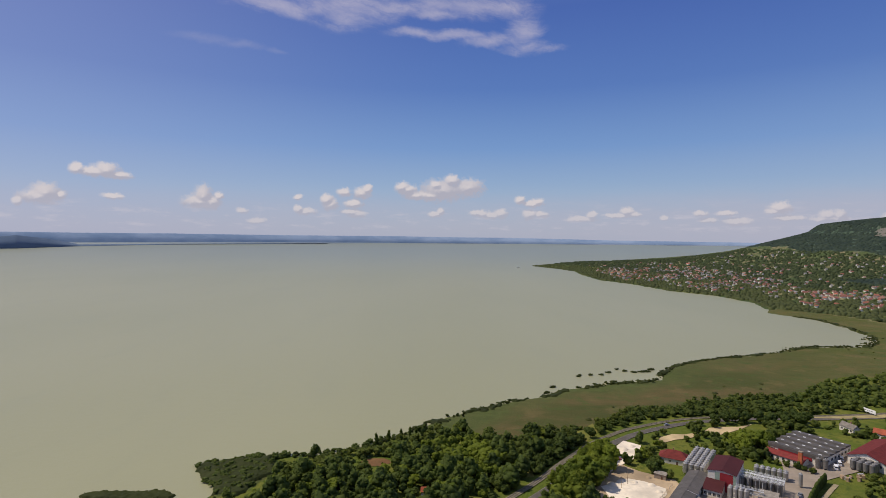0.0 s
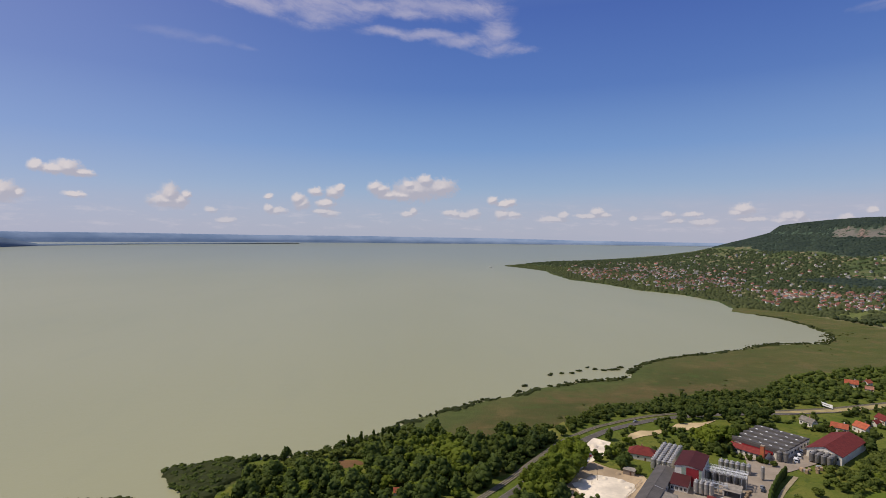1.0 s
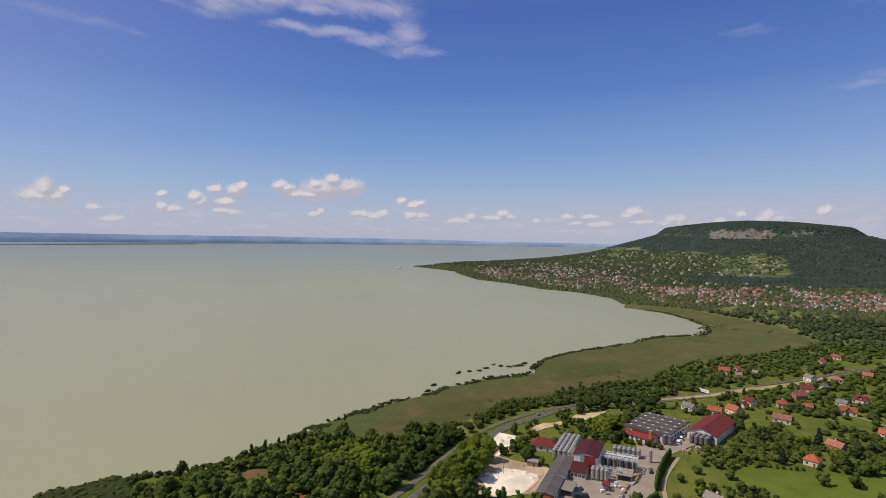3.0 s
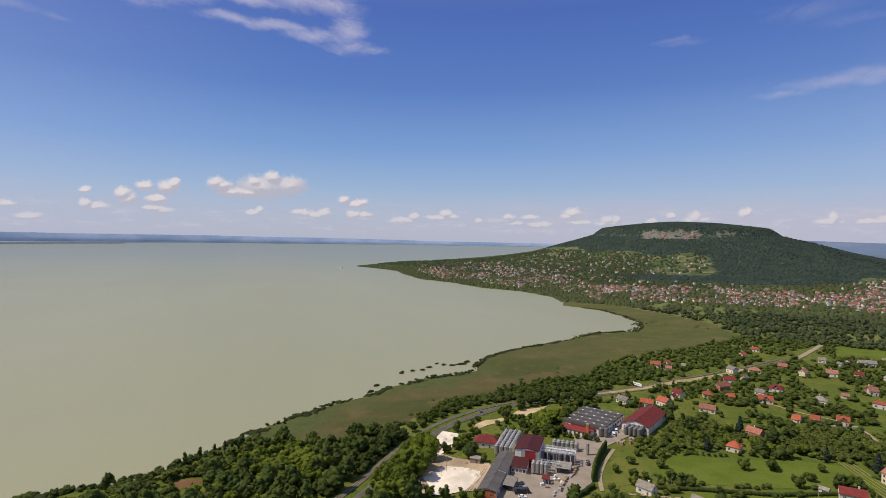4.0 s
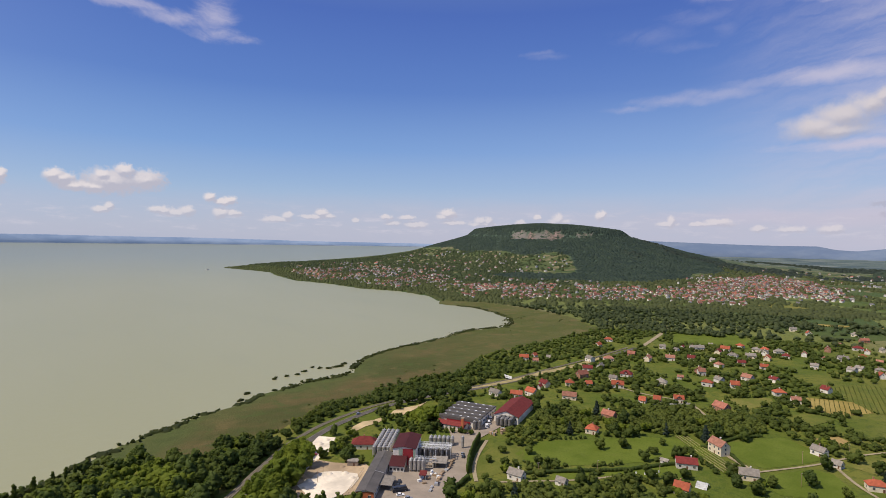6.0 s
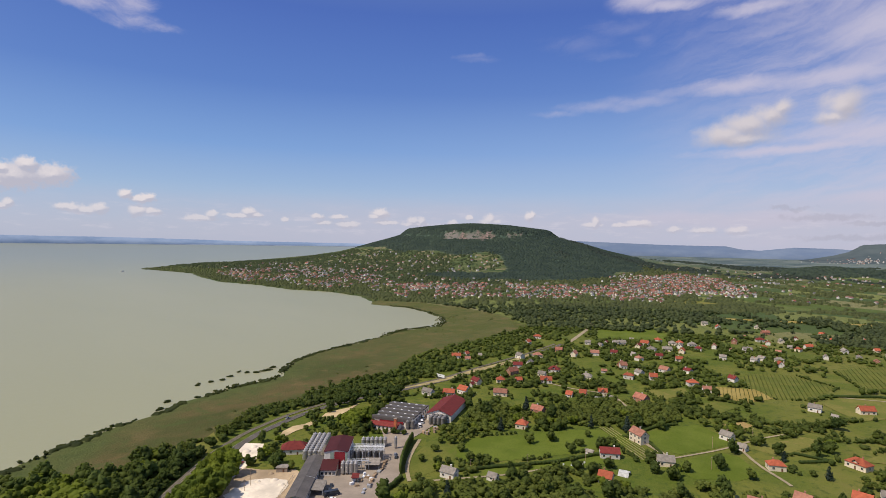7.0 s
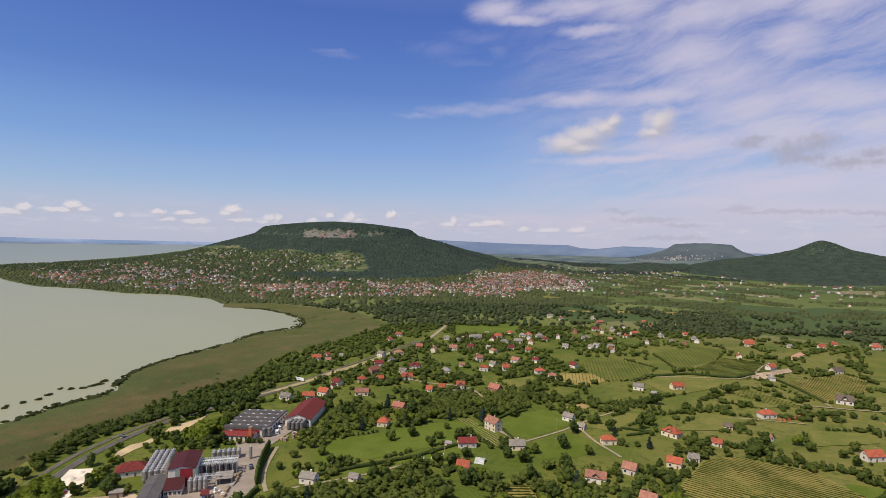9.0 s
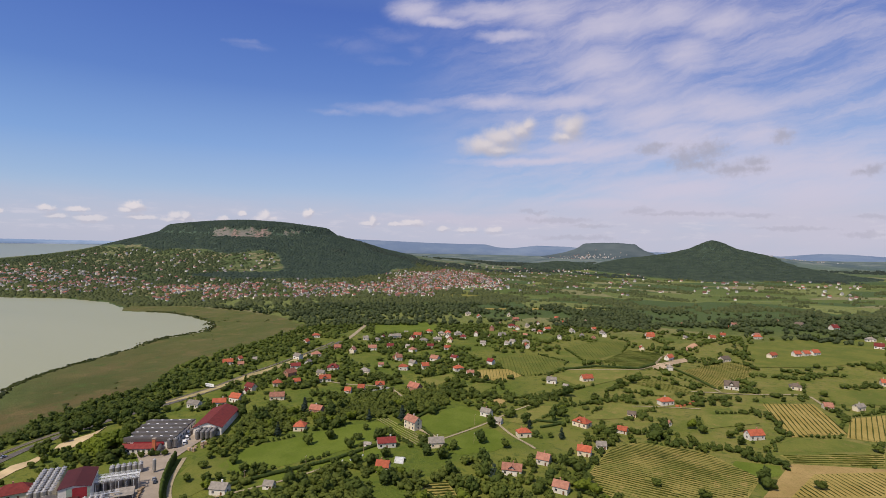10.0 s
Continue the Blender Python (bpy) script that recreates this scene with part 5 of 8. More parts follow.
# scattered houses of the gardens farther off
rng = random.Random(11)
GARDENS = [(470, 330), (520, 250), (700, 170), (900, 190), (1000, 330), (900, 470), (700, 440), (560, 420), (470, 400)]
tries = 0
made = 0
while made < 26 and tries < 4000:
    tries += 1
    hx, hy = rng.uniform(440, 1000), rng.uniform(150, 480)
    if not inside(GARDENS, np.array([hx]), np.array([hy]))[0]:
        continue
    if any(math.hypot(hx - a, hy - b) < r + 11 for a, b, r in SPOTS):
        continue
    if any(inside(p, np.array([hx]), np.array([hy]))[0] for p in NO_TREES) or any(line_gap(l, np.array([hx]), np.array([hy]))[0] < w + 6 for l, w in NO_LINES):
        continue
    style = rng.choice(["orange", "orange", "salmon", "brick", "grey", "grey", "red"])
    word = {"orange": "an orange", "salmon": "a salmon", "brick": "a brown", "grey": "a grey", "red": "a red"}[style]
    house(round(hx), round(hy), rng.choice([-50, 40, 20, -70, 75]), rng.uniform(7, 10.5), rng.choice([6, 6.5, 7.5]), 1 if rng.random() < 0.75 else 2,
          rng.choice(["gable", "gable", "hip"]), style, "garden house with " + word + " roof among trees", "houses among the gardens")
    made += 1
# more along the rise to the north-east
made = tries = 0
while made < 14 and tries < 3000:
    tries += 1
    az, r = math.radians(rng.uniform(74, 103)), rng.uniform(640, 1000)
    hx, hy = r * math.sin(az), r * math.cos(az)
    if any(math.hypot(hx - a, hy - b) < q + 16 for a, b, q in SPOTS):
        continue
    if any(inside(p, np.array([hx]), np.array([hy]))[0] for p in NO_TREES):
        continue
    style = rng.choice(["orange", "orange", "salmon", "brick", "grey"])
    word = {"orange": "an orange", "salmon": "a salmon", "brick": "a brown", "grey": "a grey"}[style]
    house(round(hx), round(hy), rng.choice([-60, 30, 10, -80]), rng.uniform(7, 11), rng.choice([6, 7]), 1, "gable", style, "country house with " + word + " roof on the rise", "houses on the rise")
    made += 1

# ---- the winery ----
WT = 52.8                                  # the turn of the winery's long side
WU = Vector((math.cos(radians(WT)), math.sin(radians(WT)), 0))
WV = Vector((WU.y, -WU.x, 0))              # to the right, seen along the long side


def wpose(x, y, lift=0.0, turn=WT):
    return on(x, y, turn, 0.3 + lift)


def keep_off(poly):
    NO_TREES.append(poly)


keep_off([(105, 262), (128, 255), (160, 240), (196, 276), (222, 302), (215, 330), (195, 330), (178, 345), (160, 345), (140, 320), (118, 284)])
keep_off([(203, 345), (222, 305), (262, 305), (312, 346), (290, 372), (252, 384)])


def sheet_roof(bm, L, W, h, rise, over=0.4):
    roof_shell(bm, L, W, h, rise, False, over, 0.18)


# long dark-roofed store with an orange brick end
store = thing("warehouse", "long low store with dark grey sheet roof and orange end", "warehouse", at=wpose(131, 284))
L, W, H = 54.0, 9.6, 4.4
bm = bmesh.new()
gable_walls(bm, L, W, H, 1.0)
part("wall", bm, M_WALL["white"], store)
bm = bmesh.new()
box(bm, -L / 2 - 0.12, -L / 2 - 0.01, -W / 2, W / 2, -1.0, H)
part("end_wall", bm, M_ORANGE_WALL, store, "orange brick end wall")
bm = bmesh.new()
sheet_roof(bm, L, W, H, 1.0, 0.6)
part("roof", bm, M_ROOF["dark"], store)
# standing seams across the roof, and the pale ridge cap
for side in (-1, 1):
    bm = bmesh.new()
    for k in range(27):
        x = -L / 2 + 1 + 2 * k
        v = box(bm, x - 0.05, x + 0.05, 0.15, W / 2 + 0.5, H + 1.19, H + 1.22)
        for q in v:
            q.co.z -= q.co.y / (W / 2)
            q.co.y *= side
    bmesh.ops.recalc_face_normals(bm, faces=bm.faces[:])
    part("roof_seams", bm, M_ROOF["dark"], store)
bm = bmesh.new()
box(bm, -L / 2 - 0.6, L / 2 + 0.6, -0.18, 0.18, H + 1.16, H + 1.26)
part("ridge_cap", bm, M_ROOF["dark"], store)
bm = bmesh.new()
for q in box(bm, -L / 2 + 23.85, -L / 2 + 24.15, -W / 2 - 0.5, -0.2, H + 1.21, H + 1.29):
    q.co.z -= abs(q.co.y) / (W / 2)
part("roof_joint", bm, M_GALV, store, "pale sheet joint")
for k in range(9):
    window_part(store, -L / 2 + 4 + 5.6 * k, -W / 2 - 0.03, 1.2, 0, 1.8, 1.2)
for k, z in ((-1, 0), (1, 0)):
    window_part(store, -L / 2 - 0.14, k * 2.4, 1.4, 90, 1.4, 1.2)

# open lean-to on posts
shed = thing("open_shed", "open shed with a grey sheet roof on steel posts", "shed", at=wpose(131.5, 271.5))
bm = bmesh.new()
v = box(bm, -6.5, 6.5, -4.2, 4.2, 3.3, 3.5)
for q in bm.verts:
    q.co.z += 0.07 * q.co.y
part("roof", bm, M_ROOF["grey"], shed)
for x in (-6.2, 0, 6.2):
    for y in (-3.9, 3.9):
        bm = bmesh.new()
        box(bm, x - 0.12, x + 0.12, y - 0.12, y + 0.12, -0.6, 3.3 + 0.07 * y)
        part("post", bm, M_GALV, shed)

# tall hall with maroon roof, red front and green panels
c = Vector((153, 291.5, 0)) + WU * 12.5
hall = thing("winery_hall", "tall winery hall with a maroon roof and red cladding", "hall", at=wpose(c.x, c.y))
L, W, H = 25.0, 14.0, 10.4
bm = bmesh.new()
gable_walls(bm, L, W, H, 1.2)
part("wall", bm, M_WALL["white"], hall)
bm = bmesh.new()
sheet_roof(bm, L, W, H, 1.2)
part("roof", bm, M_ROOF["maroon"], hall)
for y0, y1, mat, lab in ((-5.5, 0.9, M_RED_SHEET, "dark red cladding panel"), (1.0, 3.4, M_GREEN_SHEET, "pale green cladding panel"), (-6.9, -5.6, M_GREEN_SHEET, "pale green cladding panel")):
    bm = bmesh.new()
    box(bm, -L / 2 - 0.12, -L / 2 - 0.01, y0, y1, -0.5, 10.3)
    part("panel", bm, mat, hall, lab)
# lower wing in front, its roof falling towards the yard
c = Vector((153, 291.5, 0)) - WU * 5.2
wing = thing("winery_wing", "low white winery wing with a sloping maroon roof", "hall", at=wpose(c.x, c.y))
bm = bmesh.new()
box(bm, -5.0, 5.0, -1.6, 7.2, -1.0, 3.6)
for q in bm.verts:
    if q.co.z > 0 and q.co.x > 0:
        q.co.z += 2.2
part("wall", bm, M_WALL["white"], wing)
bm = bmesh.new()
box(bm, -5.6, 5.05, -2.0, 7.7, 3.62, 3.8)
for q in bm.verts:
    q.co.z += 2.2 * (q.co.x + 5.0) / 10.0
part("roof", bm, M_ROOF["maroon"], wing)
for k in range(4):
    window_part(wing, -5.03, -0.5 + 2.2 * k, 0.9, 90, 1.3, 1.5)

# steel tanks
TANK_MESH = {}


def tank(x, y, r, h, dark=False, legs=0.7, group="steel wine tanks", label=""):
    key = (r, h, dark, legs)
    mat = M_STEEL_DARK if dark else M_STEEL
    if key not in TANK_MESH:
        def lathe(rings, n=14, cap=True):
            bm = bmesh.new()
            rows = [[bm.verts.new((q * math.cos(6.2832 * k / n), q * math.sin(6.2832 * k / n), z)) for k in range(n)] for q, z in rings]
            for a, b in zip(rows, rows[1:]):
                for k in range(n):
                    bm.faces.new((a[k], a[(k + 1) % n], b[(k + 1) % n], b[k]))
            if cap:
                bm.faces.new(rows[-1]), bm.faces.new(rows[0][::-1])
            return bm
        body = lathe([(r * 0.3, legs), (r, legs + 0.35), (r, h * 0.33), (r * 1.03, h * 0.335), (r * 1.03, h * 0.35), (r, h * 0.355), (r, h * 0.66), (r * 1.03, h * 0.665), (r * 1.03, h * 0.68), (r, h * 0.685), (r, h)])
        lid = lathe([(r * 1.02, h), (r * 0.98, h + 0.08), (r * 0.22, h + 0.5)])
        hatch = lathe([(r * 0.22, h + 0.45), (r * 0.24, h + 0.75), (r * 0.12, h + 0.85)], 10)
        leg = bmesh.new()
        box(leg, -0.08, 0.08, -0.08, 0.08, -0.4, legs + 0.4)
        TANK_MESH[key] = (mesh_of(body, "body", mat, False), mesh_of(lid, "lid", mat), mesh_of(hatch, "hatch", M_GALV), mesh_of(leg, "leg", M_GALV))
    b, l, t, g = TANK_MESH[key]
    ob = thing("wine_tank", label or ("dark grey steel tank on short legs" if dark else "bright steel wine tank on short legs"), "tank", group, at=wpose(x, y))
    part("body", b, None, ob)
    li = part("lid", l, None, ob)
    part("hatch", t, None, li)
    for k in range(3):
        q = part("leg", g, None, ob)
        q.location = (r * 0.75 * math.cos(k * 2.094), r * 0.75 * math.sin(k * 2.094), 0)


o = Vector((143.5, 314.5, 0))
for i in range(10):
    for j in range(4):
        p = o + WU * (3.45 * i) + WV * (3.1 * j)
        tank(round(p.x, 1), round(p.y, 1), 1.4, 6.4, group="steel tank field")
o = Vector((165.5, 296.5, 0))
for i in range(2):
    for j in range(6):
        p = o + WU * (4.3 * i + 1.0) + WV * (3.5 * j + 1)
        tank(round(p.x, 1), round(p.y, 1), 1.55, 6.0, True, 0.7, "tanks under the gantry")
o = Vector((186, 315, 0))
for i in range(2):
    for j in range(6):
        p = o + WU * (-3.0 * i) + WV * (2.9 * j)
        tank(round(p.x, 1), round(p.y, 1), 1.3, 5.0, False, 0.7, "small tank rows")
o = Vector((152.5, 282.0, 0))
for i in range(2):
    for j in range(4):
        p = o + WU * (2.7 * i) + WV * (2.5 * j)
        tank(round(p.x, 1), round(p.y, 1), 1.15, 6.6, False, 0.7, "tall tanks at the wing")
tank(199.5, 296.5, 1.0, 7.5, False, 0.5, "small tank rows", "slim tall white steel silo")
o = Vector((248.5, 318.0, 0))
for i in range(3):
    for j in range(4):
        p = o + Vector((math.cos(radians(34)), math.sin(radians(34)), 0)) * (3.6 * i) + Vector((0.56, -0.83, 0)) * (3.2 * j - 3)
        tank(round(p.x, 1), round(p.y, 1), 1.45, 5.6, True, 0.5, "dark tanks before the red hall")
for x, y in ((227, 322), (230, 320)):
    tank(x, y, 1.4, 6.0, True, 0.5, "dark tanks at the grey hall")

# gantry of white walkways over the tanks
gantry = thing("gantry", "white steel gantry with walkways over the tanks", "gantry", at=wpose(165.5, 296.5, 0, WT - 90))
for y in (-1.2, 3.2, 7.6):
    bm = bmesh.new()
    box(bm, -1, 21, y - 0.4, y + 0.4, 7.0, 7.12)
    part("walkway", bm, M_STEEL_DARK, gantry)
    for s in (-0.4, 0.4):
        bm = bmesh.new()
        box(bm, -1, 21, y + s - 0.04, y + s + 0.04, 8.0, 8.1)
        box(bm, -1, 21, y + s - 0.03, y + s + 0.03, 7.5, 7.56)
        for k in range(12):
            box(bm, -1 + 2 * k - 0.04, -1 + 2 * k + 0.04, y + s - 0.04, y + s + 0.04, 7.1, 8.0)
        part("railing", bm, M_WHITE, gantry)
    for k in range(5):
        bm = bmesh.new()
        box(bm, -0.9 + 5.4 * k - 0.1, -0.9 + 5.4 * k + 0.1, y - 0.5, y - 0.3, -0.6, 7.0)
        part("post", bm, M_GALV, gantry)
for k in range(5):
    bm = bmesh.new()
    box(bm, -0.9 + 5.4 * k - 0.12, -0.9 + 5.4 * k + 0.12, -1.2, 7.6, 6.8, 7.0)
    part("beam", bm, M_GALV, gantry)
for y, z in ((0.4, 7.5), (2.0, 7.35), (4.6, 7.5), (6.2, 7.4), (9.0, 6.0)):
    bm = bmesh.new()
    bmesh.ops.create_cone(bm, cap_ends=True, segments=8, radius1=0.14, radius2=0.14, depth=22, matrix=pose(10, y, z, 0, 90, 0))
    part("pipe", bm, M_WHITE, gantry)
for k in range(6):
    bm = bmesh.new()
    bmesh.ops.create_cone(bm, cap_ends=True, segments=8, radius1=0.1, radius2=0.1, depth=6.4, matrix=pose(0.9 + 3.5 * k, -1.9, 3.4))
    part("pipe", bm, M_WHITE, gantry)
gantry_low = thing("gantry", "low white gantry before the tall tanks", "gantry", at=wpose(158, 286.5, 0, WT - 90))
for z in (3.2, 5.4):
    bm = bmesh.new()
    box(bm, 0, 13, -0.6, 0.6, z, z + 0.1)
    part("walkway", bm, M_GALV, gantry_low)
    for s in (-0.6, 0.6):
        bm = bmesh.new()
        box(bm, 0, 13, s - 0.04, s + 0.04, z + 1.0, z + 1.1)
        for k in range(7):
            box(bm, 2.1 * k, 2.1 * k + 0.08, s - 0.04, s + 0.04, z, z + 1.0)
        part("railing", bm, M_WHITE, gantry_low)
for k in range(4):
    for s in (-0.55, 0.55):
        bm = bmesh.new()
        box(bm, 4.2 * k, 4.2 * k + 0.2, s - 0.1, s + 0.1, -0.6, 5.4)
        part("post", bm, M_GALV, gantry_low)

# sheds in the yard
for x, y, l, w, h, mat, lab in ((154, 269.5, 6.0, 4.2, 3.0, M_ROOF["red"], "small canopy with a red sheet roof"), (171.5, 279.5, 9.5, 9.0, 3.6, M_ROOF["grey"], "open shed with a flat grey roof")):
    s = thing("canopy", lab, "canopy", at=wpose(x, y))
    bm = bmesh.new()
    box(bm, -l / 2, l / 2, -w / 2, w / 2, h, h + 0.2)
    for q in bm.verts:
        q.co.z += 0.06 * q.co.x
    part("roof", bm, mat, s)
    for a in (-1, 1):
        for b in (-1, 1):
            bm = bmesh.new()
            box(bm, a * (l / 2 - 0.3) - 0.1, a * (l / 2 - 0.3) + 0.1, b * (w / 2 - 0.3) - 0.1, b * (w / 2 - 0.3) + 0.1, -0.6, h + 0.04 * a * l / 2)
            part("post", bm, M_GALV, s)
    bm = bmesh.new()
    box(bm, -l / 2 + 0.8, l / 2 - 0.8, w / 2 - 0.9, w / 2 - 0.4, -0.5, h - 0.4)
    part("back_wall", bm, M_WALL["white"], s)

# crates, pallets and timber in the yard
crng = random.Random(4)
def stack(x, y, l, w, h, turn, mat, name, lab, group):
    """A stack of slatted layers."""
    s = thing(name, lab, "stack", group, at=wpose(x, y, 0, turn))
    n = max(2, int(h / 0.5))
    for k in range(n):
        bm = bmesh.new()
        d = crng.uniform(-0.06, 0.06)
        box(bm, -l / 2 + d, l / 2 + d, -w / 2, w / 2, k * h / n + (-0.4 if k == 0 else 0.06), (k + 1) * h / n)
        part("layer", bm, mat, s)


for i in range(14):
    p = Vector((150, 254, 0)) + (Vector((183, 281, 0)) - Vector((150, 254, 0))) * (i / 13)
    stack(round(p.x + crng.uniform(-1, 1), 1), round(p.y + crng.uniform(-1, 1), 1), crng.uniform(1.6, 3.4), crng.uniform(1.2, 2.2), crng.uniform(0.8, 2.0), 40 + crng.uniform(-15, 15),
          M_TIMBER if crng.random() < 0.65 else M_GALV, "pallet_stack", "stack of weathered pallets on the concrete yard", "pallet stacks")
for i in range(10):
    stack(round(148 + crng.uniform(0, 15), 1), round(263 + crng.uniform(0, 10), 1), crng.uniform(1.2, 2.6), 1.2, crng.uniform(0.8, 1.9), crng.uniform(0, 180), M_TIMBER if crng.random() < 0.5 else M_WHITE, "crate_stack",
          "stack of crates beside the tanks", "crate stacks")
for i in range(9):
    stack(round(240 + crng.uniform(-10, 4), 1), round(307 + crng.uniform(-3, 4), 1), crng.uniform(1.5, 3), 1.5, crng.uniform(0.8, 2.2), crng.uniform(0, 180), M_GALV if crng.random() < 0.6 else M_TIMBER, "crate_stack",
          "stack of grey crates beside the lane", "crate stacks")
for i in range(7):
    stack(round(98 + 1.4 * i, 1), round(317 + 2.3 * i - 1.2 * (i % 3), 1), 6.5, 1.6, crng.uniform(0.6, 1.4), 30, M_WHITE if i % 2 else M_GALV, "pipe_stack", "stack of pale pipes and panels on sandy ground", "pipe stacks")

# bricks and rubble beside a new house, above the vineyards
for i in range(9):
    stack(round(488 + 4.2 * (i % 5) + crng.uniform(-1, 1), 1), round(37 - 3.1 * (i % 5) - 3.4 * (i // 5) + crng.uniform(-1, 1), 1), crng.uniform(1.6, 3.0), 1.4, crng.uniform(0.7, 1.5), crng.uniform(0, 180), M_ORANGE_WALL, "brick_stack",
          "stack of orange bricks on bare ground", "brick stacks")


def mound(x, y, r, h, material, label):
    """A loose heap: rings that flare towards the ground, uneven all round."""
    rng = random.Random(int(x * 13 + y * 7))
    bm = bmesh.new()
    rows = []
    for q, z in ((1.0, -0.25), (0.72, 0.3), (0.42, 0.68), (0.16, 0.95)):
        rows.append([bm.verts.new((r * q * rng.uniform(0.8, 1.2) * math.cos(k * 0.6283), r * q * rng.uniform(0.8, 1.2) * math.sin(k * 0.6283), h * z * rng.uniform(0.9, 1.1))) for k in range(10)])
    for a, b in zip(rows, rows[1:]):
        for k in range(10):
            bm.faces.new((a[k], a[(k + 1) % 10], b[(k + 1) % 10], b[k]))
    bm.faces.new(rows[-1])
    ob = new("mound", mesh_of(bm, "mound", material, True))
    ob.matrix_world = wpose(x, y, 0.1)
    tagged(ob, label, "heap", "heaps of the building site")


for x, y, r, h in ((96, 300, 3.2, 1.5), (92, 292, 2.6, 1.2), (102, 304, 2.4, 1.1), (118, 299, 2.8, 1.2), (110, 303, 2.0, 0.9), (119, 291, 2.2, 1.0), (120, 352, 3.4, 1.5), (117, 345, 2.6, 1.2), (127, 357, 2.8, 1.2)):
    mound(x, y, r, h, M_SAND, "loose heap of white sand on the lot")
for x, y, r, h in ((95, 309, 2.6, 1.2), (104, 319, 2.2, 1.0), (85, 287, 2.4, 1.1), (120, 309, 2.0, 0.9)):
    mound(x, y, r, h, M_DIRT, "heap of dug brown soil on the building site")

# wire fence between the sand lot and the long store
fence = thing("fence", "low pale fence between the sand lot and the store", "fence", at=wpose(127.5, 296, 0, 50))
for k in range(12):
    bm = bmesh.new()
    box(bm, -30.06 + 3 * k, -29.94 + 3 * k, -0.06, 0.06, -0.6, 1.7)
    part("post", bm, M_GALV, fence)
for z in (0.5, 1.1, 1.6):
    bm = bmesh.new()
    box(bm, -30, 3, -0.025, 0.025, z, z + 0.07)
    part("rail", bm, M_TIMBER, fence)

# second winery: grey hall with skylights, red wing, chimney, and the big red hall
W2 = 34.0
grey_hall = thing("grey_hall", "wide white hall with a dark grey roof and skylights", "hall", at=wpose(238, 346, 0, W2))
L, W, H = 41.0, 31.0, 5.6
bm = bmesh.new()
box(bm, -L / 2, L / 2, -W / 2, W / 2, -1.5, H)
part("wall", bm, M_WALL["white"], grey_hall)
bays = 5
for k in range(bays):
    x0 = -L / 2 + L * k / bays
    x1 = x0 + L / bays
    bm = bmesh.new()
    y = W / 2 + 0.4
    p = [(x0, H), (x0 + 0.3, H + 1.5), (x1 + 0.02, H + 0.35), (x1 + 0.02, H)]
    a = [bm.verts.new((q, -y, z)) for q, z in p]
    b = [bm.verts.new((q, y, z)) for q, z in p]
    bm.faces.new(a), bm.faces.new(b[::-1])
    for i in range(4):
        bm.faces.new((a[i], b[i], b[(i + 1) % 4], a[(i + 1) % 4]))
    bmesh.ops.recalc_face_normals(bm, faces=bm.faces[:])
    bay = part("roof_bay", bm, M_ROOF["dark"], grey_hall)
    for j in range(5):
        bm = bmesh.new()
        cy = -W / 2 + W * (j + 0.5) / 5
        cx = x0 + L / bays * 0.5
        box(bm, cx - 0.6, cx + 0.6, cy - 0.9, cy + 0.9, H + 0.7, H + 1.25)
        bmesh.ops.bevel(bm, geom=bm.edges[:], offset=0.25, segments=2, affect="EDGES")
        part("skylight", bm, M_WHITE, bay)
for k in range(7):
    window_part(grey_hall, -L / 2 - 0.03, -13 + 4.3 * k, 2.2, 90, 2.4, 1.6)
for k in range(8):
    window_part(grey_hall, -18 + 5.1 * k, -W / 2 - 0.03, 2.2, 0, 2.4, 1.6)
bm = bmesh.new()
box(bm, -L / 2 - 0.14, -L / 2 - 0.02, -9.5, 9.5, 2.4, 4.4)
part("panel", bm, M_RED_SHEET, grey_hall, "dark red cladding band")
bm = bmesh.new()
box(bm, -L / 2 - 0.3, -L / 2 - 0.02, -W / 2 - 0.2, W / 2 + 0.2, 4.5, H + 0.7)
part("parapet", bm, M_ROOF["dark"], grey_hall, "grey sheet parapet")
annex = thing("red_annex", "low white annex with a dark red sheet roof", "annex", at=wpose(215.5, 334, 0, W2 - 90))
bm = bmesh.new()
gable_walls(bm, 22, 8, 3.2, 1.7)
part("wall", bm, M_WALL["white"], annex)
bm = bmesh.new()
roof_shell(bm, 22, 8, 3.2, 1.7)
part("roof", bm, M_ROOF["red"], annex)
for k in range(7):
    window_part(annex, -9.6 + 3.2 * k, -4.03, 1.0, 0, 1.4, 1.5)
    window_part(annex, -9.6 + 3.2 * k, 4.03, 1.0, 0, 1.4, 1.5)
stack_ = thing("chimney", "square brick chimney of the winery", "chimney", at=wpose(217, 323, 0, W2))
bm = bmesh.new()
box(bm, -1.0, 1.0, -1.0, 1.0, -1, 9.5)
part("shaft", bm, M_ORANGE_WALL, stack_)
bm = bmesh.new()
box(bm, -1.15, 1.15, -1.15, 1.15, 9.5, 9.9)
part("cap", bm, M_CONCRETE, stack_)
red_hall = thing("red_hall", "large hall with a dark red sheet roof and white gable", "hall", at=wpose(274, 334, 0, W2))
bm = bmesh.new()
gable_walls(bm, 44, 19, 5.6, 3.4)
part("wall", bm, M_WALL["white"], red_hall)
bm = bmesh.new()
roof_shell(bm, 44, 19, 5.6, 3.4, False, 0.7)
part("roof", bm, M_ROOF["red"], red_hall)
for k in range(4):
    window_part(red_hall, -22.03, -6.6 + 4.4 * k, 2.6, 90, 2.2, 1.4)
bm = bmesh.new()
box(bm, -22.12, -22.0, -2, 2, -0.5, 4.2)
part("gate", bm, M_GALV, red_hall, "grey sliding gate")

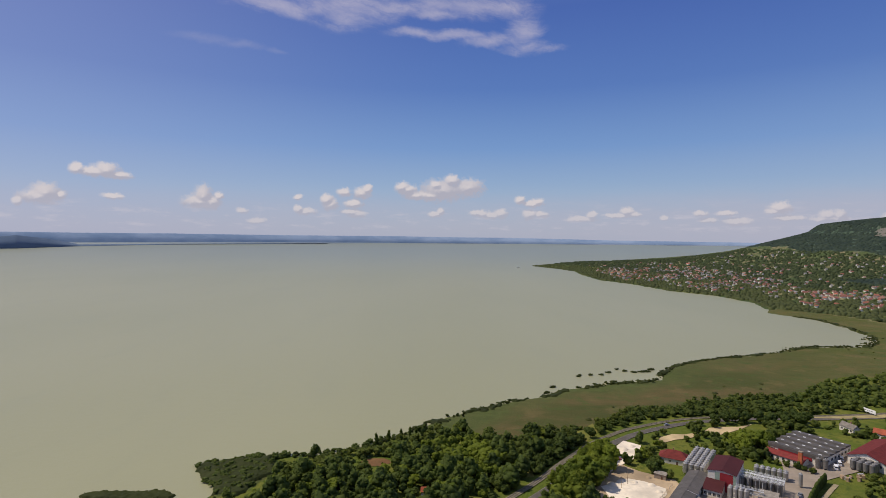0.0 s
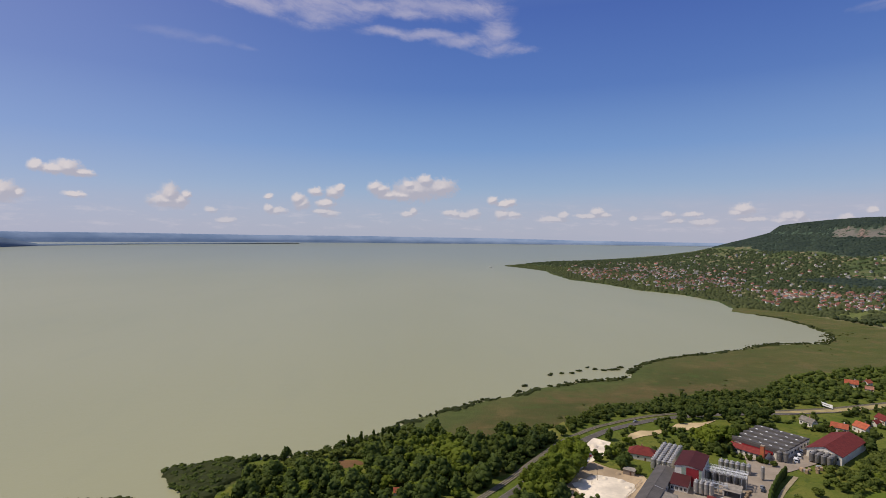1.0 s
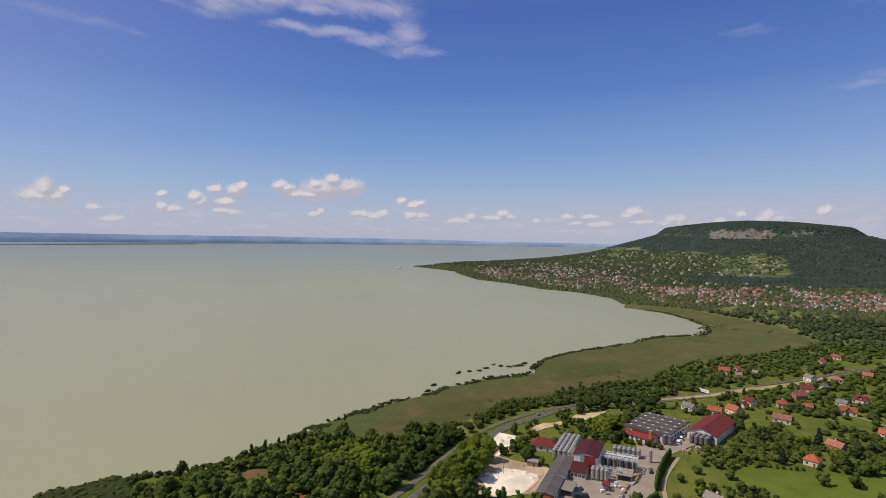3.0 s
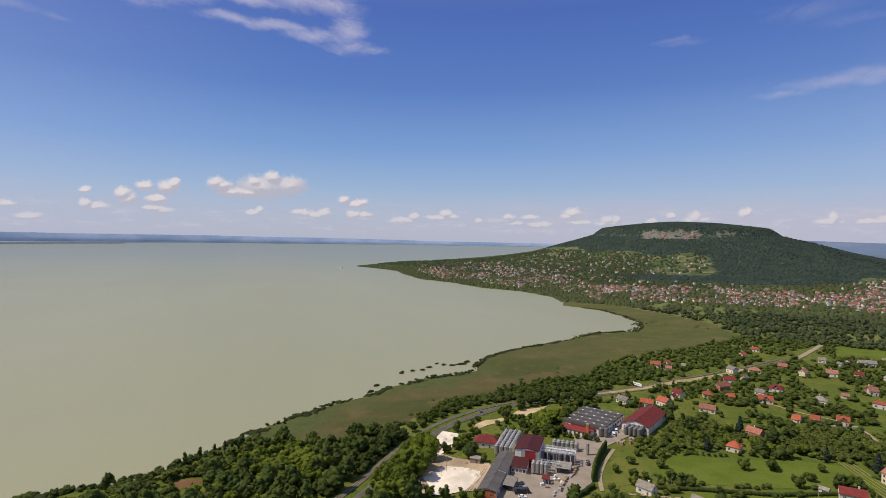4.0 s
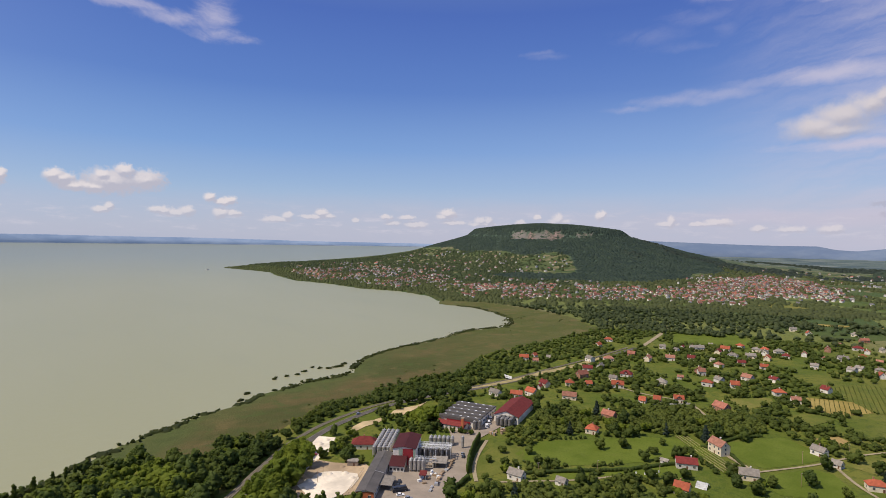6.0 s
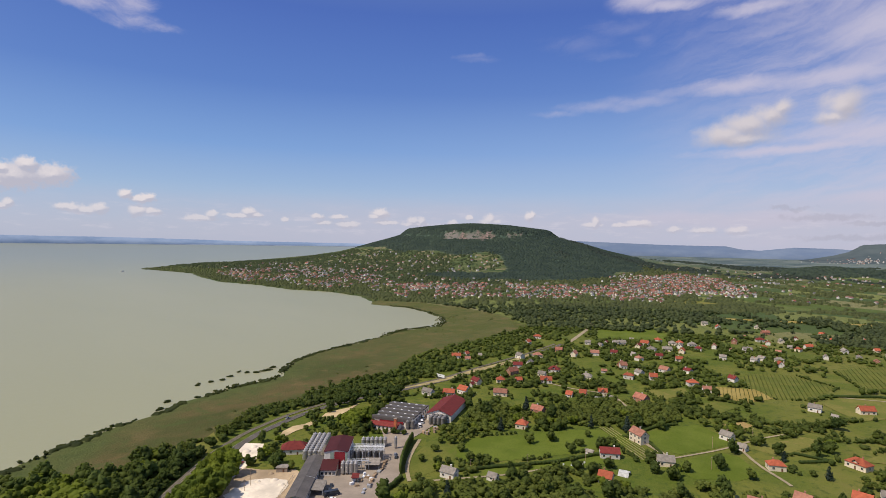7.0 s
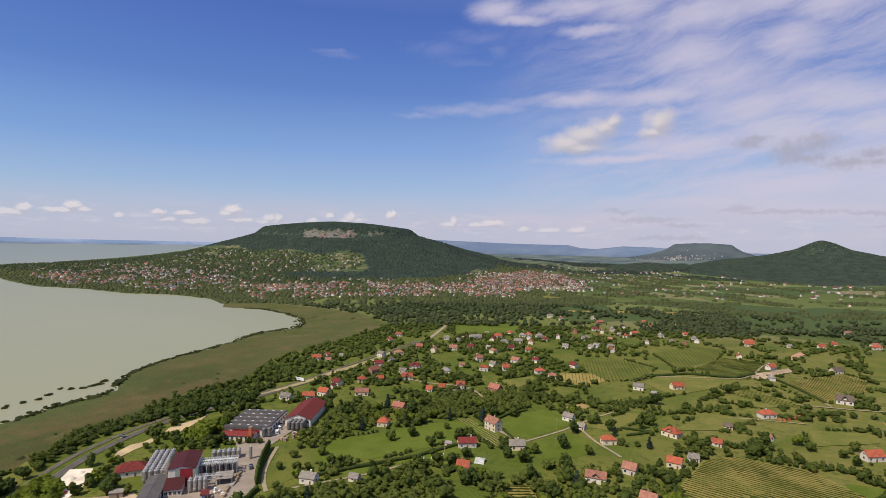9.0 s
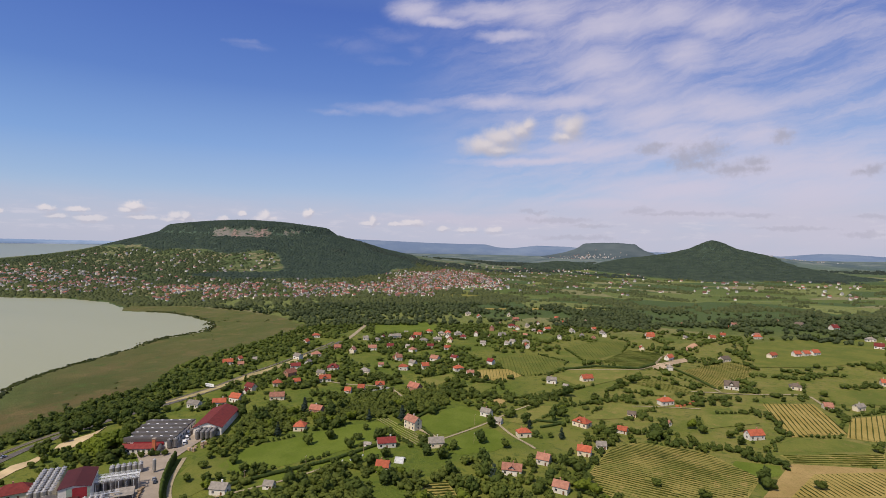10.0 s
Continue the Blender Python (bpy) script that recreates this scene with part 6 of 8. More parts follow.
# red hipped house and hut by the sand lot
house(145, 333, -29, 18, 11, 1, "hip", "red", "white house with a dark red hipped roof by the winery")
hut = thing("hut", "small grey concrete hut with a flat roof", "hut", at=wpose(127, 309, 0, -36))
bm = bmesh.new()
box(bm, -3.2, 3.2, -2.4, 2.4, -0.6, 2.7)
part("wall", bm, M_CONCRETE, hut)
bm = bmesh.new()
box(bm, -3.5, 3.5, -2.7, 2.7, 2.7, 2.95)
part("roof", bm, M_ROOF["grey"], hut)
bm = bmesh.new()
box(bm, 0.5, 1.5, -2.46, -2.38, -0.2, 1.9)
part("door", bm, M_DOOR, hut)


# vehicles
def vehicle(x, y, turn, kind, paint, label, group="parked cars"):
    l, w, h = {"car": (4.3, 1.75, 1.45), "van": (5.4, 2.0, 2.3), "bus": (8.6, 2.5, 3.0)}[kind]
    ob = thing(kind, label, kind, group, at=wpose(x, y, 0.0, turn))
    bm = bmesh.new()
    if kind == "car":
        low, top = [(-l / 2, 0.3), (l / 2, 0.3), (l / 2, 0.75), (l * 0.22, 0.9), (-l * 0.42, 0.95), (-l / 2, 0.8)], [(l * 0.2, 0.9), (l * 0.05, h), (-l * 0.3, h), (-l * 0.42, 0.94)]
    else:
        low, top = [(-l / 2, 0.35), (l / 2, 0.35), (l / 2, h * 0.5), (l / 2 - 0.5, h * 0.62), (-l / 2, h * 0.62)], [(l / 2 - 0.5, h * 0.6), (l / 2 - 0.9, h), (-l / 2 + 0.1, h), (-l / 2, h * 0.6)]

    def prism(pts, half):
        bm = bmesh.new()
        a = [bm.verts.new((q, -half, z)) for q, z in pts]
        b = [bm.verts.new((q, half, z)) for q, z in pts]
        bm.faces.new(a), bm.faces.new(b[::-1])
        for i in range(len(pts)):
            bm.faces.new((a[i], b[i], b[(i + 1) % len(pts)], a[(i + 1) % len(pts)]))
        bmesh.ops.recalc_face_normals(bm, faces=bm.faces[:])
        bmesh.ops.bevel(bm, geom=bm.edges[:], offset=0.06, segments=1, affect="EDGES")
        return bm
    part("body", prism(low, w / 2), M_CAR[paint], ob)
    cab = part("cabin", prism(top, w / 2 - 0.12), M_GLASS, ob, "dark glazed cabin")
    roof_z = h + 0.01
    bm = bmesh.new()
    xs = [q for q, z in top if z > h - 0.1]
    box(bm, min(xs), max(xs), -w / 2 + 0.14, w / 2 - 0.14, roof_z - 0.03, roof_z + 0.05)
    part("roof", bm, M_CAR[paint], cab)
    r = 0.33 if kind != "bus" else 0.48
    for sx in (-0.3, 0.31):
        for sy in (-1, 1):
            bm = bmesh.new()
            bmesh.ops.create_cone(bm, cap_ends=True, segments=12, radius1=r, radius2=r, depth=0.24, matrix=pose(sx * l, sy * (w / 2 - 0.1), r, 90))
            wh = part("wheel", bm, M_RUBBER, ob)
            bm = bmesh.new()
            bmesh.ops.create_cone(bm, cap_ends=True, segments=10, radius1=r * 0.6, radius2=r * 0.6, depth=0.27, matrix=pose(sx * l, sy * (w / 2 - 0.1), r, 90))
            part("rim", bm, M_GALV, wh)


bm = None
vehicle(135, 261.5, -12, "bus", "dark", "dark coach parked on the concrete yard")
vehicle(133, 257.0, -20, "car", "white", "white car parked on the concrete yard")
vehicle(135, 251.5, -35, "car", "silver", "silver car parked on the concrete yard")
vehicle(137, 268, 60, "car", "dark", "dark car parked by the open shed")
vehicle(140, 272, 60, "car", "dark", "dark car parked by the open shed")
for x, y, t, k, p in ((237, 321, 60, "van", "white"), (240, 324, 60, "car", "white"), (243.5, 327, 62, "van", "white"), (247, 331, 60, "car", "silver"), (250, 334, 58, "van", "white"), (224, 331, -30, "car", "white"), (221, 333, -30, "car", "silver"),
                      (218, 335.5, -30, "car", "dark"), (215, 338, -30, "car", "white"), (227, 329, -30, "car", "red"), (253, 322, 30, "van", "white"), (193, 287, 48, "car", "silver"), (191, 283, 48, "car", "dark"), (107, 332, 20, "van", "white"), (111, 335, 30, "car", "red"), (104, 327, 20, "car", "dark")):
    vehicle(x, y, t, k, p, {"white": "white", "silver": "silver", "dark": "dark", "red": "red"}[p] + (" van" if k == "van" else " car") + " parked at the winery yard")
vehicle(168, 399.5, 24, "car", "silver", "silver car on the coast road", "cars on the road")
vehicle(72, 312, 50, "car", "dark", "dark car on the coast road", "cars on the road")


# clipped dark hedge along the drive
def hedge(line, width, tall, label):
    rng = np.random.default_rng(int(abs(line[0][0])))
    q = np.array(line, float)
    s = np.concatenate([[0], np.cumsum(np.hypot(*np.diff(q, axis=0).T))])
    t = np.arange(0, s[-1], width * 0.5)
    V, T, tint, base = [], [], [], 0
    for k in t:
        x, y = np.interp(k, s, q[:, 0]), np.interp(k, s, q[:, 1])
        v = ICO2_[0] * np.array([width * 0.55, width * 0.55, tall * 0.55]) * (0.8 + 0.35 * rng.random((len(ICO2_[0]), 1)))
        V.append(v + np.array([x + rng.normal(0, 0.15), y + rng.normal(0, 0.15), ground_z(x, y) + tall * 0.45]))
        T.append(ICO2_[1] + base), tint.append(np.full(len(v), rng.uniform(0, 0.4)))
        base += len(v)
    tagged(new("hedge", fast_mesh("hedge", np.concatenate(V), np.concatenate(T), M_LEAF_DARK, np.concatenate(tint), True)), label, "hedge", kind="")
    NO_LINES.append((line, width * 0.5))


_b = bmesh.new()
bmesh.ops.create_icosphere(_b, subdivisions=2, radius=1.0)
_b.verts.ensure_lookup_table()
ICO2_ = (np.array([q.co[:] for q in _b.verts]), np.array([[q.index for q in p.verts] for p in _b.faces]))
_b.free()
hedge([(217, 302), (205, 291), (191, 276), (180, 262)], 1.9, 6.0, "tall clipped dark green hedge along the winery drive")
hedge([(176, 256), (166, 250), (154, 246)], 2.6, 3.0, "clipped dark green hedge at the yard gate")
hedge([(205, 245), (228, 234), (262, 216), (300, 205)], 2.2, 2.2, "loose green hedge between gardens")
hedge([(330, 182), (345, 203), (338, 215)], 1.8, 1.8, "low green hedge beside a white house")
hedge([(392, 205), (372, 212), (350, 212)], 2.2, 2.0, "green hedge above the meadow")
hedge([(383, 120), (400, 108), (396, 128)], 2.0, 1.8, "clipped green hedge of a garden")
hedge([(565, 160), (600, 128), (611, 85), (640, 72)], 3.0, 2.6, "long green field hedge beside a track")
hedge([(640, 60), (600, 32), (560, 10)], 2.4, 2.2, "green hedge between vineyards")

# ---- trees ----
def ico(level):
    bm = bmesh.new()
    bmesh.ops.create_icosphere(bm, subdivisions=level, radius=1.0)
    bm.verts.ensure_lookup_table()
    v = np.array([q.co[:] for q in bm.verts])
    f = np.array([[q.index for q in p.verts] for p in bm.faces])
    bm.free()
    return v, f


ICO1 = ico(1)


def crown(seed, lobes, leaves_n, leaf, shape="round", core=ICO1, knobs=0, heart=0.0):
    """Arrays of a crown about 1 high and 1 wide that starts at z 0: uneven lobes, and small leaf sprays that stand off them."""
    rng = np.random.default_rng(seed)
    V, T, tint, base = [], [], [], 0
    cs, rs = [], []
    for i in range(lobes):
        if shape == "round":
            a, q = rng.uniform(0, 6.28), 0.29 * math.sqrt(rng.random())
            c = np.array([q * math.cos(a), q * math.sin(a), rng.uniform(0.2, 0.76)])
            r = rng.uniform(0.16, 0.25) * (1.1 - 0.5 * abs(c[2] - 0.45))
        elif shape == "tall":
            c = np.array([rng.normal(0, 0.05), rng.normal(0, 0.05), (i + 0.6) / (lobes + 0.4)])
            r = 0.2 * (1.0 - 0.55 * abs(c[2] - 0.4))
        else:
            k = (i + 0.5) / lobes
            c = np.array([rng.normal(0, 0.02), rng.normal(0, 0.02), 0.08 + 0.85 * k])
            r = 0.34 * (1 - k) + 0.05
        cs.append(c), rs.append(r)
    if heart:
        cs.append(np.array([0.0, 0.0, 0.44])), rs.append(heart)
        lobes += 1
    if shape != "cone":
        # smaller knobs all over the main lobes
        for i in range(knobs):
            k = int(rng.integers(lobes))
            d = rng.normal(size=3) + np.array([0, 0, 0.35])
            d /= np.linalg.norm(d)
            cs.append(cs[k] + d * rs[k] * rng.uniform(0.75, 1.0)), rs.append(rs[k] * rng.uniform(0.34, 0.55))
    for i, (c, r) in enumerate(zip(cs, rs)):
        v = core[0] * r * (0.7 + 0.4 * rng.random((len(core[0]), 1)))
        if shape == "cone":
            v[:, 2] *= 0.5
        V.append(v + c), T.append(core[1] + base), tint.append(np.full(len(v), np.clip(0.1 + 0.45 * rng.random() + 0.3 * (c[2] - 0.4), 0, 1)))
        base += len(v)
    lobes = len(cs)
    if leaves_n:
        k = rng.integers(0, lobes, leaves_n)
        d = rng.normal(size=(leaves_n, 3))
        d[:, 2] += 0.25
        d /= np.linalg.norm(d, axis=1)[:, None]
        r = np.array(rs)[k][:, None]
        q = np.array(cs)[k] + d * r * rng.uniform(0.78, 1.12, (leaves_n, 1)) * np.array([1, 1, 0.5 if shape == "cone" else 1])
        u = np.cross(d, rng.normal(size=(leaves_n, 3)))
        u /= np.linalg.norm(u, axis=1)[:, None]
        w = np.cross(d, u) + 0.5 * d * rng.normal(size=(leaves_n, 1))
        s = leaf * rng.uniform(0.6, 1.4, (leaves_n, 1))
        quad = np.stack([q - u * s - w * s * 0.6, q + u * s * 0.8 - w * s, q + u * s + w * s * 0.7, q - u * s * 0.7 + w * s], 1)
        V.append(quad.reshape(-1, 3))
        b = base + 4 * np.arange(leaves_n)[:, None]
        T.append(np.concatenate([b + [0, 1, 2], b + [0, 2, 3]]))
        # tint rises with height, so upper sprays take the lighter leaf colour
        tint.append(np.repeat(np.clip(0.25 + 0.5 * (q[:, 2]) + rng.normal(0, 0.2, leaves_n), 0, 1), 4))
    return np.concatenate(V), np.concatenate(T), np.concatenate(tint)


def trunk(bm, h, r):
    """A tapered trunk with three limbs."""
    def limb(p0, p1, r0, r1):
        d = (Vector(p1) - Vector(p0))
        q = d.to_track_quat("Z", "Y").to_matrix()
        ring = []
        for p, rr in ((Vector(p0), r0), (Vector(p1), r1)):
            ring.append([bm.verts.new(p + q @ Vector((rr * math.cos(k * 1.0472), rr * math.sin(k * 1.0472), 0))) for k in range(6)])
        for k in range(6):
            bm.faces.new((ring[0][k], ring[0][(k + 1) % 6], ring[1][(k + 1) % 6], ring[1][k]))
    limb((0, 0, -0.4), (0, 0, h * 0.45), r, r * 0.7)
    limb((0, 0, h * 0.45), (0.05 * h, 0, h * 0.8), r * 0.7, r * 0.2)
    limb((0, 0, h * 0.4), (-0.16 * h, 0.1 * h, h * 0.66), r * 0.45, r * 0.15)
    limb((0, 0, h * 0.36), (0.1 * h, -0.16 * h, h * 0.62), r * 0.45, r * 0.15)


# kinds: height, width, crown foot, lobes, leaf sprays, spray size, shape, leaves, label
KINDS = [
    (8.6, 9.0, 0.04, 12, 640, 0.041, "round", M_LEAF, "broad green leafy tree with a rounded crown"),
    (10.4, 10.4, 0.05, 13, 760, 0.038, "round", M_LEAF_DARK, "tall dark green leafy tree"),
    (5.8, 7.4, 0.02, 9, 460, 0.052, "round", M_LEAF, "low spreading green fruit tree"),
    (8.2, 8.6, 0.03, 11, 460, 0.051, "round", M_LEAF_LIGHT, "light green leafy tree in full summer leaf"),
    (3.4, 5.2, 0.0, 8, 320, 0.06, "round", M_LEAF, "low dense green bush"),
    (11.0, 8.0, 0.05, 9, 420, 0.038, "tall", M_LEAF, "slender upright green tree"),
    (10.0, 6.5, 0.04, 8, 460, 0.048, "cone", M_NEEDLE, "blue-grey spruce with tiered branches"),
]
PROTO, ARR = [], []
for i, (h, w, foot, nl, nn, leaf, shape, mat, label) in enumerate(KINDS):
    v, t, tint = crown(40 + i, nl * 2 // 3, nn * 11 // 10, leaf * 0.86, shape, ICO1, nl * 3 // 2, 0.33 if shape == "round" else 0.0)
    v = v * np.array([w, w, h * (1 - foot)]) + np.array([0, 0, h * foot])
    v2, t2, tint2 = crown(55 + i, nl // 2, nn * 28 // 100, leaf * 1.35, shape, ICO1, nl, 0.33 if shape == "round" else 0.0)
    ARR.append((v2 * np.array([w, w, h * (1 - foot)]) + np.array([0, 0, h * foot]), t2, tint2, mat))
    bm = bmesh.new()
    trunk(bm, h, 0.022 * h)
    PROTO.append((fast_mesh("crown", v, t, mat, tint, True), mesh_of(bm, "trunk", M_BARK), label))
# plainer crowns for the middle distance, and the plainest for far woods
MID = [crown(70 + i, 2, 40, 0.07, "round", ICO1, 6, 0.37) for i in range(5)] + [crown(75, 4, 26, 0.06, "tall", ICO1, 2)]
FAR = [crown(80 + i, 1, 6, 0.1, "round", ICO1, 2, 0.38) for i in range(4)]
TINY = []
for i in range(6):
    # a small ragged dome: two rings and a tip
    q = np.random.default_rng(90 + i)
    k = np.arange(5) * 1.2566
    ring = np.stack([np.cos(k), np.sin(k), np.zeros(5)], 1)
    v = np.concatenate([ring * 0.5 * q.uniform(0.75, 1.25, (5, 1)), ring * 0.4 * q.uniform(0.7, 1.2, (5, 1)) + np.stack([np.zeros(5), np.zeros(5), q.uniform(0.5, 0.8, 5)], 1), [(q.normal(0, 0.08), q.normal(0, 0.08), q.uniform(0.9, 1.1))]])
    t = [(a, (a + 1) % 5, a + 5) for a in range(5)] + [((a + 1) % 5, (a + 1) % 5 + 5, a + 5) for a in range(5)] + [(a + 5, (a + 1) % 5 + 5, 10) for a in range(5)]
    TINY.append((v, np.array(t), np.full(11, 0.5)))


def scatter(name, label, category, material, kinds, pts, sizes, rng, lie=False):
    """Many trees joined into one object: points of the ground, and a height and width for each; where they lie along a slope their feet follow it."""
    V, T, tint, base = [], [], [], 0
    z = height(pts[:, 0], pts[:, 1])
    for i, (x, y) in enumerate(pts):
        v, t, k = kinds[int(rng.integers(len(kinds)))]
        a = rng.uniform(0, 6.28)
        c, s = math.cos(a), math.sin(a)
        h, w = sizes[i]
        if lie:
            z[i] = 0.0
        q = np.stack([(v[:, 0] * c - v[:, 1] * s) * w + x, (v[:, 0] * s + v[:, 1] * c) * w + y, v[:, 2] * h + z[i] - 0.05 * h], 1)
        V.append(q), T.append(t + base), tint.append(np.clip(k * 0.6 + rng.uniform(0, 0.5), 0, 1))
        base += len(v)
    V = np.concatenate(V)
    if lie:
        V[:, 2] += height(V[:, 0], V[:, 1])
    return tagged(new(name, fast_mesh(name, V, np.concatenate(T), material, np.concatenate(tint), True)), label, category, kind="stuff")


def clear_of(pts, pad=0.0):
    x, y = pts[:, 0], pts[:, 1]
    ok = np.ones(len(pts), bool)
    for p in NO_TREES:
        ok &= ~inside(p, x, y)
    for l, w in NO_LINES:
        ok &= line_gap(l, x, y) > w + 2.5 + pad
    for a, b, r in SPOTS:
        ok &= np.hypot(x - a, y - b) > r + 2.0 + pad
    return ok


def grid_points(rng, az0, az1, r0, r1, cell):
    """Jittered points on a square grid within a sector of the plan."""
    g = np.arange(-r1, r1, cell)
    x, y = np.meshgrid(g, g)
    x, y = x.ravel(), y.ravel()
    x, y = x + rng.uniform(-0.45, 0.45, len(x)) * cell, y + rng.uniform(-0.45, 0.45, len(x)) * cell
    r, az = np.hypot(x, y), np.degrees(np.arctan2(x, y))
    ok = (r > r0) & (r < r1) & (az > az0) & (az < az1)
    return np.stack([x[ok], y[ok]], 1)


# where trees stand thick
SHORE_WOOD = [(-104, 318), (-75, 334), (-45, 345), (-28, 372), (15, 396), (40, 364), (52, 367), (66, 388), (92, 390), (100, 368), (84, 345), (62, 318), (40, 294), (15, 268), (-20, 235), (-90, 240)]
ROAD_WOOD = [(57, 282), (62, 294), (76, 313), (100, 342), (110, 352), (113, 346), (105, 332), (93, 308), (82, 288), (72, 276)]
BELT = [(66, 388), (92, 390), (125, 403), (157, 439), (198, 443), (216, 459), (267, 478), (306, 470), (298, 434), (232, 426), (176, 420), (139, 400), (108, 372), (90, 352)]
BELT_EAST = [(306, 470), (349, 501), (385, 536), (428, 544), (532, 569), (600, 590), (560, 490), (450, 462), (380, 450), (300, 440)]
WINERY_WOOD = [(158, 366), (178, 374), (204, 383), (226, 388), (262, 392), (252, 384), (206, 350), (212, 330), (195, 330), (178, 347), (160, 346), (150, 345), (138, 346)]
NO_TREES.append([(144, 372), (240, 404), (238, 387), (222, 376), (196, 367), (172, 355), (152, 345)])
THICKET = [(245, 300), (262, 318), (300, 332), (325, 322), (322, 290), (296, 276), (262, 284)]
THICKET_TWO = [(318, 268), (330, 292), (380, 290), (420, 262), (430, 225), (400, 205), (360, 222), (340, 240)]
LOW_WOOD = [(195, 262), (235, 232), (262, 200), (268, 165), (300, 150), (312, 118), (330, 95), (300, 70), (262, 90), (230, 150), (190, 210), (170, 240)]
PLAIN_WOOD = [(700, 640), (760, 760), (900, 800), (1150, 640), (1250, 470), (1000, 480), (820, 590), (720, 530), (600, 500)]
FIELD_WOOD = [(796, 251), (967, 252), (1106, 221), (1182, 190), (1048, 128), (927, 113), (849, 160)]
RISE_WOOD = [(1089, -164), (1305, -264), (1005, -260), (960, -190)]
THICK = [SHORE_WOOD, ROAD_WOOD, BELT, BELT_EAST, THICKET, THICKET_TWO, LOW_WOOD, PLAIN_WOOD, FIELD_WOOD, RISE_WOOD, WINERY_WOOD]

trng = np.random.default_rng(5)


def tree_chance(pts):
    x, y = pts[:, 0], pts[:, 1]
    r = np.hypot(x, y)
    az = np.degrees(np.arctan2(x, y))
    k = wave(x, y, 26.0, 3) + 0.6 * wave(x, y, 10.0, 5) + np.where(r > 450, 0.14, 0.06)
    k = k + 0.44 * smooth(36, 40, az) * smooth(74, 64, az) * smooth(350, 440, r)
    p = np.where(r > 650, 0.03, 0.07) + 0.86 * smooth(0.12, 0.5, k)
    az = np.degrees(np.arctan2(x, y))
    p = np.where((az > 72) & (r > 420), p * 0.7, p)
    p = np.where((az > 80) & (r > 325) & (r < 480), p * 0.3, p)
    p = np.where((az > 64) & (r > 880), np.maximum(p, 0.07 + 0.8 * smooth(0.02, 0.32, wave(x, y, 40.0, 8) + 0.7 * wave(x, y, 16.0, 2))), p)
    for z in THICK:
        p = np.where(inside(z, x, y), 0.93, p)
    for z in (THICKET, THICKET_TWO, LOW_WOOD):
        p = np.where(inside(z, x, y), 0.3, p)
    p = np.where(inside(PLAIN_WOOD, x, y), 0.5 + 0.45 * smooth(-0.35, 0.15, wave(x, y, 38.0, 5) + 0.6 * wave(x, y, 15.0, 2)), p)
    p = np.where(inside(SHORE_WOOD, x, y), 0.5 + 0.5 * smooth(-0.35, 0.1, wave(x, y, 11.0, 9)), p)
    p = np.where(inside(SPIT, x, y), 0, p)
    p = np.where(inside(REED, x, y) & ~inside(SHORE_WOOD, x, y) & ~inside(BELT, x, y) & ~inside(BELT_EAST, x, y) & ~inside(PLAIN_WOOD, x, y), 0.0, p)
    gap = line_gap(SHORE, x, y) * np.where(inside(LAND, x, y), 1, -1)
    return np.where(gap < 5, 0, p)


pts = grid_points(trng, -45, 108, 205, 450, 6.5)
pts = pts[(trng.random(len(pts)) < tree_chance(pts))]
pts = pts[clear_of(pts)]
pts = pts[np.argsort(np.hypot(pts[:, 0], pts[:, 1]))]
thick = np.zeros(len(pts), bool)
for z in (SHORE_WOOD, BELT, BELT_EAST):
    thick |= inside(z, pts[:, 0], pts[:, 1])
light_zone = inside(ROAD_WOOD, pts[:, 0], pts[:, 1]) | inside([(188, 352), (200, 378), (226, 386), (214, 350)], pts[:, 0], pts[:, 1])


def lone_tree(x, y, k, s, turn=0.0):
    """A tree that stands by itself in a known place."""
    ob = thing("bush" if k == 4 else "tree", KINDS[k][8], "bush" if k == 4 else "tree", "trees by the lake", at=on(x, y, turn))
    ob.scale = (s, s, s)
    part("crown", PROTO[k][0], None, ob)
    part("trunk", PROTO[k][1], None, ob)


def plant(k, s, *spots):
    """Trees of one kind and size that stand in known places."""
    for i, (x, y) in enumerate(spots):
        lone_tree(x, y, k, s * (0.9 + 0.2 * ((i * 7) % 5) / 4), 67 * i)
        SPOTS.append((x, y, 2.0))


plant(3, 1.3, (64, 297), (70, 304), (75, 311), (80, 318), (85, 324), (90, 330), (95, 336), (100, 342), (105, 347))
plant(3, 1.7, (69, 291), (75, 299), (81, 307), (87, 315), (93, 323), (99, 331), (78, 290), (86, 299), (93, 309), (100, 320), (72, 284))
plant(1, 0.78, (52, 318), (60, 326), (68, 336), (77, 346), (86, 356), (95, 365), (104, 374))
plant(2, 0.85, (113, 382), (122, 390))
plant(1, 0.72, (48, 326), (56, 336), (64, 345), (73, 355), (82, 365), (92, 374))
plant(2, 0.8, (104, 386), (134, 397), (146, 405), (114, 392), (125, 397))
plant(5, 0.7, (-28, 371), (-22, 373), (-36, 364), (-18, 376), (-44, 359))
plant(0, 0.85, (-8, 380), (-3, 384), (-14, 378))
plant(1, 0.92, (124, 315), (129, 320))
plant(0, 0.8, (132, 308), (86, 275), (93, 270), (102, 266), (110, 262))
plant(3, 1.3, (206, 364), (200, 352), (212, 358), (196, 346), (214, 350))
plant(0, 0.8, (172, 349), (185, 342), (204, 337), (146, 352), (188, 349), (178, 341), (194, 341))
plant(1, 0.95, (205, 402), (214, 403), (223, 406), (232, 407), (241, 407), (250, 407), (259, 406), (268, 406), (277, 406), (245, 399), (256, 399), (267, 399))
plant(0, 0.75, (187, 388), (184, 392), (180, 381), (176, 369), (184, 373))
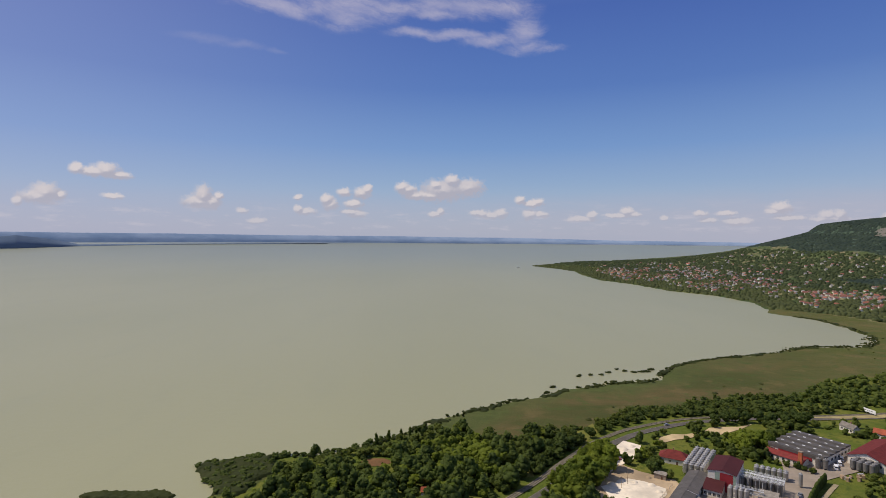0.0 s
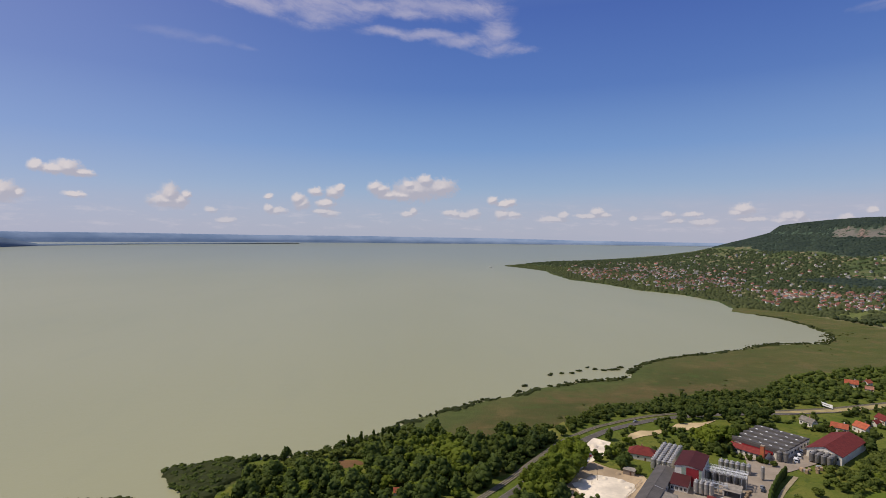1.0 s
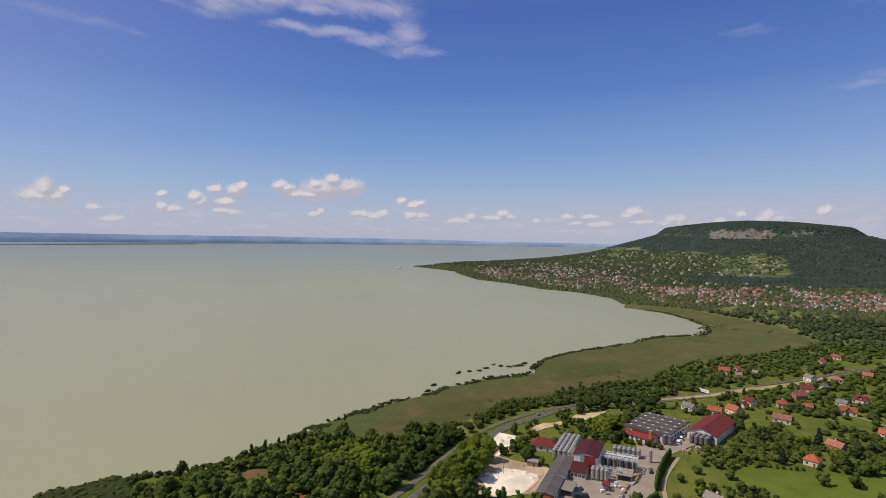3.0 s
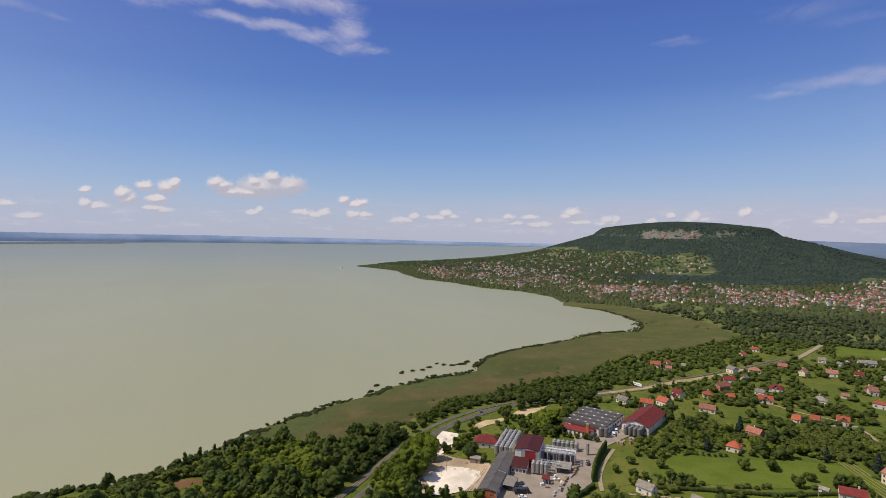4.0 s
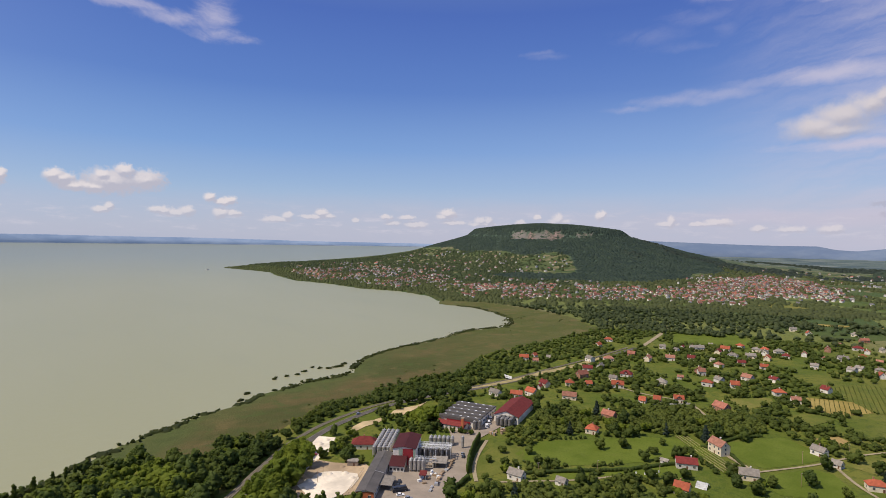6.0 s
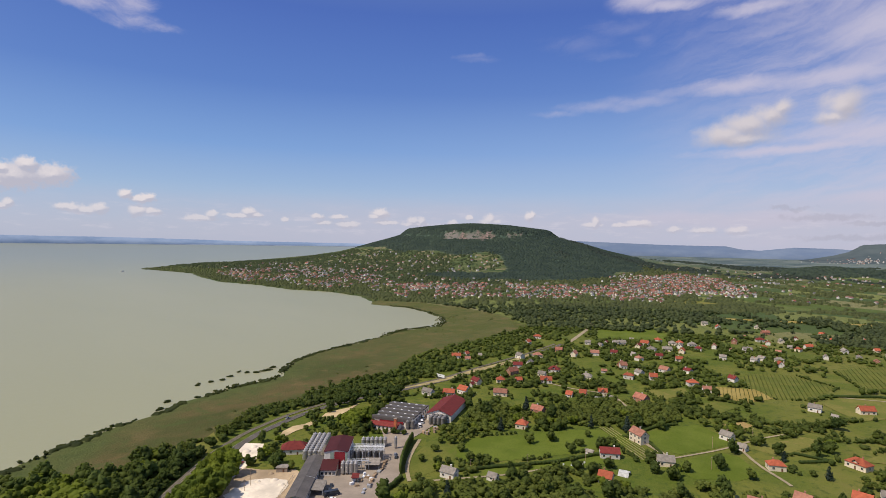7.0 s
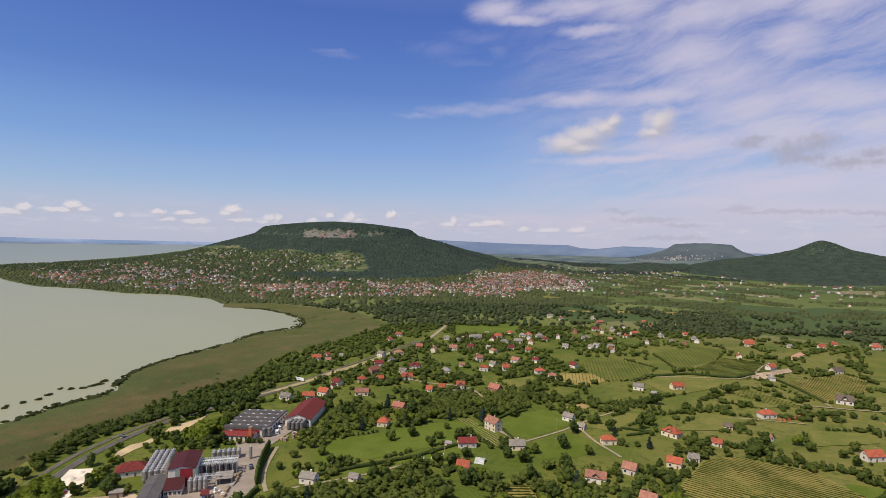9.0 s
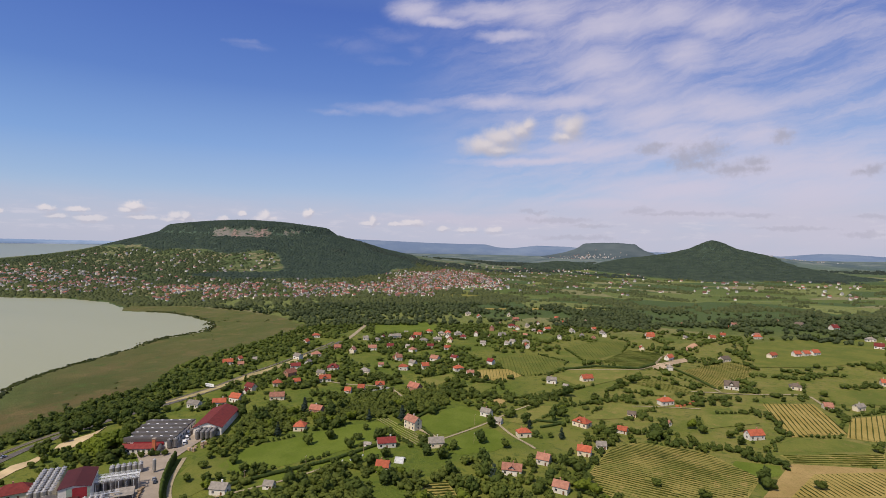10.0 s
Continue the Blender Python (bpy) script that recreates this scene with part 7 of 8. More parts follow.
plant(2, 0.7, (181, 394), (187, 397), (193, 399), (152, 377), (158, 382), (147, 371), (168, 367), (192, 374), (199, 374))
plant(1, 0.9, (531, 90), (547, 81), (474, 125), (388, 134), (335, 148))
plant(0, 0.55, (206, 328), (209.5, 325), (214, 321), (203, 331))
plant(2, 0.85, (229, 286), (217, 276), (206, 259), (211, 255), (230, 247), (183, 249), (182, 236), (235, 280), (201, 269))
plant(0, 0.95, (231, 266), (276, 248), (291, 241), (252, 204), (311, 211), (316, 158), (313, 180))
plant(0, 0.8, (270, 325), (279, 331), (288, 337), (297, 343), (306, 350), (314, 357))
plant(0, 0.95, (229, 239), (285, 220))
plant(2, 0.9, (318, 231), (299, 223), (225, 250))
plant(6, 1.25, (278, 277), (330, 300), (347, 218))
plant(2, 0.6, (214, 323), (216, 318.5), (219, 314.5))
plant(2, 0.9, (321, 34), (512, 61), (535, 57), (524, 88), (426, -2), (413, 36), (360, -47))
pts = pts[clear_of(pts)]
thick = np.zeros(len(pts), bool)
for z in (SHORE_WOOD, BELT, BELT_EAST):
    thick |= inside(z, pts[:, 0], pts[:, 1])
light_zone = inside(ROAD_WOOD, pts[:, 0], pts[:, 1]) | inside([(188, 352), (200, 378), (226, 386), (214, 350)], pts[:, 0], pts[:, 1])
shore_bush = ((line_gap(SHORE, pts[:, 0], pts[:, 1]) < 30) | (inside(BELT, pts[:, 0], pts[:, 1]) & (pts[:, 0] < 190) & (pts[:, 0] > 62))) & thick
light_zone |= inside([(-20, 359), (19, 372), (42, 320), (19, 308), (-18, 327)], pts[:, 0], pts[:, 1]) & (trng.random(len(pts)) < 0.7) & ~shore_bush
rest = {k: [] for k in range(len(KINDS))}
single = 0
for i, (x, y) in enumerate(pts):
    u = trng.random()
    if light_zone[i]:
        k = 3
    elif shore_bush[i]:
        k = 4 if u < 0.55 else 2
    elif thick[i]:
        k = 1 if u < 0.48 else 0 if u < 0.8 else 3
    else:
        k = 2 if u < 0.30 else 0 if u < 0.50 else 4 if u < 0.74 else 3 if u < 0.86 else 1 if u < 0.96 else 5 if u < 0.975 else 6
    s = trng.uniform(0.72, 1.22) * (1.35 if light_zone[i] else 1.12 if thick[i] else 1.0)
    turn = trng.uniform(0, 360)
    wide = s * trng.uniform(0.85, 1.15)
    if single < 170 and math.hypot(x, y) > 240:
        ob = thing("bush" if k == 4 else "tree", KINDS[k][8], "bush" if k == 4 else "tree", "bushes of the gardens" if k == 4 else "trees by the lake", at=on(x, y, turn))
        ob.scale = (wide, wide, s)
        part("crown", PROTO[k][0], None, ob)
        if k != 4:
            part("trunk", PROTO[k][1], None, ob)
        single += 1
    else:
        rest[k].append((x, y, s, wide))
for k, rows in rest.items():
    if rows:
        rows = np.array(rows)
        v, t, tint, mat = ARR[k]
        unit = [(v, t, tint)]
        scatter("tree_grove", "grove: " + KINDS[k][8], "trees", mat, unit, rows[:, :2], rows[:, [2, 3]], trng)

# close-grown bushes and young trees that fill the thickets
pts = grid_points(trng, -45, 108, 205, 620, 4.6)
fill = np.zeros(len(pts), bool)
for z in (THICKET, THICKET_TWO, LOW_WOOD):
    fill |= inside(z, pts[:, 0], pts[:, 1])
fill &= ~inside(LOW_WOOD, pts[:, 0], pts[:, 1]) | (wave(pts[:, 0], pts[:, 1], 9.0, 2) + 0.5 * wave(pts[:, 0], pts[:, 1], 4.0, 5) > -0.22)
under = np.zeros(len(pts), bool)
for z in (SHORE_WOOD, BELT, BELT_EAST):
    under |= inside(z, pts[:, 0], pts[:, 1])
shore_gap = line_gap(SHORE, pts[:, 0], pts[:, 1]) * np.where(inside(LAND, pts[:, 0], pts[:, 1]), 1, -1)
in_belt = inside(BELT, pts[:, 0], pts[:, 1]) | inside(BELT_EAST, pts[:, 0], pts[:, 1])
low_ = pts[under & (trng.random(len(pts)) < np.where(in_belt, 0.5, 0.24)) & (shore_gap > 3)]
low_ = low_[clear_of(low_, -1.0)]
n = len(low_)
scatter("undergrowth", "dark green undergrowth of the shore wood", "undergrowth", M_LEAF_DARK, MID[:4], low_, np.stack([trng.uniform(3, 6, n), trng.uniform(5.0, 8.0, n)], 1), trng)
pts = pts[fill & (shore_gap > 3)]
pts = pts[clear_of(pts, -1.5)]
n = len(pts)
scatter("thicket", "dense green thicket of bushes and young trees", "thicket", M_THICKET, MID[:4], pts, np.stack([trng.uniform(3.2, 6.6, n), trng.uniform(5.0, 8.0, n)], 1), trng)

pts = grid_points(trng, -5, 106, 450, 900, 7.9)
pts = pts[trng.random(len(pts)) < tree_chance(pts)]
pts = pts[clear_of(pts, -1.0)]
n = len(pts)
sizes = np.stack([trng.uniform(3.2, 8.0, n), trng.uniform(6.0, 12, n)], 1)
# hedgerows and bushy edges of the plots
hp, hs = [], []


def bush_row(hh, *line):
    """Bushes of about that height along a line of the plan."""
    q = np.array(line, float)
    s = np.concatenate([[0], np.cumsum(np.hypot(*np.diff(q, axis=0).T))])
    t = np.repeat(np.arange(0, s[-1] + 0.1, 3.0), 2)
    c = np.stack([np.interp(t, s, q[:, 0]), np.interp(t, s, q[:, 1])], 1) + trng.normal(0, 0.5 * hh, (len(t), 2))
    hp.append(c), hs.append(np.stack([hh * trng.uniform(0.6, 1.25, len(t)), hh * trng.uniform(0.8, 1.5, len(t))], 1))


bush_row(6.5, (34, 300), (55, 322), (78, 349), (104, 377))
bush_row(6.0, (28, 300), (50, 324))
bush_row(4.2, (108, 390), (119, 399), (132, 411), (148, 421), (160, 428))
bush_row(5.5, (165, 428), (190, 430), (220, 430), (252, 434), (280, 440))
bush_row(4.5, (395, 29), (398, 2), (401, -14))
bush_row(4.5, (407, 71), (400, 36), (390, 28))
bush_row(4, (459, 14), (476, -5))
bush_row(4.5, (443, 153), (485, 130), (544, 113), (587, 98))
bush_row(5, (463, 100), (494, 78), (437, 56))
bush_row(2.4, (627, 76), (573, 28), (560, 8))
bush_row(5, (434, 226), (432, 191), (451, 156), (459, 123))
bush_row(4, (406, 140), (441, 123), (461, 100))
bush_row(5, (385, -17), (395, -27), (375, -29))
bush_row(3, (314, 80), (318, 65))
bush_row(4.5, (486, -25), (477, -35), (446, -36))
bush_row(4, (583, -10), (553, -28))
bush_row(5, (675, -54), (674, -78), (678, -103))
bush_row(4, (570, -54), (562, -82), (586, -105))
bush_row(4.5, (516, 16), (534, -1))
bush_row(5, (263, 311), (294, 318), (327, 333))
bush_row(4, (214, 226), (234, 220), (249, 216))
bush_row(5, (324, 42), (330, 34))
bush_row(3, (367, 20), (365, 10))
bush_row(3, (388, -42), (391, -46))
bush_row(4, (516, 94), (543, 86))
bush_row(6, (830, -34), (814, -55), (838, -72))
bush_row(6, (734, -56), (766, -83), (753, -98))
bush_row(7, (896, -94), (917, -119))
bush_row(4, (730, -100), (754, -135), (732, -148))
bush_row(5, (764, -4), (720, -24))
bush_row(5, (638, -26), (644, -56), (663, -82))
bush_row(5, (625, -99), (649, -121), (641, -130))
bush_row(6, (937, -148), (886, -164), (875, -177))
bush_row(5, (827, 100), (790, 74))
bush_row(5, (802, 33), (845, 17))
# shrubs and fruit trees close round the houses
for a, b, r in list(SPOTS):
    if r > 3.2 and math.hypot(a, b) > 230:
        k = int(trng.integers(4, 9))
        t = trng.uniform(0, 6.28, k)
        d = r + trng.uniform(1.2, 6.5, k)
        hp.append(np.stack([a + d * np.cos(t), b + d * np.sin(t)], 1)), hs.append(np.stack([trng.uniform(2.0, 5.5, k), trng.uniform(3.0, 6.5, k)], 1))
for poly in NO_TREES:
    q = np.array(poly, float)
    mid = q.mean(0)
    if math.degrees(math.atan2(mid[0], mid[1])) < 38:
        continue
    for a, b in zip(q, np.roll(q, -1, 0)):
        if trng.random() < (0.45 if mid[1] > 190 else 0.68):
            continue
        t = np.arange(0, np.hypot(*(b - a)), 3.6)
        d = (b - a) / np.hypot(*(b - a))
        out = np.array([d[1], -d[0]])
        out = out if out @ (a - mid) > 0 else -out
        keep_b = (wave(a[0] + d[0] * t, a[1] + d[1] * t, 9.0, 2) > -0.25)
        c = (a + d * t[:, None] + out * trng.uniform(2.2, 4.2, (len(t), 1)))[keep_b]
        hp.append(c), hs.append(np.stack([trng.uniform(1.6, 4.2, len(c)), trng.uniform(2.6, 5.2, len(c))], 1))
hp, hs = np.concatenate(hp), np.concatenate(hs)
ok = np.ones(len(hp), bool)
for a, b, r in SPOTS:
    ok &= np.hypot(hp[:, 0] - a, hp[:, 1] - b) > (r + 0.9 if r > 3.2 else 1.0)
for l, w in NO_LINES:
    ok &= line_gap(l, hp[:, 0], hp[:, 1]) > w + 1.0
for p in NO_TREES:
    ok &= ~inside(p, hp[:, 0], hp[:, 1])
hp, hs = hp[ok], hs[ok]
out = np.hypot(hp[:, 0], hp[:, 1]) > 410
for pick, kinds in ((~out, MID[:5]), (out, FAR)):
    scatter("hedgerow", "bushy green hedgerows between gardens and fields", "hedges", M_LEAF, kinds, hp[pick], hs[pick], trng)
out = np.hypot(pts[:, 0], pts[:, 1]) > 570
for pick, kinds in ((~out, MID), (out, FAR)):
    scatter("garden_trees", "mixed green trees and bushes among far gardens", "trees", M_LEAF, kinds, pts[pick], sizes[pick], trng)

# ---- far woods and the town under the hill ----
frng = np.random.default_rng(9)


SUBURB = [(1293, 864), (1575, 986), (1928, 1017), (1919, 844), (1745, 729), (1321, 696), (1162, 726)]     # close rows of red-roofed houses


def town_chance(x, y):
    """How thickly houses stand on the plain and the slopes round the flat-topped hill."""
    r, az = np.hypot(x, y), np.degrees(np.arctan2(x, y))
    z = height(x, y)
    gap = line_gap(SHORE, x, y) * np.where(inside(LAND, x, y), 1, -1)
    p = 0.95 * smooth(1290, 1345, r) * smooth(1690, 1600, r) * smooth(33, 35, az) * smooth(66, 60, az)
    p = np.maximum(p, 0.9 * smooth(1500, 1560, r) * smooth(2050, 1900, r) * smooth(55, 57, az) * smooth(70, 67, az))
    p = np.maximum(p, 0.6 * smooth(40, 110, gap) * smooth(520, 400, gap) * smooth(1250, 1400, r) * smooth(2450, 2250, r) * smooth(12, 14, az) * smooth(36, 30, az))
    p = np.maximum(p, 0.12 * (z > 14) * (z < 92) * smooth(51, 46, az) * smooth(14, 18, az) * smooth(1350, 1500, r))
    p = np.maximum(p, 0.06 * (r > 1500) * (az > 62) * (z < 70))
    p = p * (0.5 + 0.4 * np.sign(wave(x, y, 40.0, 6) + 0.3))
    p = np.where(inside(GLADE, x, y), 0.10, p)
    p = np.where(inside(SUBURB, x, y), 1.0, p)
    return np.where((gap < 35) | (z > 118) | inside(FOREST, x, y) | inside(CONE_WOOD, x, y) | inside(REED, x, y) | (line_gap(REED, x, y) < 30), 0, p)


pts = grid_points(frng, 9, 100, 1100, 2600, 17)
pts = pts[frng.random(len(pts)) < town_chance(pts[:, 0], pts[:, 1])]
g = grid_points(frng, 50, 80, 1300, 2600, 14.5)
pts = np.concatenate([pts[~inside(SUBURB, pts[:, 0], pts[:, 1])], g[inside(SUBURB, g[:, 0], g[:, 1])]])
# two far villages below the other hills
for cx, cy, sx, sy, n in ((4090, 960, 70, 130, 120), (3900, -350, 200, 120, 60), (2450, 640, 160, 90, 40)):
    pts = np.concatenate([pts, np.stack([frng.normal(cx, sx, n), frng.normal(cy, sy, n)], 1)])
pts = pts[clear_of(pts, 2)]
TOWN = pts
tz = height(pts[:, 0], pts[:, 1])
# the slope of the far hill carries its village
tz = np.maximum(tz, 30 + np.interp(np.hypot(pts[:, 0] - FLAT[0], pts[:, 1] - FLAT[1]), [q[0] for q in FLAT_RINGS[::-1]], [q[1] for q in FLAT_RINGS[::-1]], right=-60))
walls, wt = [], []
wb = rb = 0
bank = {"orange": [[], []], "salmon": [[], []], "brick": [[], []], "grey": [[], []]}
for (x, y), z in zip(pts, tz):
    a = frng.choice([0.5, 2.07, 1.2, -0.3]) + frng.normal(0, 0.15)
    L, W, h = frng.uniform(5.6, 9.0), frng.uniform(4.6, 6.2), frng.uniform(2.6, 4.6)
    if math.hypot(x, y) > 3000:
        L, W, h = L * 0.75, W * 0.75, h * 0.75
    if inside(SUBURB, np.array([x]), np.array([y]))[0]:
        L, W, h = L * 0.84, W * 0.84, h * 0.8
    if frng.random() < 0.05:
        L, W = L * 2, W * 1.5
    c, s = math.cos(a), math.sin(a)
    l, w = L / 2, W / 2
    q = [(-l, -w, -3), (l, -w, -3), (l, w, -3), (-l, w, -3), (-l, -w, h), (l, -w, h), (l, w, h), (-l, w, h), (-l, 0, h + w * 0.85), (l, 0, h + w * 0.85)]
    walls += [(x + u * c - v * s, y + u * s + v * c, z + k) for u, v, k in q]
    wt += [tuple(wb + k for k in f) for f in ((0, 1, 5), (0, 5, 4), (1, 2, 6), (1, 6, 5), (2, 3, 7), (2, 7, 6), (3, 0, 4), (3, 4, 7), (5, 6, 9), (4, 8, 7))]
    wb += 10
    o = 0.5
    kind = str(frng.choice(["orange", "brick", "brick", "brick", "grey"] if inside(SUBURB, np.array([x]), np.array([y]))[0] else ["orange", "brick", "salmon", "brick", "brick", "grey"] if z < 16 else ["orange", "salmon", "brick", "grey", "grey"]))
    V, T = bank[kind]
    rb = len(V)
    e = w * 0.85 / w * o
    q = [(-l - o, -w - o, h - e + 0.15), (l + o, -w - o, h - e + 0.15), (l + o, w + o, h - e + 0.15), (-l - o, w + o, h - e + 0.15), (-l - o, 0, h + w * 0.85 + 0.2), (l + o, 0, h + w * 0.85 + 0.2)]
    V += [(x + u * c - v * s, y + u * s + v * c, z + k) for u, v, k in q]
    T += [tuple(rb + k for k in f) for f in ((0, 1, 5), (0, 5, 4), (2, 3, 4), (2, 4, 5))]
town = thing("town", "far town of white houses with red and brown roofs", "town", kind="stuff")
part("walls", fast_mesh("walls", walls, wt, plain("town_render", (0.70, 0.66, 0.59), 0.85, vary=0.12, by="piece", spread=0.3)), None, town)
TOWN_ROOF = {"orange": plain("town_tiles_orange", (0.29, 0.112, 0.072), 0.85, by="piece", spread=0.4), "salmon": plain("town_tiles_salmon", (0.24, 0.145, 0.108), 0.85, by="piece", spread=0.4),
             "brick": plain("town_tiles_brown", (0.19, 0.082, 0.062), 0.85, by="piece", spread=0.4), "grey": plain("town_tiles_grey", (0.2, 0.19, 0.175), 0.85, by="piece", spread=0.4)}
for kind, (V, T) in bank.items():
    part("roofs", fast_mesh("roofs", V, T, TOWN_ROOF[kind]), None, town)

# trees of the plain and the town
pts = np.concatenate([grid_points(frng, 2, 106, 890, 1500, 9.0), grid_points(frng, 2, 106, 1500, 2300, 11.0), grid_points(frng, 5, 52, 2300, 2900, 13)])
x, y = pts[:, 0], pts[:, 1]
gap = line_gap(SHORE, x, y) * np.where(inside(LAND, x, y), 1, -1)
r, az = np.hypot(x, y), np.degrees(np.arctan2(x, y))
p = 0.36 + 0.42 * wave(x, y, 70.0, 8) + 0.18 * wave(x, y, 24.0, 2)
band = wave(x, y, 40.0, 8) + 0.7 * wave(x, y, 16.0, 2)
slope_ = smooth(0.0, 0.4, wave(x, y, 42.0, 4) + 0.7 * wave(x, y, 15.0, 6))
p = np.where(az < 64, np.where(height(x, y) > 16, 0.58 + 0.4 * slope_, p + 0.45), 0.0)
# past the gardens: a belt of trees, mixed woods, then open fields with a few hedges
belt = smooth(64, 66, az) * smooth(1330, 1240, r)
woods = smooth(64, 66, az) * smooth(84, 76, az)
p = np.maximum(p, belt * (0.07 + 0.8 * smooth(0.02, 0.32, band)))
p = np.maximum(p, woods * 0.85 * smooth(-0.02, 0.3, band))
p = np.maximum(p, np.where(az > 64, 0.015 + 0.8 * smooth(0.5, 0.62, band), 0))
p = np.where((gap < 70) & (r > 1250), 0.95, p)
p = np.where(inside(GLADE, x, y), 0.12 + 0.6 * smooth(0.15, 0.45, wave(x, y, 16.0, 3)), p)
p = np.where(inside(FOREST, x, y) | inside(CONE_WOOD, x, y), 0, p)
p = np.where(inside(SUBURB, x, y), 0.55, p)
p = np.where((r > 1310) & (r < 1660) & (az > 34.5) & (az < 63), 0.42 + 0.3 * slope_, p)
p = np.where(inside(FIELD_WOOD, x, y) | inside(RISE_WOOD, x, y), 0.95, p)
stand_ = smooth(-0.35, 0.15, wave(x, y, 38.0, 5) + 0.6 * wave(x, y, 15.0, 2))
p = np.where(inside(PLAIN_WOOD, x, y), 0.5 + 0.45 * stand_, p)
p = np.where((r < 1300) & (az > 36) & (az < 64) & ~inside(PLAIN_WOOD, x, y), 0.3 + 0.65 * smooth(-0.2, 0.15, wave(x, y, 52.0, 1) + 0.6 * wave(x, y, 17.0, 2)), p)
p = np.where(inside(REED, x, y), 0, p)
pts = pts[(frng.random(len(pts)) < p) & (gap > 4) & ((r < 2300) | (height(x, y) < 100))]
keep_t = np.ones(len(pts), bool)
for i in range(0, len(pts), 400):
    d = np.hypot(pts[i:i + 400, None, 0] - TOWN[None, :, 0], pts[i:i + 400, None, 1] - TOWN[None, :, 1])
    keep_t[i:i + 400] = d.min(1) > 7.2
pts = pts[keep_t]
n = len(pts)
near_ = np.hypot(pts[:, 0], pts[:, 1]) < 1180
high_ = ~near_ & (height(pts[:, 0], pts[:, 1]) > 13) & (pts[:, 1] > 1150)
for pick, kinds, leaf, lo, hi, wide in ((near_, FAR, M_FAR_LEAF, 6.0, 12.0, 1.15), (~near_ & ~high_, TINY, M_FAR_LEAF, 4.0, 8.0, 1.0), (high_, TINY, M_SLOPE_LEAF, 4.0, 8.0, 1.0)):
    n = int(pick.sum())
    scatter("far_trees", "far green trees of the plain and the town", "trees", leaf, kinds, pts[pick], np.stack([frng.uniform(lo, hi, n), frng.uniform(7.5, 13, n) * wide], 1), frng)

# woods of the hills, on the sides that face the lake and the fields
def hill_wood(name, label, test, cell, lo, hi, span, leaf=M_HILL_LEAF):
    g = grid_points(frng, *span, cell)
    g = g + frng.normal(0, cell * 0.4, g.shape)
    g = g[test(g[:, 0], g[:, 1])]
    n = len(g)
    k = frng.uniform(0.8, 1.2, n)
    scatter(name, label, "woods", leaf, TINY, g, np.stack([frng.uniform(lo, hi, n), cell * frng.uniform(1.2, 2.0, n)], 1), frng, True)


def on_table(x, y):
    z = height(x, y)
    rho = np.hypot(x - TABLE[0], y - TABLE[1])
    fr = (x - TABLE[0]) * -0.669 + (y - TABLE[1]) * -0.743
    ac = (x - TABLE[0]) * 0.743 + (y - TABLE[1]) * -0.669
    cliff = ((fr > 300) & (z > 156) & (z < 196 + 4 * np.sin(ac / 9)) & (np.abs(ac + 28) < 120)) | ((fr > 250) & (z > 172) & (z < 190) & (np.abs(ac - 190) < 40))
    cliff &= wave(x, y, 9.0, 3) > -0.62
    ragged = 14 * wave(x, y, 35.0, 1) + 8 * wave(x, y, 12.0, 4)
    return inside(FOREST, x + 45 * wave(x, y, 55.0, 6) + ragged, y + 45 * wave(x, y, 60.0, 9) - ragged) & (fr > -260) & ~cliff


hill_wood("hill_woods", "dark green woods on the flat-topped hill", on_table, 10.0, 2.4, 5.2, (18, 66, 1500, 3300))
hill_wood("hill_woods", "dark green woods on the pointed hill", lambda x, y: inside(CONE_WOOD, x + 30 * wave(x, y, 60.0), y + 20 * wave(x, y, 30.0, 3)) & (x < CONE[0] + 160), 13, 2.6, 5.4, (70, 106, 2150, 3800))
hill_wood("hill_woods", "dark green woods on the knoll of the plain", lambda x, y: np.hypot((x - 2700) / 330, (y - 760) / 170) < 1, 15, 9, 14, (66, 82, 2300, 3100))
# hedges and copses far out on the plain
g = grid_points(frng, 50, 106, 2250, 3300, 22)
p = smooth(0.05, 0.35, wave(g[:, 0], g[:, 1] * 0.4, 110.0, 4) + 0.4 * wave(g[:, 0], g[:, 1], 45.0, 7))
g = g[(frng.random(len(g)) < p) & ~inside(CONE_WOOD, g[:, 0], g[:, 1])]
n = len(g)
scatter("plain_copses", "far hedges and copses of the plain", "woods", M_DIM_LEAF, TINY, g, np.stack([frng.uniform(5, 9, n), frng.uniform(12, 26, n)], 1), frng)

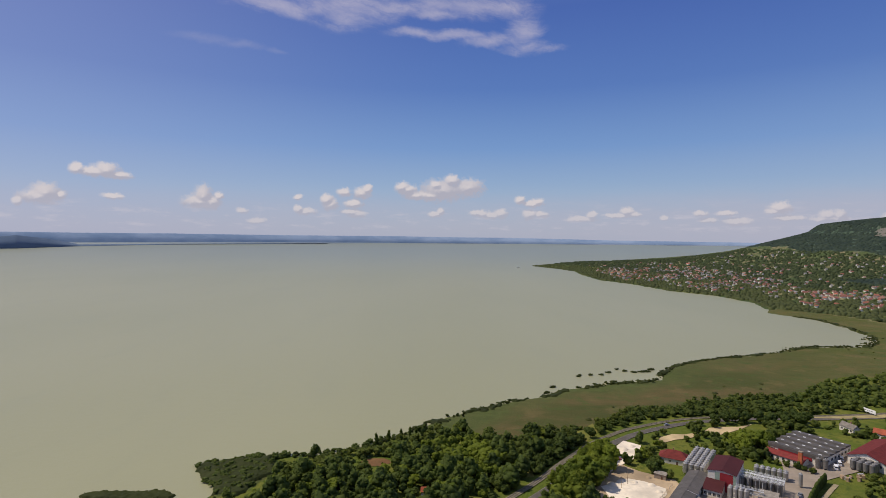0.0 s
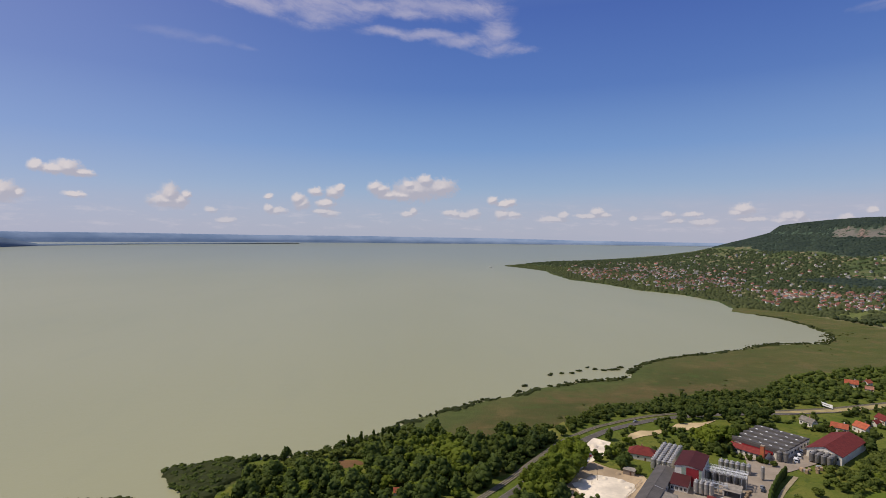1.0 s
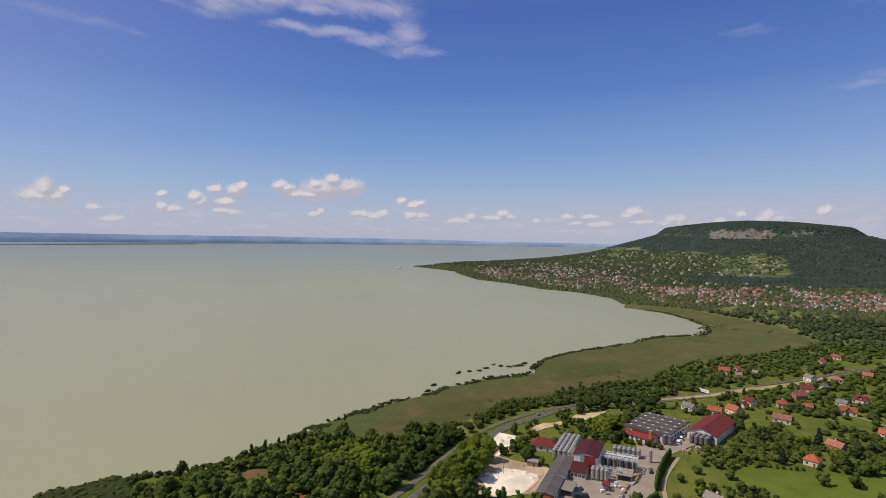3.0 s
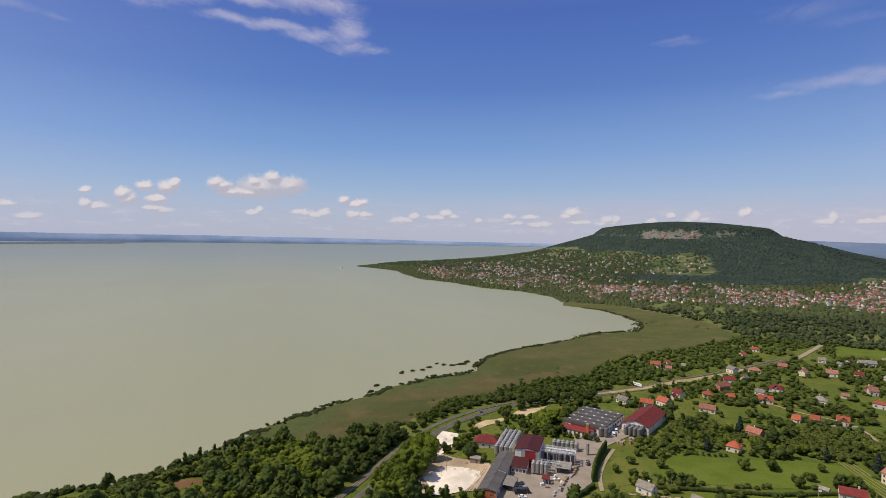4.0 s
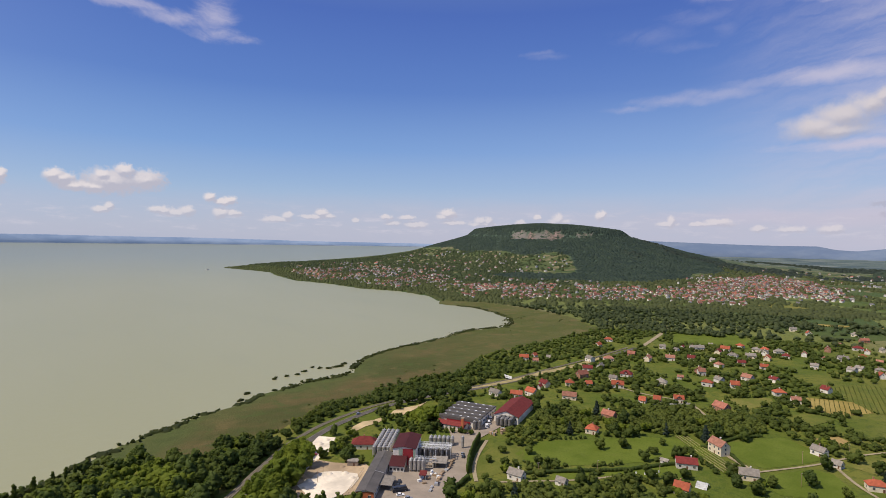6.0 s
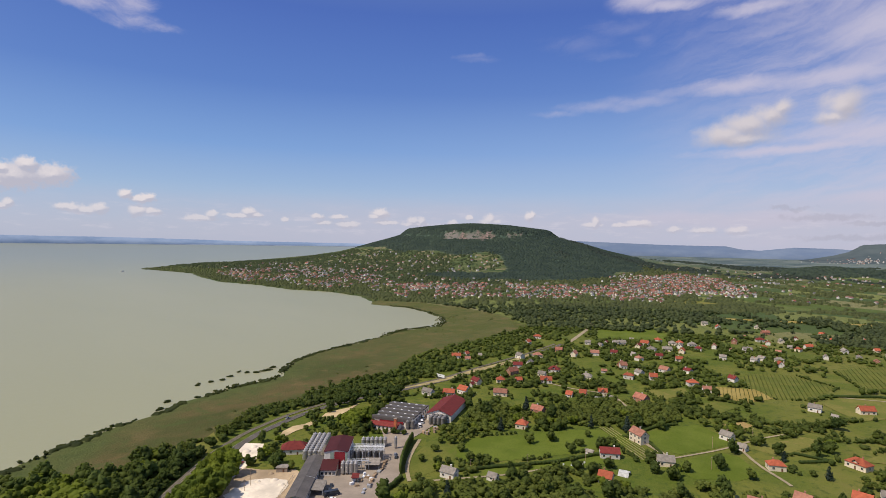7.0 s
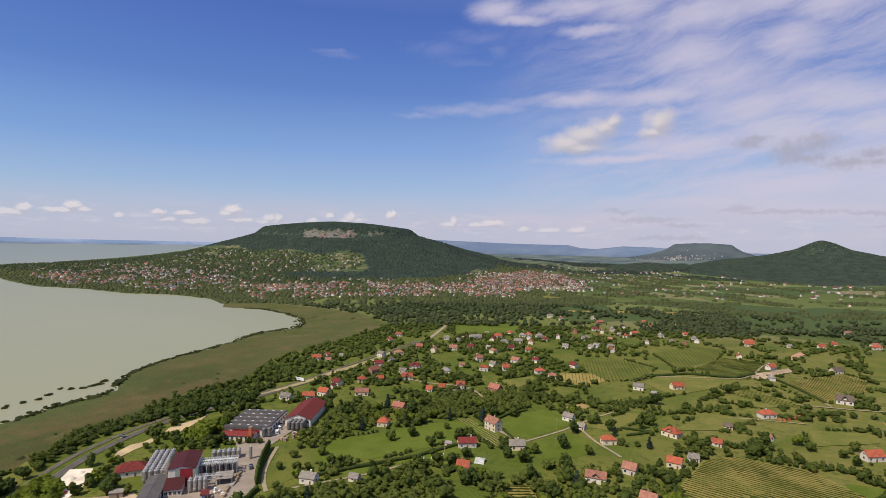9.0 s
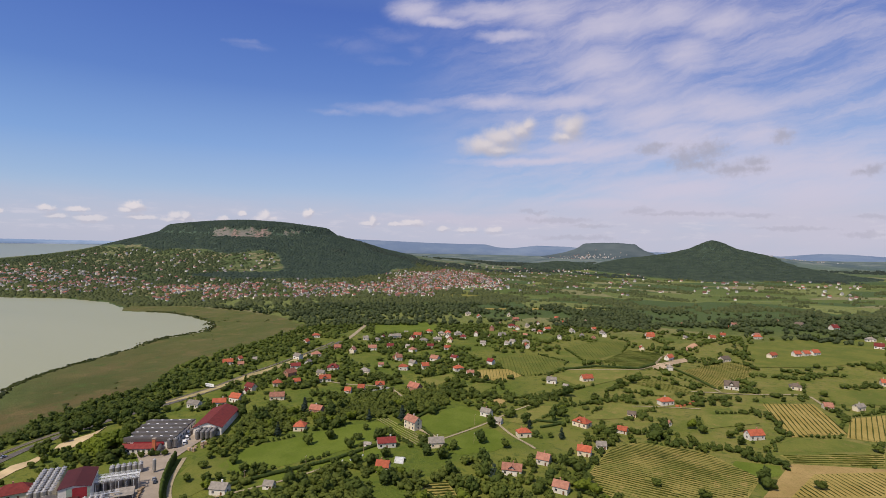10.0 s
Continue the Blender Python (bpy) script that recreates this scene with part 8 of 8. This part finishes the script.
# beds of reed: close, bumpy mats that rise from the water's edge
def reed_mat(name, label, span, step, mask, tall, kind="stuff"):
    gx_, gy_ = np.meshgrid(np.arange(span[0], span[1], step), np.arange(span[2], span[3], step))
    gx_ = gx_ + frng.uniform(-0.35, 0.35, gx_.shape) * step
    gy_ = gy_ + frng.uniform(-0.35, 0.35, gx_.shape) * step
    m_ = mask(gx_, gy_)
    cell_ = m_[:-1, :-1] & m_[1:, :-1] & m_[:-1, 1:] & m_[1:, 1:]
    full_ = np.zeros(m_.shape, bool)
    full_[1:-1, 1:-1] = cell_[:-1, :-1] & cell_[1:, :-1] & cell_[:-1, 1:] & cell_[1:, 1:]
    lift = tall * (0.5 + 0.5 * frng.random(m_.shape) + 0.22 * wave(gx_, gy_, 3.4, 5))
    z_ = np.where(full_, np.maximum(height(gx_, gy_), 0.0) + lift, np.minimum(height(gx_, gy_), 0.0) - 0.3)
    ids_ = np.arange(m_.size).reshape(m_.shape)
    q_ = np.stack([ids_[:-1, :-1], ids_[:-1, 1:], ids_[1:, 1:], ids_[1:, :-1]], -1)[cell_]
    tri_ = np.concatenate([q_[:, [0, 1, 2]], q_[:, [0, 2, 3]]])
    used, tri_ = np.unique(tri_, return_inverse=True)
    v_ = np.stack([gx_, gy_, z_], -1).reshape(-1, 3)[used]
    tint_ = np.clip(0.5 + 0.35 * wave(v_[:, 0], v_[:, 1], 9.0, 2) + frng.normal(0, 0.2, len(v_)), 0, 1)
    return tagged(new(name, fast_mesh(name, v_, tri_.reshape(-1, 3), M_REED, tint_, True)), label, "reeds", kind=kind)


def on_spit(x, y):
    w = 2.5 * wave(x, y, 4.0, 3)
    return inside(SPIT, x + w, y - w) & (height(x, y) > -0.15)


def on_edge(x, y):
    gap = line_gap(SHORE, x, y) * np.where(inside(LAND, x, y), 1, -1)
    ragged = 3.6 * wave(x, y, 5.5, 1) + 2.6 * wave(x, y, 1.9, 6)
    return (gap > -4.5 + ragged) & (gap < 5 + 2.5 * ragged + 4 * wave(x, y, 21.0, 2)) & (height(x, y) > -1.6)


def on_bar(x, y):
    return np.hypot((x + 166) / 27, (y - 287) / 6.5) < 1 + 0.25 * wave(x, y, 5.0, 4)


reed_mat("spit_reeds", "low dark green reed bed covering the spit", (-170, -85, 275, 345), 1.3, on_spit, 2.2)
reed_mat("reed_fringe", "dark olive reed belt along the waterline", (-60, 770, 365, 1000), 1.5, on_edge, 1.5)
reed_mat("reed_island", "low dark reed island off the spit", (-200, -130, 275, 300), 1.2, on_bar, 1.8, "")
# willow scrub that stands out of the belt
q = np.array(SHORE[8:30], float)
seg = np.concatenate([[0], np.cumsum(np.hypot(*np.diff(q, axis=0).T))])
t = np.arange(0, seg[-1], 3.2)
c = np.stack([np.interp(t, seg, q[:, 0]), np.interp(t, seg, q[:, 1])], 1)
c = c + frng.normal(0, 2.6, (len(c), 2)) + np.array([0.8, -1.2])
c = c[(height(c[:, 0], c[:, 1]) > -1.2) & ((wave(c[:, 0], c[:, 1], 13.0, 4) > -0.05) | (c[:, 0] < 70))]
n = len(c)
big = frng.uniform(2.0, 4.0, n)
scatter("shore_scrub", "low willow scrub in the reed belt", "scrub", M_REED, MID[:4], c, np.stack([big * 0.8, big * 1.2], 1), frng)
g = grid_points(frng, -32, -5, 280, 390, 3.6)
g = g[(inside(SPIT, g[:, 0], g[:, 1]) & (frng.random(len(g)) < 0.6) & (height(g[:, 0], g[:, 1]) > -0.2)) | ((line_gap(SHORE[7:13], g[:, 0], g[:, 1]) < 5) & (frng.random(len(g)) < 0.75) & (height(g[:, 0], g[:, 1]) > -0.6))]
n = len(g)
big = frng.uniform(2.6, 6.0, n)
scatter("spit_scrub", "bushy dark green willow scrub on the spit", "scrub", M_LEAF_DARK, MID[:5], g, np.stack([big * 0.62, big * 1.15], 1), frng)
g = grid_points(frng, -10, 60, 330, 1100, 6.0)
x, y = g[:, 0], g[:, 1]
gap = line_gap(SHORE, x, y) * np.where(inside(LAND, x, y), 1, -1)
g = g[inside(REED, x, y) & (gap > 4) & (frng.random(len(g)) < -0.06 + 0.2 * wave(x, y, 30.0, 6))]
g = g[clear_of(g)]
n = len(g)
scatter("reed_tufts", "tufts of olive green reed in the marsh", "reeds", M_REED, TINY, g, np.stack([frng.uniform(0.7, 1.6, n), frng.uniform(2, 6.0, n)], 1), frng)


q = np.array(SHORE[22:27], float)
seg = np.concatenate([[0], np.cumsum(np.hypot(*np.diff(q, axis=0).T))])
t = frng.uniform(0, seg[-1], 150)
c = np.stack([np.interp(t, seg, q[:, 0]), np.interp(t, seg, q[:, 1])], 1) + np.array([-0.75, 0.66]) * frng.uniform(-4, 16, (150, 1))
big = frng.uniform(1.6, 3.6, 150)
c = np.stack([c[:, 0], c[:, 1]], 1)
scatter("reed_clumps", "scattered reed clumps standing in shallow water", "reeds", M_REED, MID[:4], c, np.stack([big * 0.9, big * 1.3], 1), frng, True)


def reed_island(x, y, long, wide, turn):
    v, t, tint = [], [], []
    base = 0
    rng = np.random.default_rng(int(abs(x) * 13 + y * 7))
    for i in range(max(3, int(long * wide / 3.0))):
        a, k, tt = MID[int(rng.integers(4))]
        px_, py_ = rng.uniform(-0.5, 0.5) * long * 0.8, rng.uniform(-0.5, 0.5) * wide * 0.8
        s = rng.uniform(2.0, 3.4)
        v.append(a * np.array([s * 1.7, s * 1.7, rng.uniform(1.6, 2.4)]) + np.array([px_, py_, -0.3]))
        t.append(k + base), tint.append(tt)
        base += len(a)
    ob = new("reed_island", fast_mesh("reed_island", np.concatenate(v), np.concatenate(t), M_REED, np.concatenate(tint)))
    ob.matrix_world = pose(x, y, 0.0, 0, 0, turn)
    tagged(ob, "small dark reed island standing in the lake", "reed island", "reed islands in the bay")


for x, y, a, b, turn in ((95, 485, 6, 3.5, 30), (104, 505, 6, 3.5, 30), (138, 544, 5, 3, 40), (141, 549, 3, 2, 10), (154, 551, 7, 2.5, 25), (164, 552, 5, 2.5, 20), (174, 562, 4, 3, 40), (188, 576, 3, 2, 0),
                         (193, 568, 5, 2.5, 10), (201, 563, 7, 3, 0), (210, 566, 7, 3, 0), (217, 566, 6, 4, 20), (128, 504, 4, 3, 30), (135, 501, 3, 3, 0), (160, 522, 4, 2.5, 20), (168, 526, 5, 3, 20), (146, 514, 4, 3, 20),
                         (224, 575, 8, 4, 50), (26, 438, 4, 2.5, 20)):
    reed_island(x, y, a, b, turn)

# ---- small things ----
# blank white advertising board by the road
board = thing("billboard", "long white roadside board on posts", "billboard", at=on(340, 427, -82))
bm = bmesh.new()
box(bm, -6.5, 6.5, -0.12, 0.12, 1.6, 4.4)
part("panel", bm, M_WHITE, board)
for k in range(4):
    bm = bmesh.new()
    box(bm, -5.5 + 3.6 * k, -5.3 + 3.6 * k, 0.12, 0.3, -0.8, 4.2)
    part("post", bm, M_GALV, board)
bm = bmesh.new()
for k in range(5):
    box(bm, -5 + 1.9 * k, -3.6 + 1.9 * k, -0.15, -0.121, 2.7, 3.3)
part("print", bm, M_CAR["silver"], board, "faint grey bars of print")

# small ferry on its way to the pier
boat = thing("ferry", "small white passenger boat on the lake", "boat", at=pose(355, 2545, 0.0, 0, 0, 40))
bm = bmesh.new()
pts = [(-12, -2.6), (8, -2.8), (14, 0), (8, 2.8), (-12, 2.6)]
lo = [bm.verts.new((x * 0.95, y * 0.8, -0.6)) for x, y in pts]
hi = [bm.verts.new((x, y, 2.0)) for x, y in pts]
bm.faces.new(hi), bm.faces.new(lo[::-1])
for i in range(5):
    bm.faces.new((lo[i], lo[(i + 1) % 5], hi[(i + 1) % 5], hi[i]))
part("hull", bm, M_WHITE, boat)
bm = bmesh.new()
box(bm, -9, 5, -2, 2, 2.0, 4.4)
box(bm, -4, 3, -1.7, 1.7, 4.4, 6.0)
cabin = part("cabin", bm, M_WHITE, boat)
bm = bmesh.new()
box(bm, -8.5, 4.5, -2.03, 2.03, 2.9, 3.8)
part("glazing", bm, M_GLASS, cabin)

# pier and breakwater at the headland
pier = thing("pier", "long low pier with a stone breakwater at the headland", "pier", kind="structure")
for x0, y0, x1, y1, w, z in ((415, 2640, 520, 2540, 7, 1.6), (400, 2668, 470, 2740, 9, 1.8), (520, 2540, 560, 2430, 5, 1.2)):
    d = Vector((x1 - x0, y1 - y0, 0))
    bm = bmesh.new()
    box(bm, 0, d.length, -w / 2, w / 2, -2.0, z)
    bmesh.ops.bevel(bm, geom=bm.edges[:], offset=0.4, segments=1, affect="EDGES")
    q = part("deck", bm, M_CONCRETE, pier)
    q.matrix_world = pose(x0, y0, 0, 0, 0, math.degrees(math.atan2(d.y, d.x)))


# masts of the building site and lamp posts along the yard
def mast(x, y, h, label, name="pole", category="pole", group="poles"):
    ob = thing(name, label, category, group, at=on(x, y))
    bm = bmesh.new()
    bmesh.ops.create_cone(bm, cap_ends=True, segments=8, radius1=0.13, radius2=0.08, depth=h + 0.6, matrix=pose(0, 0, h / 2 - 0.3))
    part("shaft", bm, M_TIMBER, ob)
    bm = bmesh.new()
    box(bm, -0.9, 0.9, -0.07, 0.07, h - 0.7, h - 0.55)
    arm = part("crossarm", bm, M_TIMBER, ob)
    for k in (-0.7, 0, 0.7):
        bm = bmesh.new()
        bmesh.ops.create_cone(bm, cap_ends=True, segments=6, radius1=0.06, radius2=0.04, depth=0.25, matrix=pose(k, 0, h - 0.42))
        part("insulator", bm, M_WHITE, arm)


for x, y, h in ((105, 301, 10), (100, 296, 7), (330, 150, 8), (366, 166, 8), (404, 156, 8), (214, 238, 8), (246, 222, 8), (282, 206, 8), (402, 262, 8), (398, 290, 8)):
    mast(x, y, h, "wooden utility pole with a crossarm")

# white garden canopy and beehives on the lawn
tent = thing("garden_tent", "white fabric canopy on a lawn", "tent", at=on(283, 179, 20))
bm = bmesh.new()
pts = [(-4 + 8 * i / 8, 2.4 * math.sin(math.pi * i / 8) + 0.05) for i in range(9)]
a = [bm.verts.new((x, -3, z)) for x, z in pts]
b = [bm.verts.new((x, 3, z)) for x, z in pts]
for i in range(8):
    bm.faces.new((a[i], a[i + 1], b[i + 1], b[i]))
bmesh.ops.solidify(bm, geom=bm.faces[:], thickness=0.08)
part("cover", bm, M_WHITE, tent)
for k in (-3, 0, 3):
    bm = bmesh.new()
    for x, z in pts:
        box(bm, x - 0.05, x + 0.05, k - 0.05, k + 0.05, max(z - 0.2, -0.2), max(z - 0.05, 0.0))
    part("hoop", bm, M_GALV, tent)
for i in range(7):
    x, y = 262 + 3.2 * i, 209 - 1.5 * i + (i % 2) * 2.2
    hive = thing("beehive", "small white box hive on the grass", "beehive", "beehives on the lawn", at=on(x, y, 20, 0.2))
    bm = bmesh.new()
    box(bm, -0.4, 0.4, -0.4, 0.4, 0, 0.8)
    part("body", bm, M_WHITE, hive)
    bm = bmesh.new()
    box(bm, -0.46, 0.46, -0.46, 0.46, 0.8, 0.9)
    part("lid", bm, M_GALV, hive)

# low pale wall along the village lane
wall = thing("garden_wall", "long low pale wall beside the lane", "wall")
line = [(389, 294), (402, 287), (418, 278)]
for (x0, y0), (x1, y1) in zip(line, line[1:]):
    n = max(1, int(math.hypot(x1 - x0, y1 - y0) / 3))
    for i in range(n):
        x, y = x0 + (x1 - x0) * (i + 0.5) / n + 3, y0 + (y1 - y0) * (i + 0.5) / n
        bm = bmesh.new()
        box(bm, -1.5, 1.5, -0.15, 0.15, -0.6, 1.0)
        box(bm, -1.5, 1.5, -0.2, 0.2, 1.0, 1.1)
        q = part("wall_section", bm, M_WALL["white"], wall)
        q.matrix_world = on(x, y, math.degrees(math.atan2(y1 - y0, x1 - x0)))
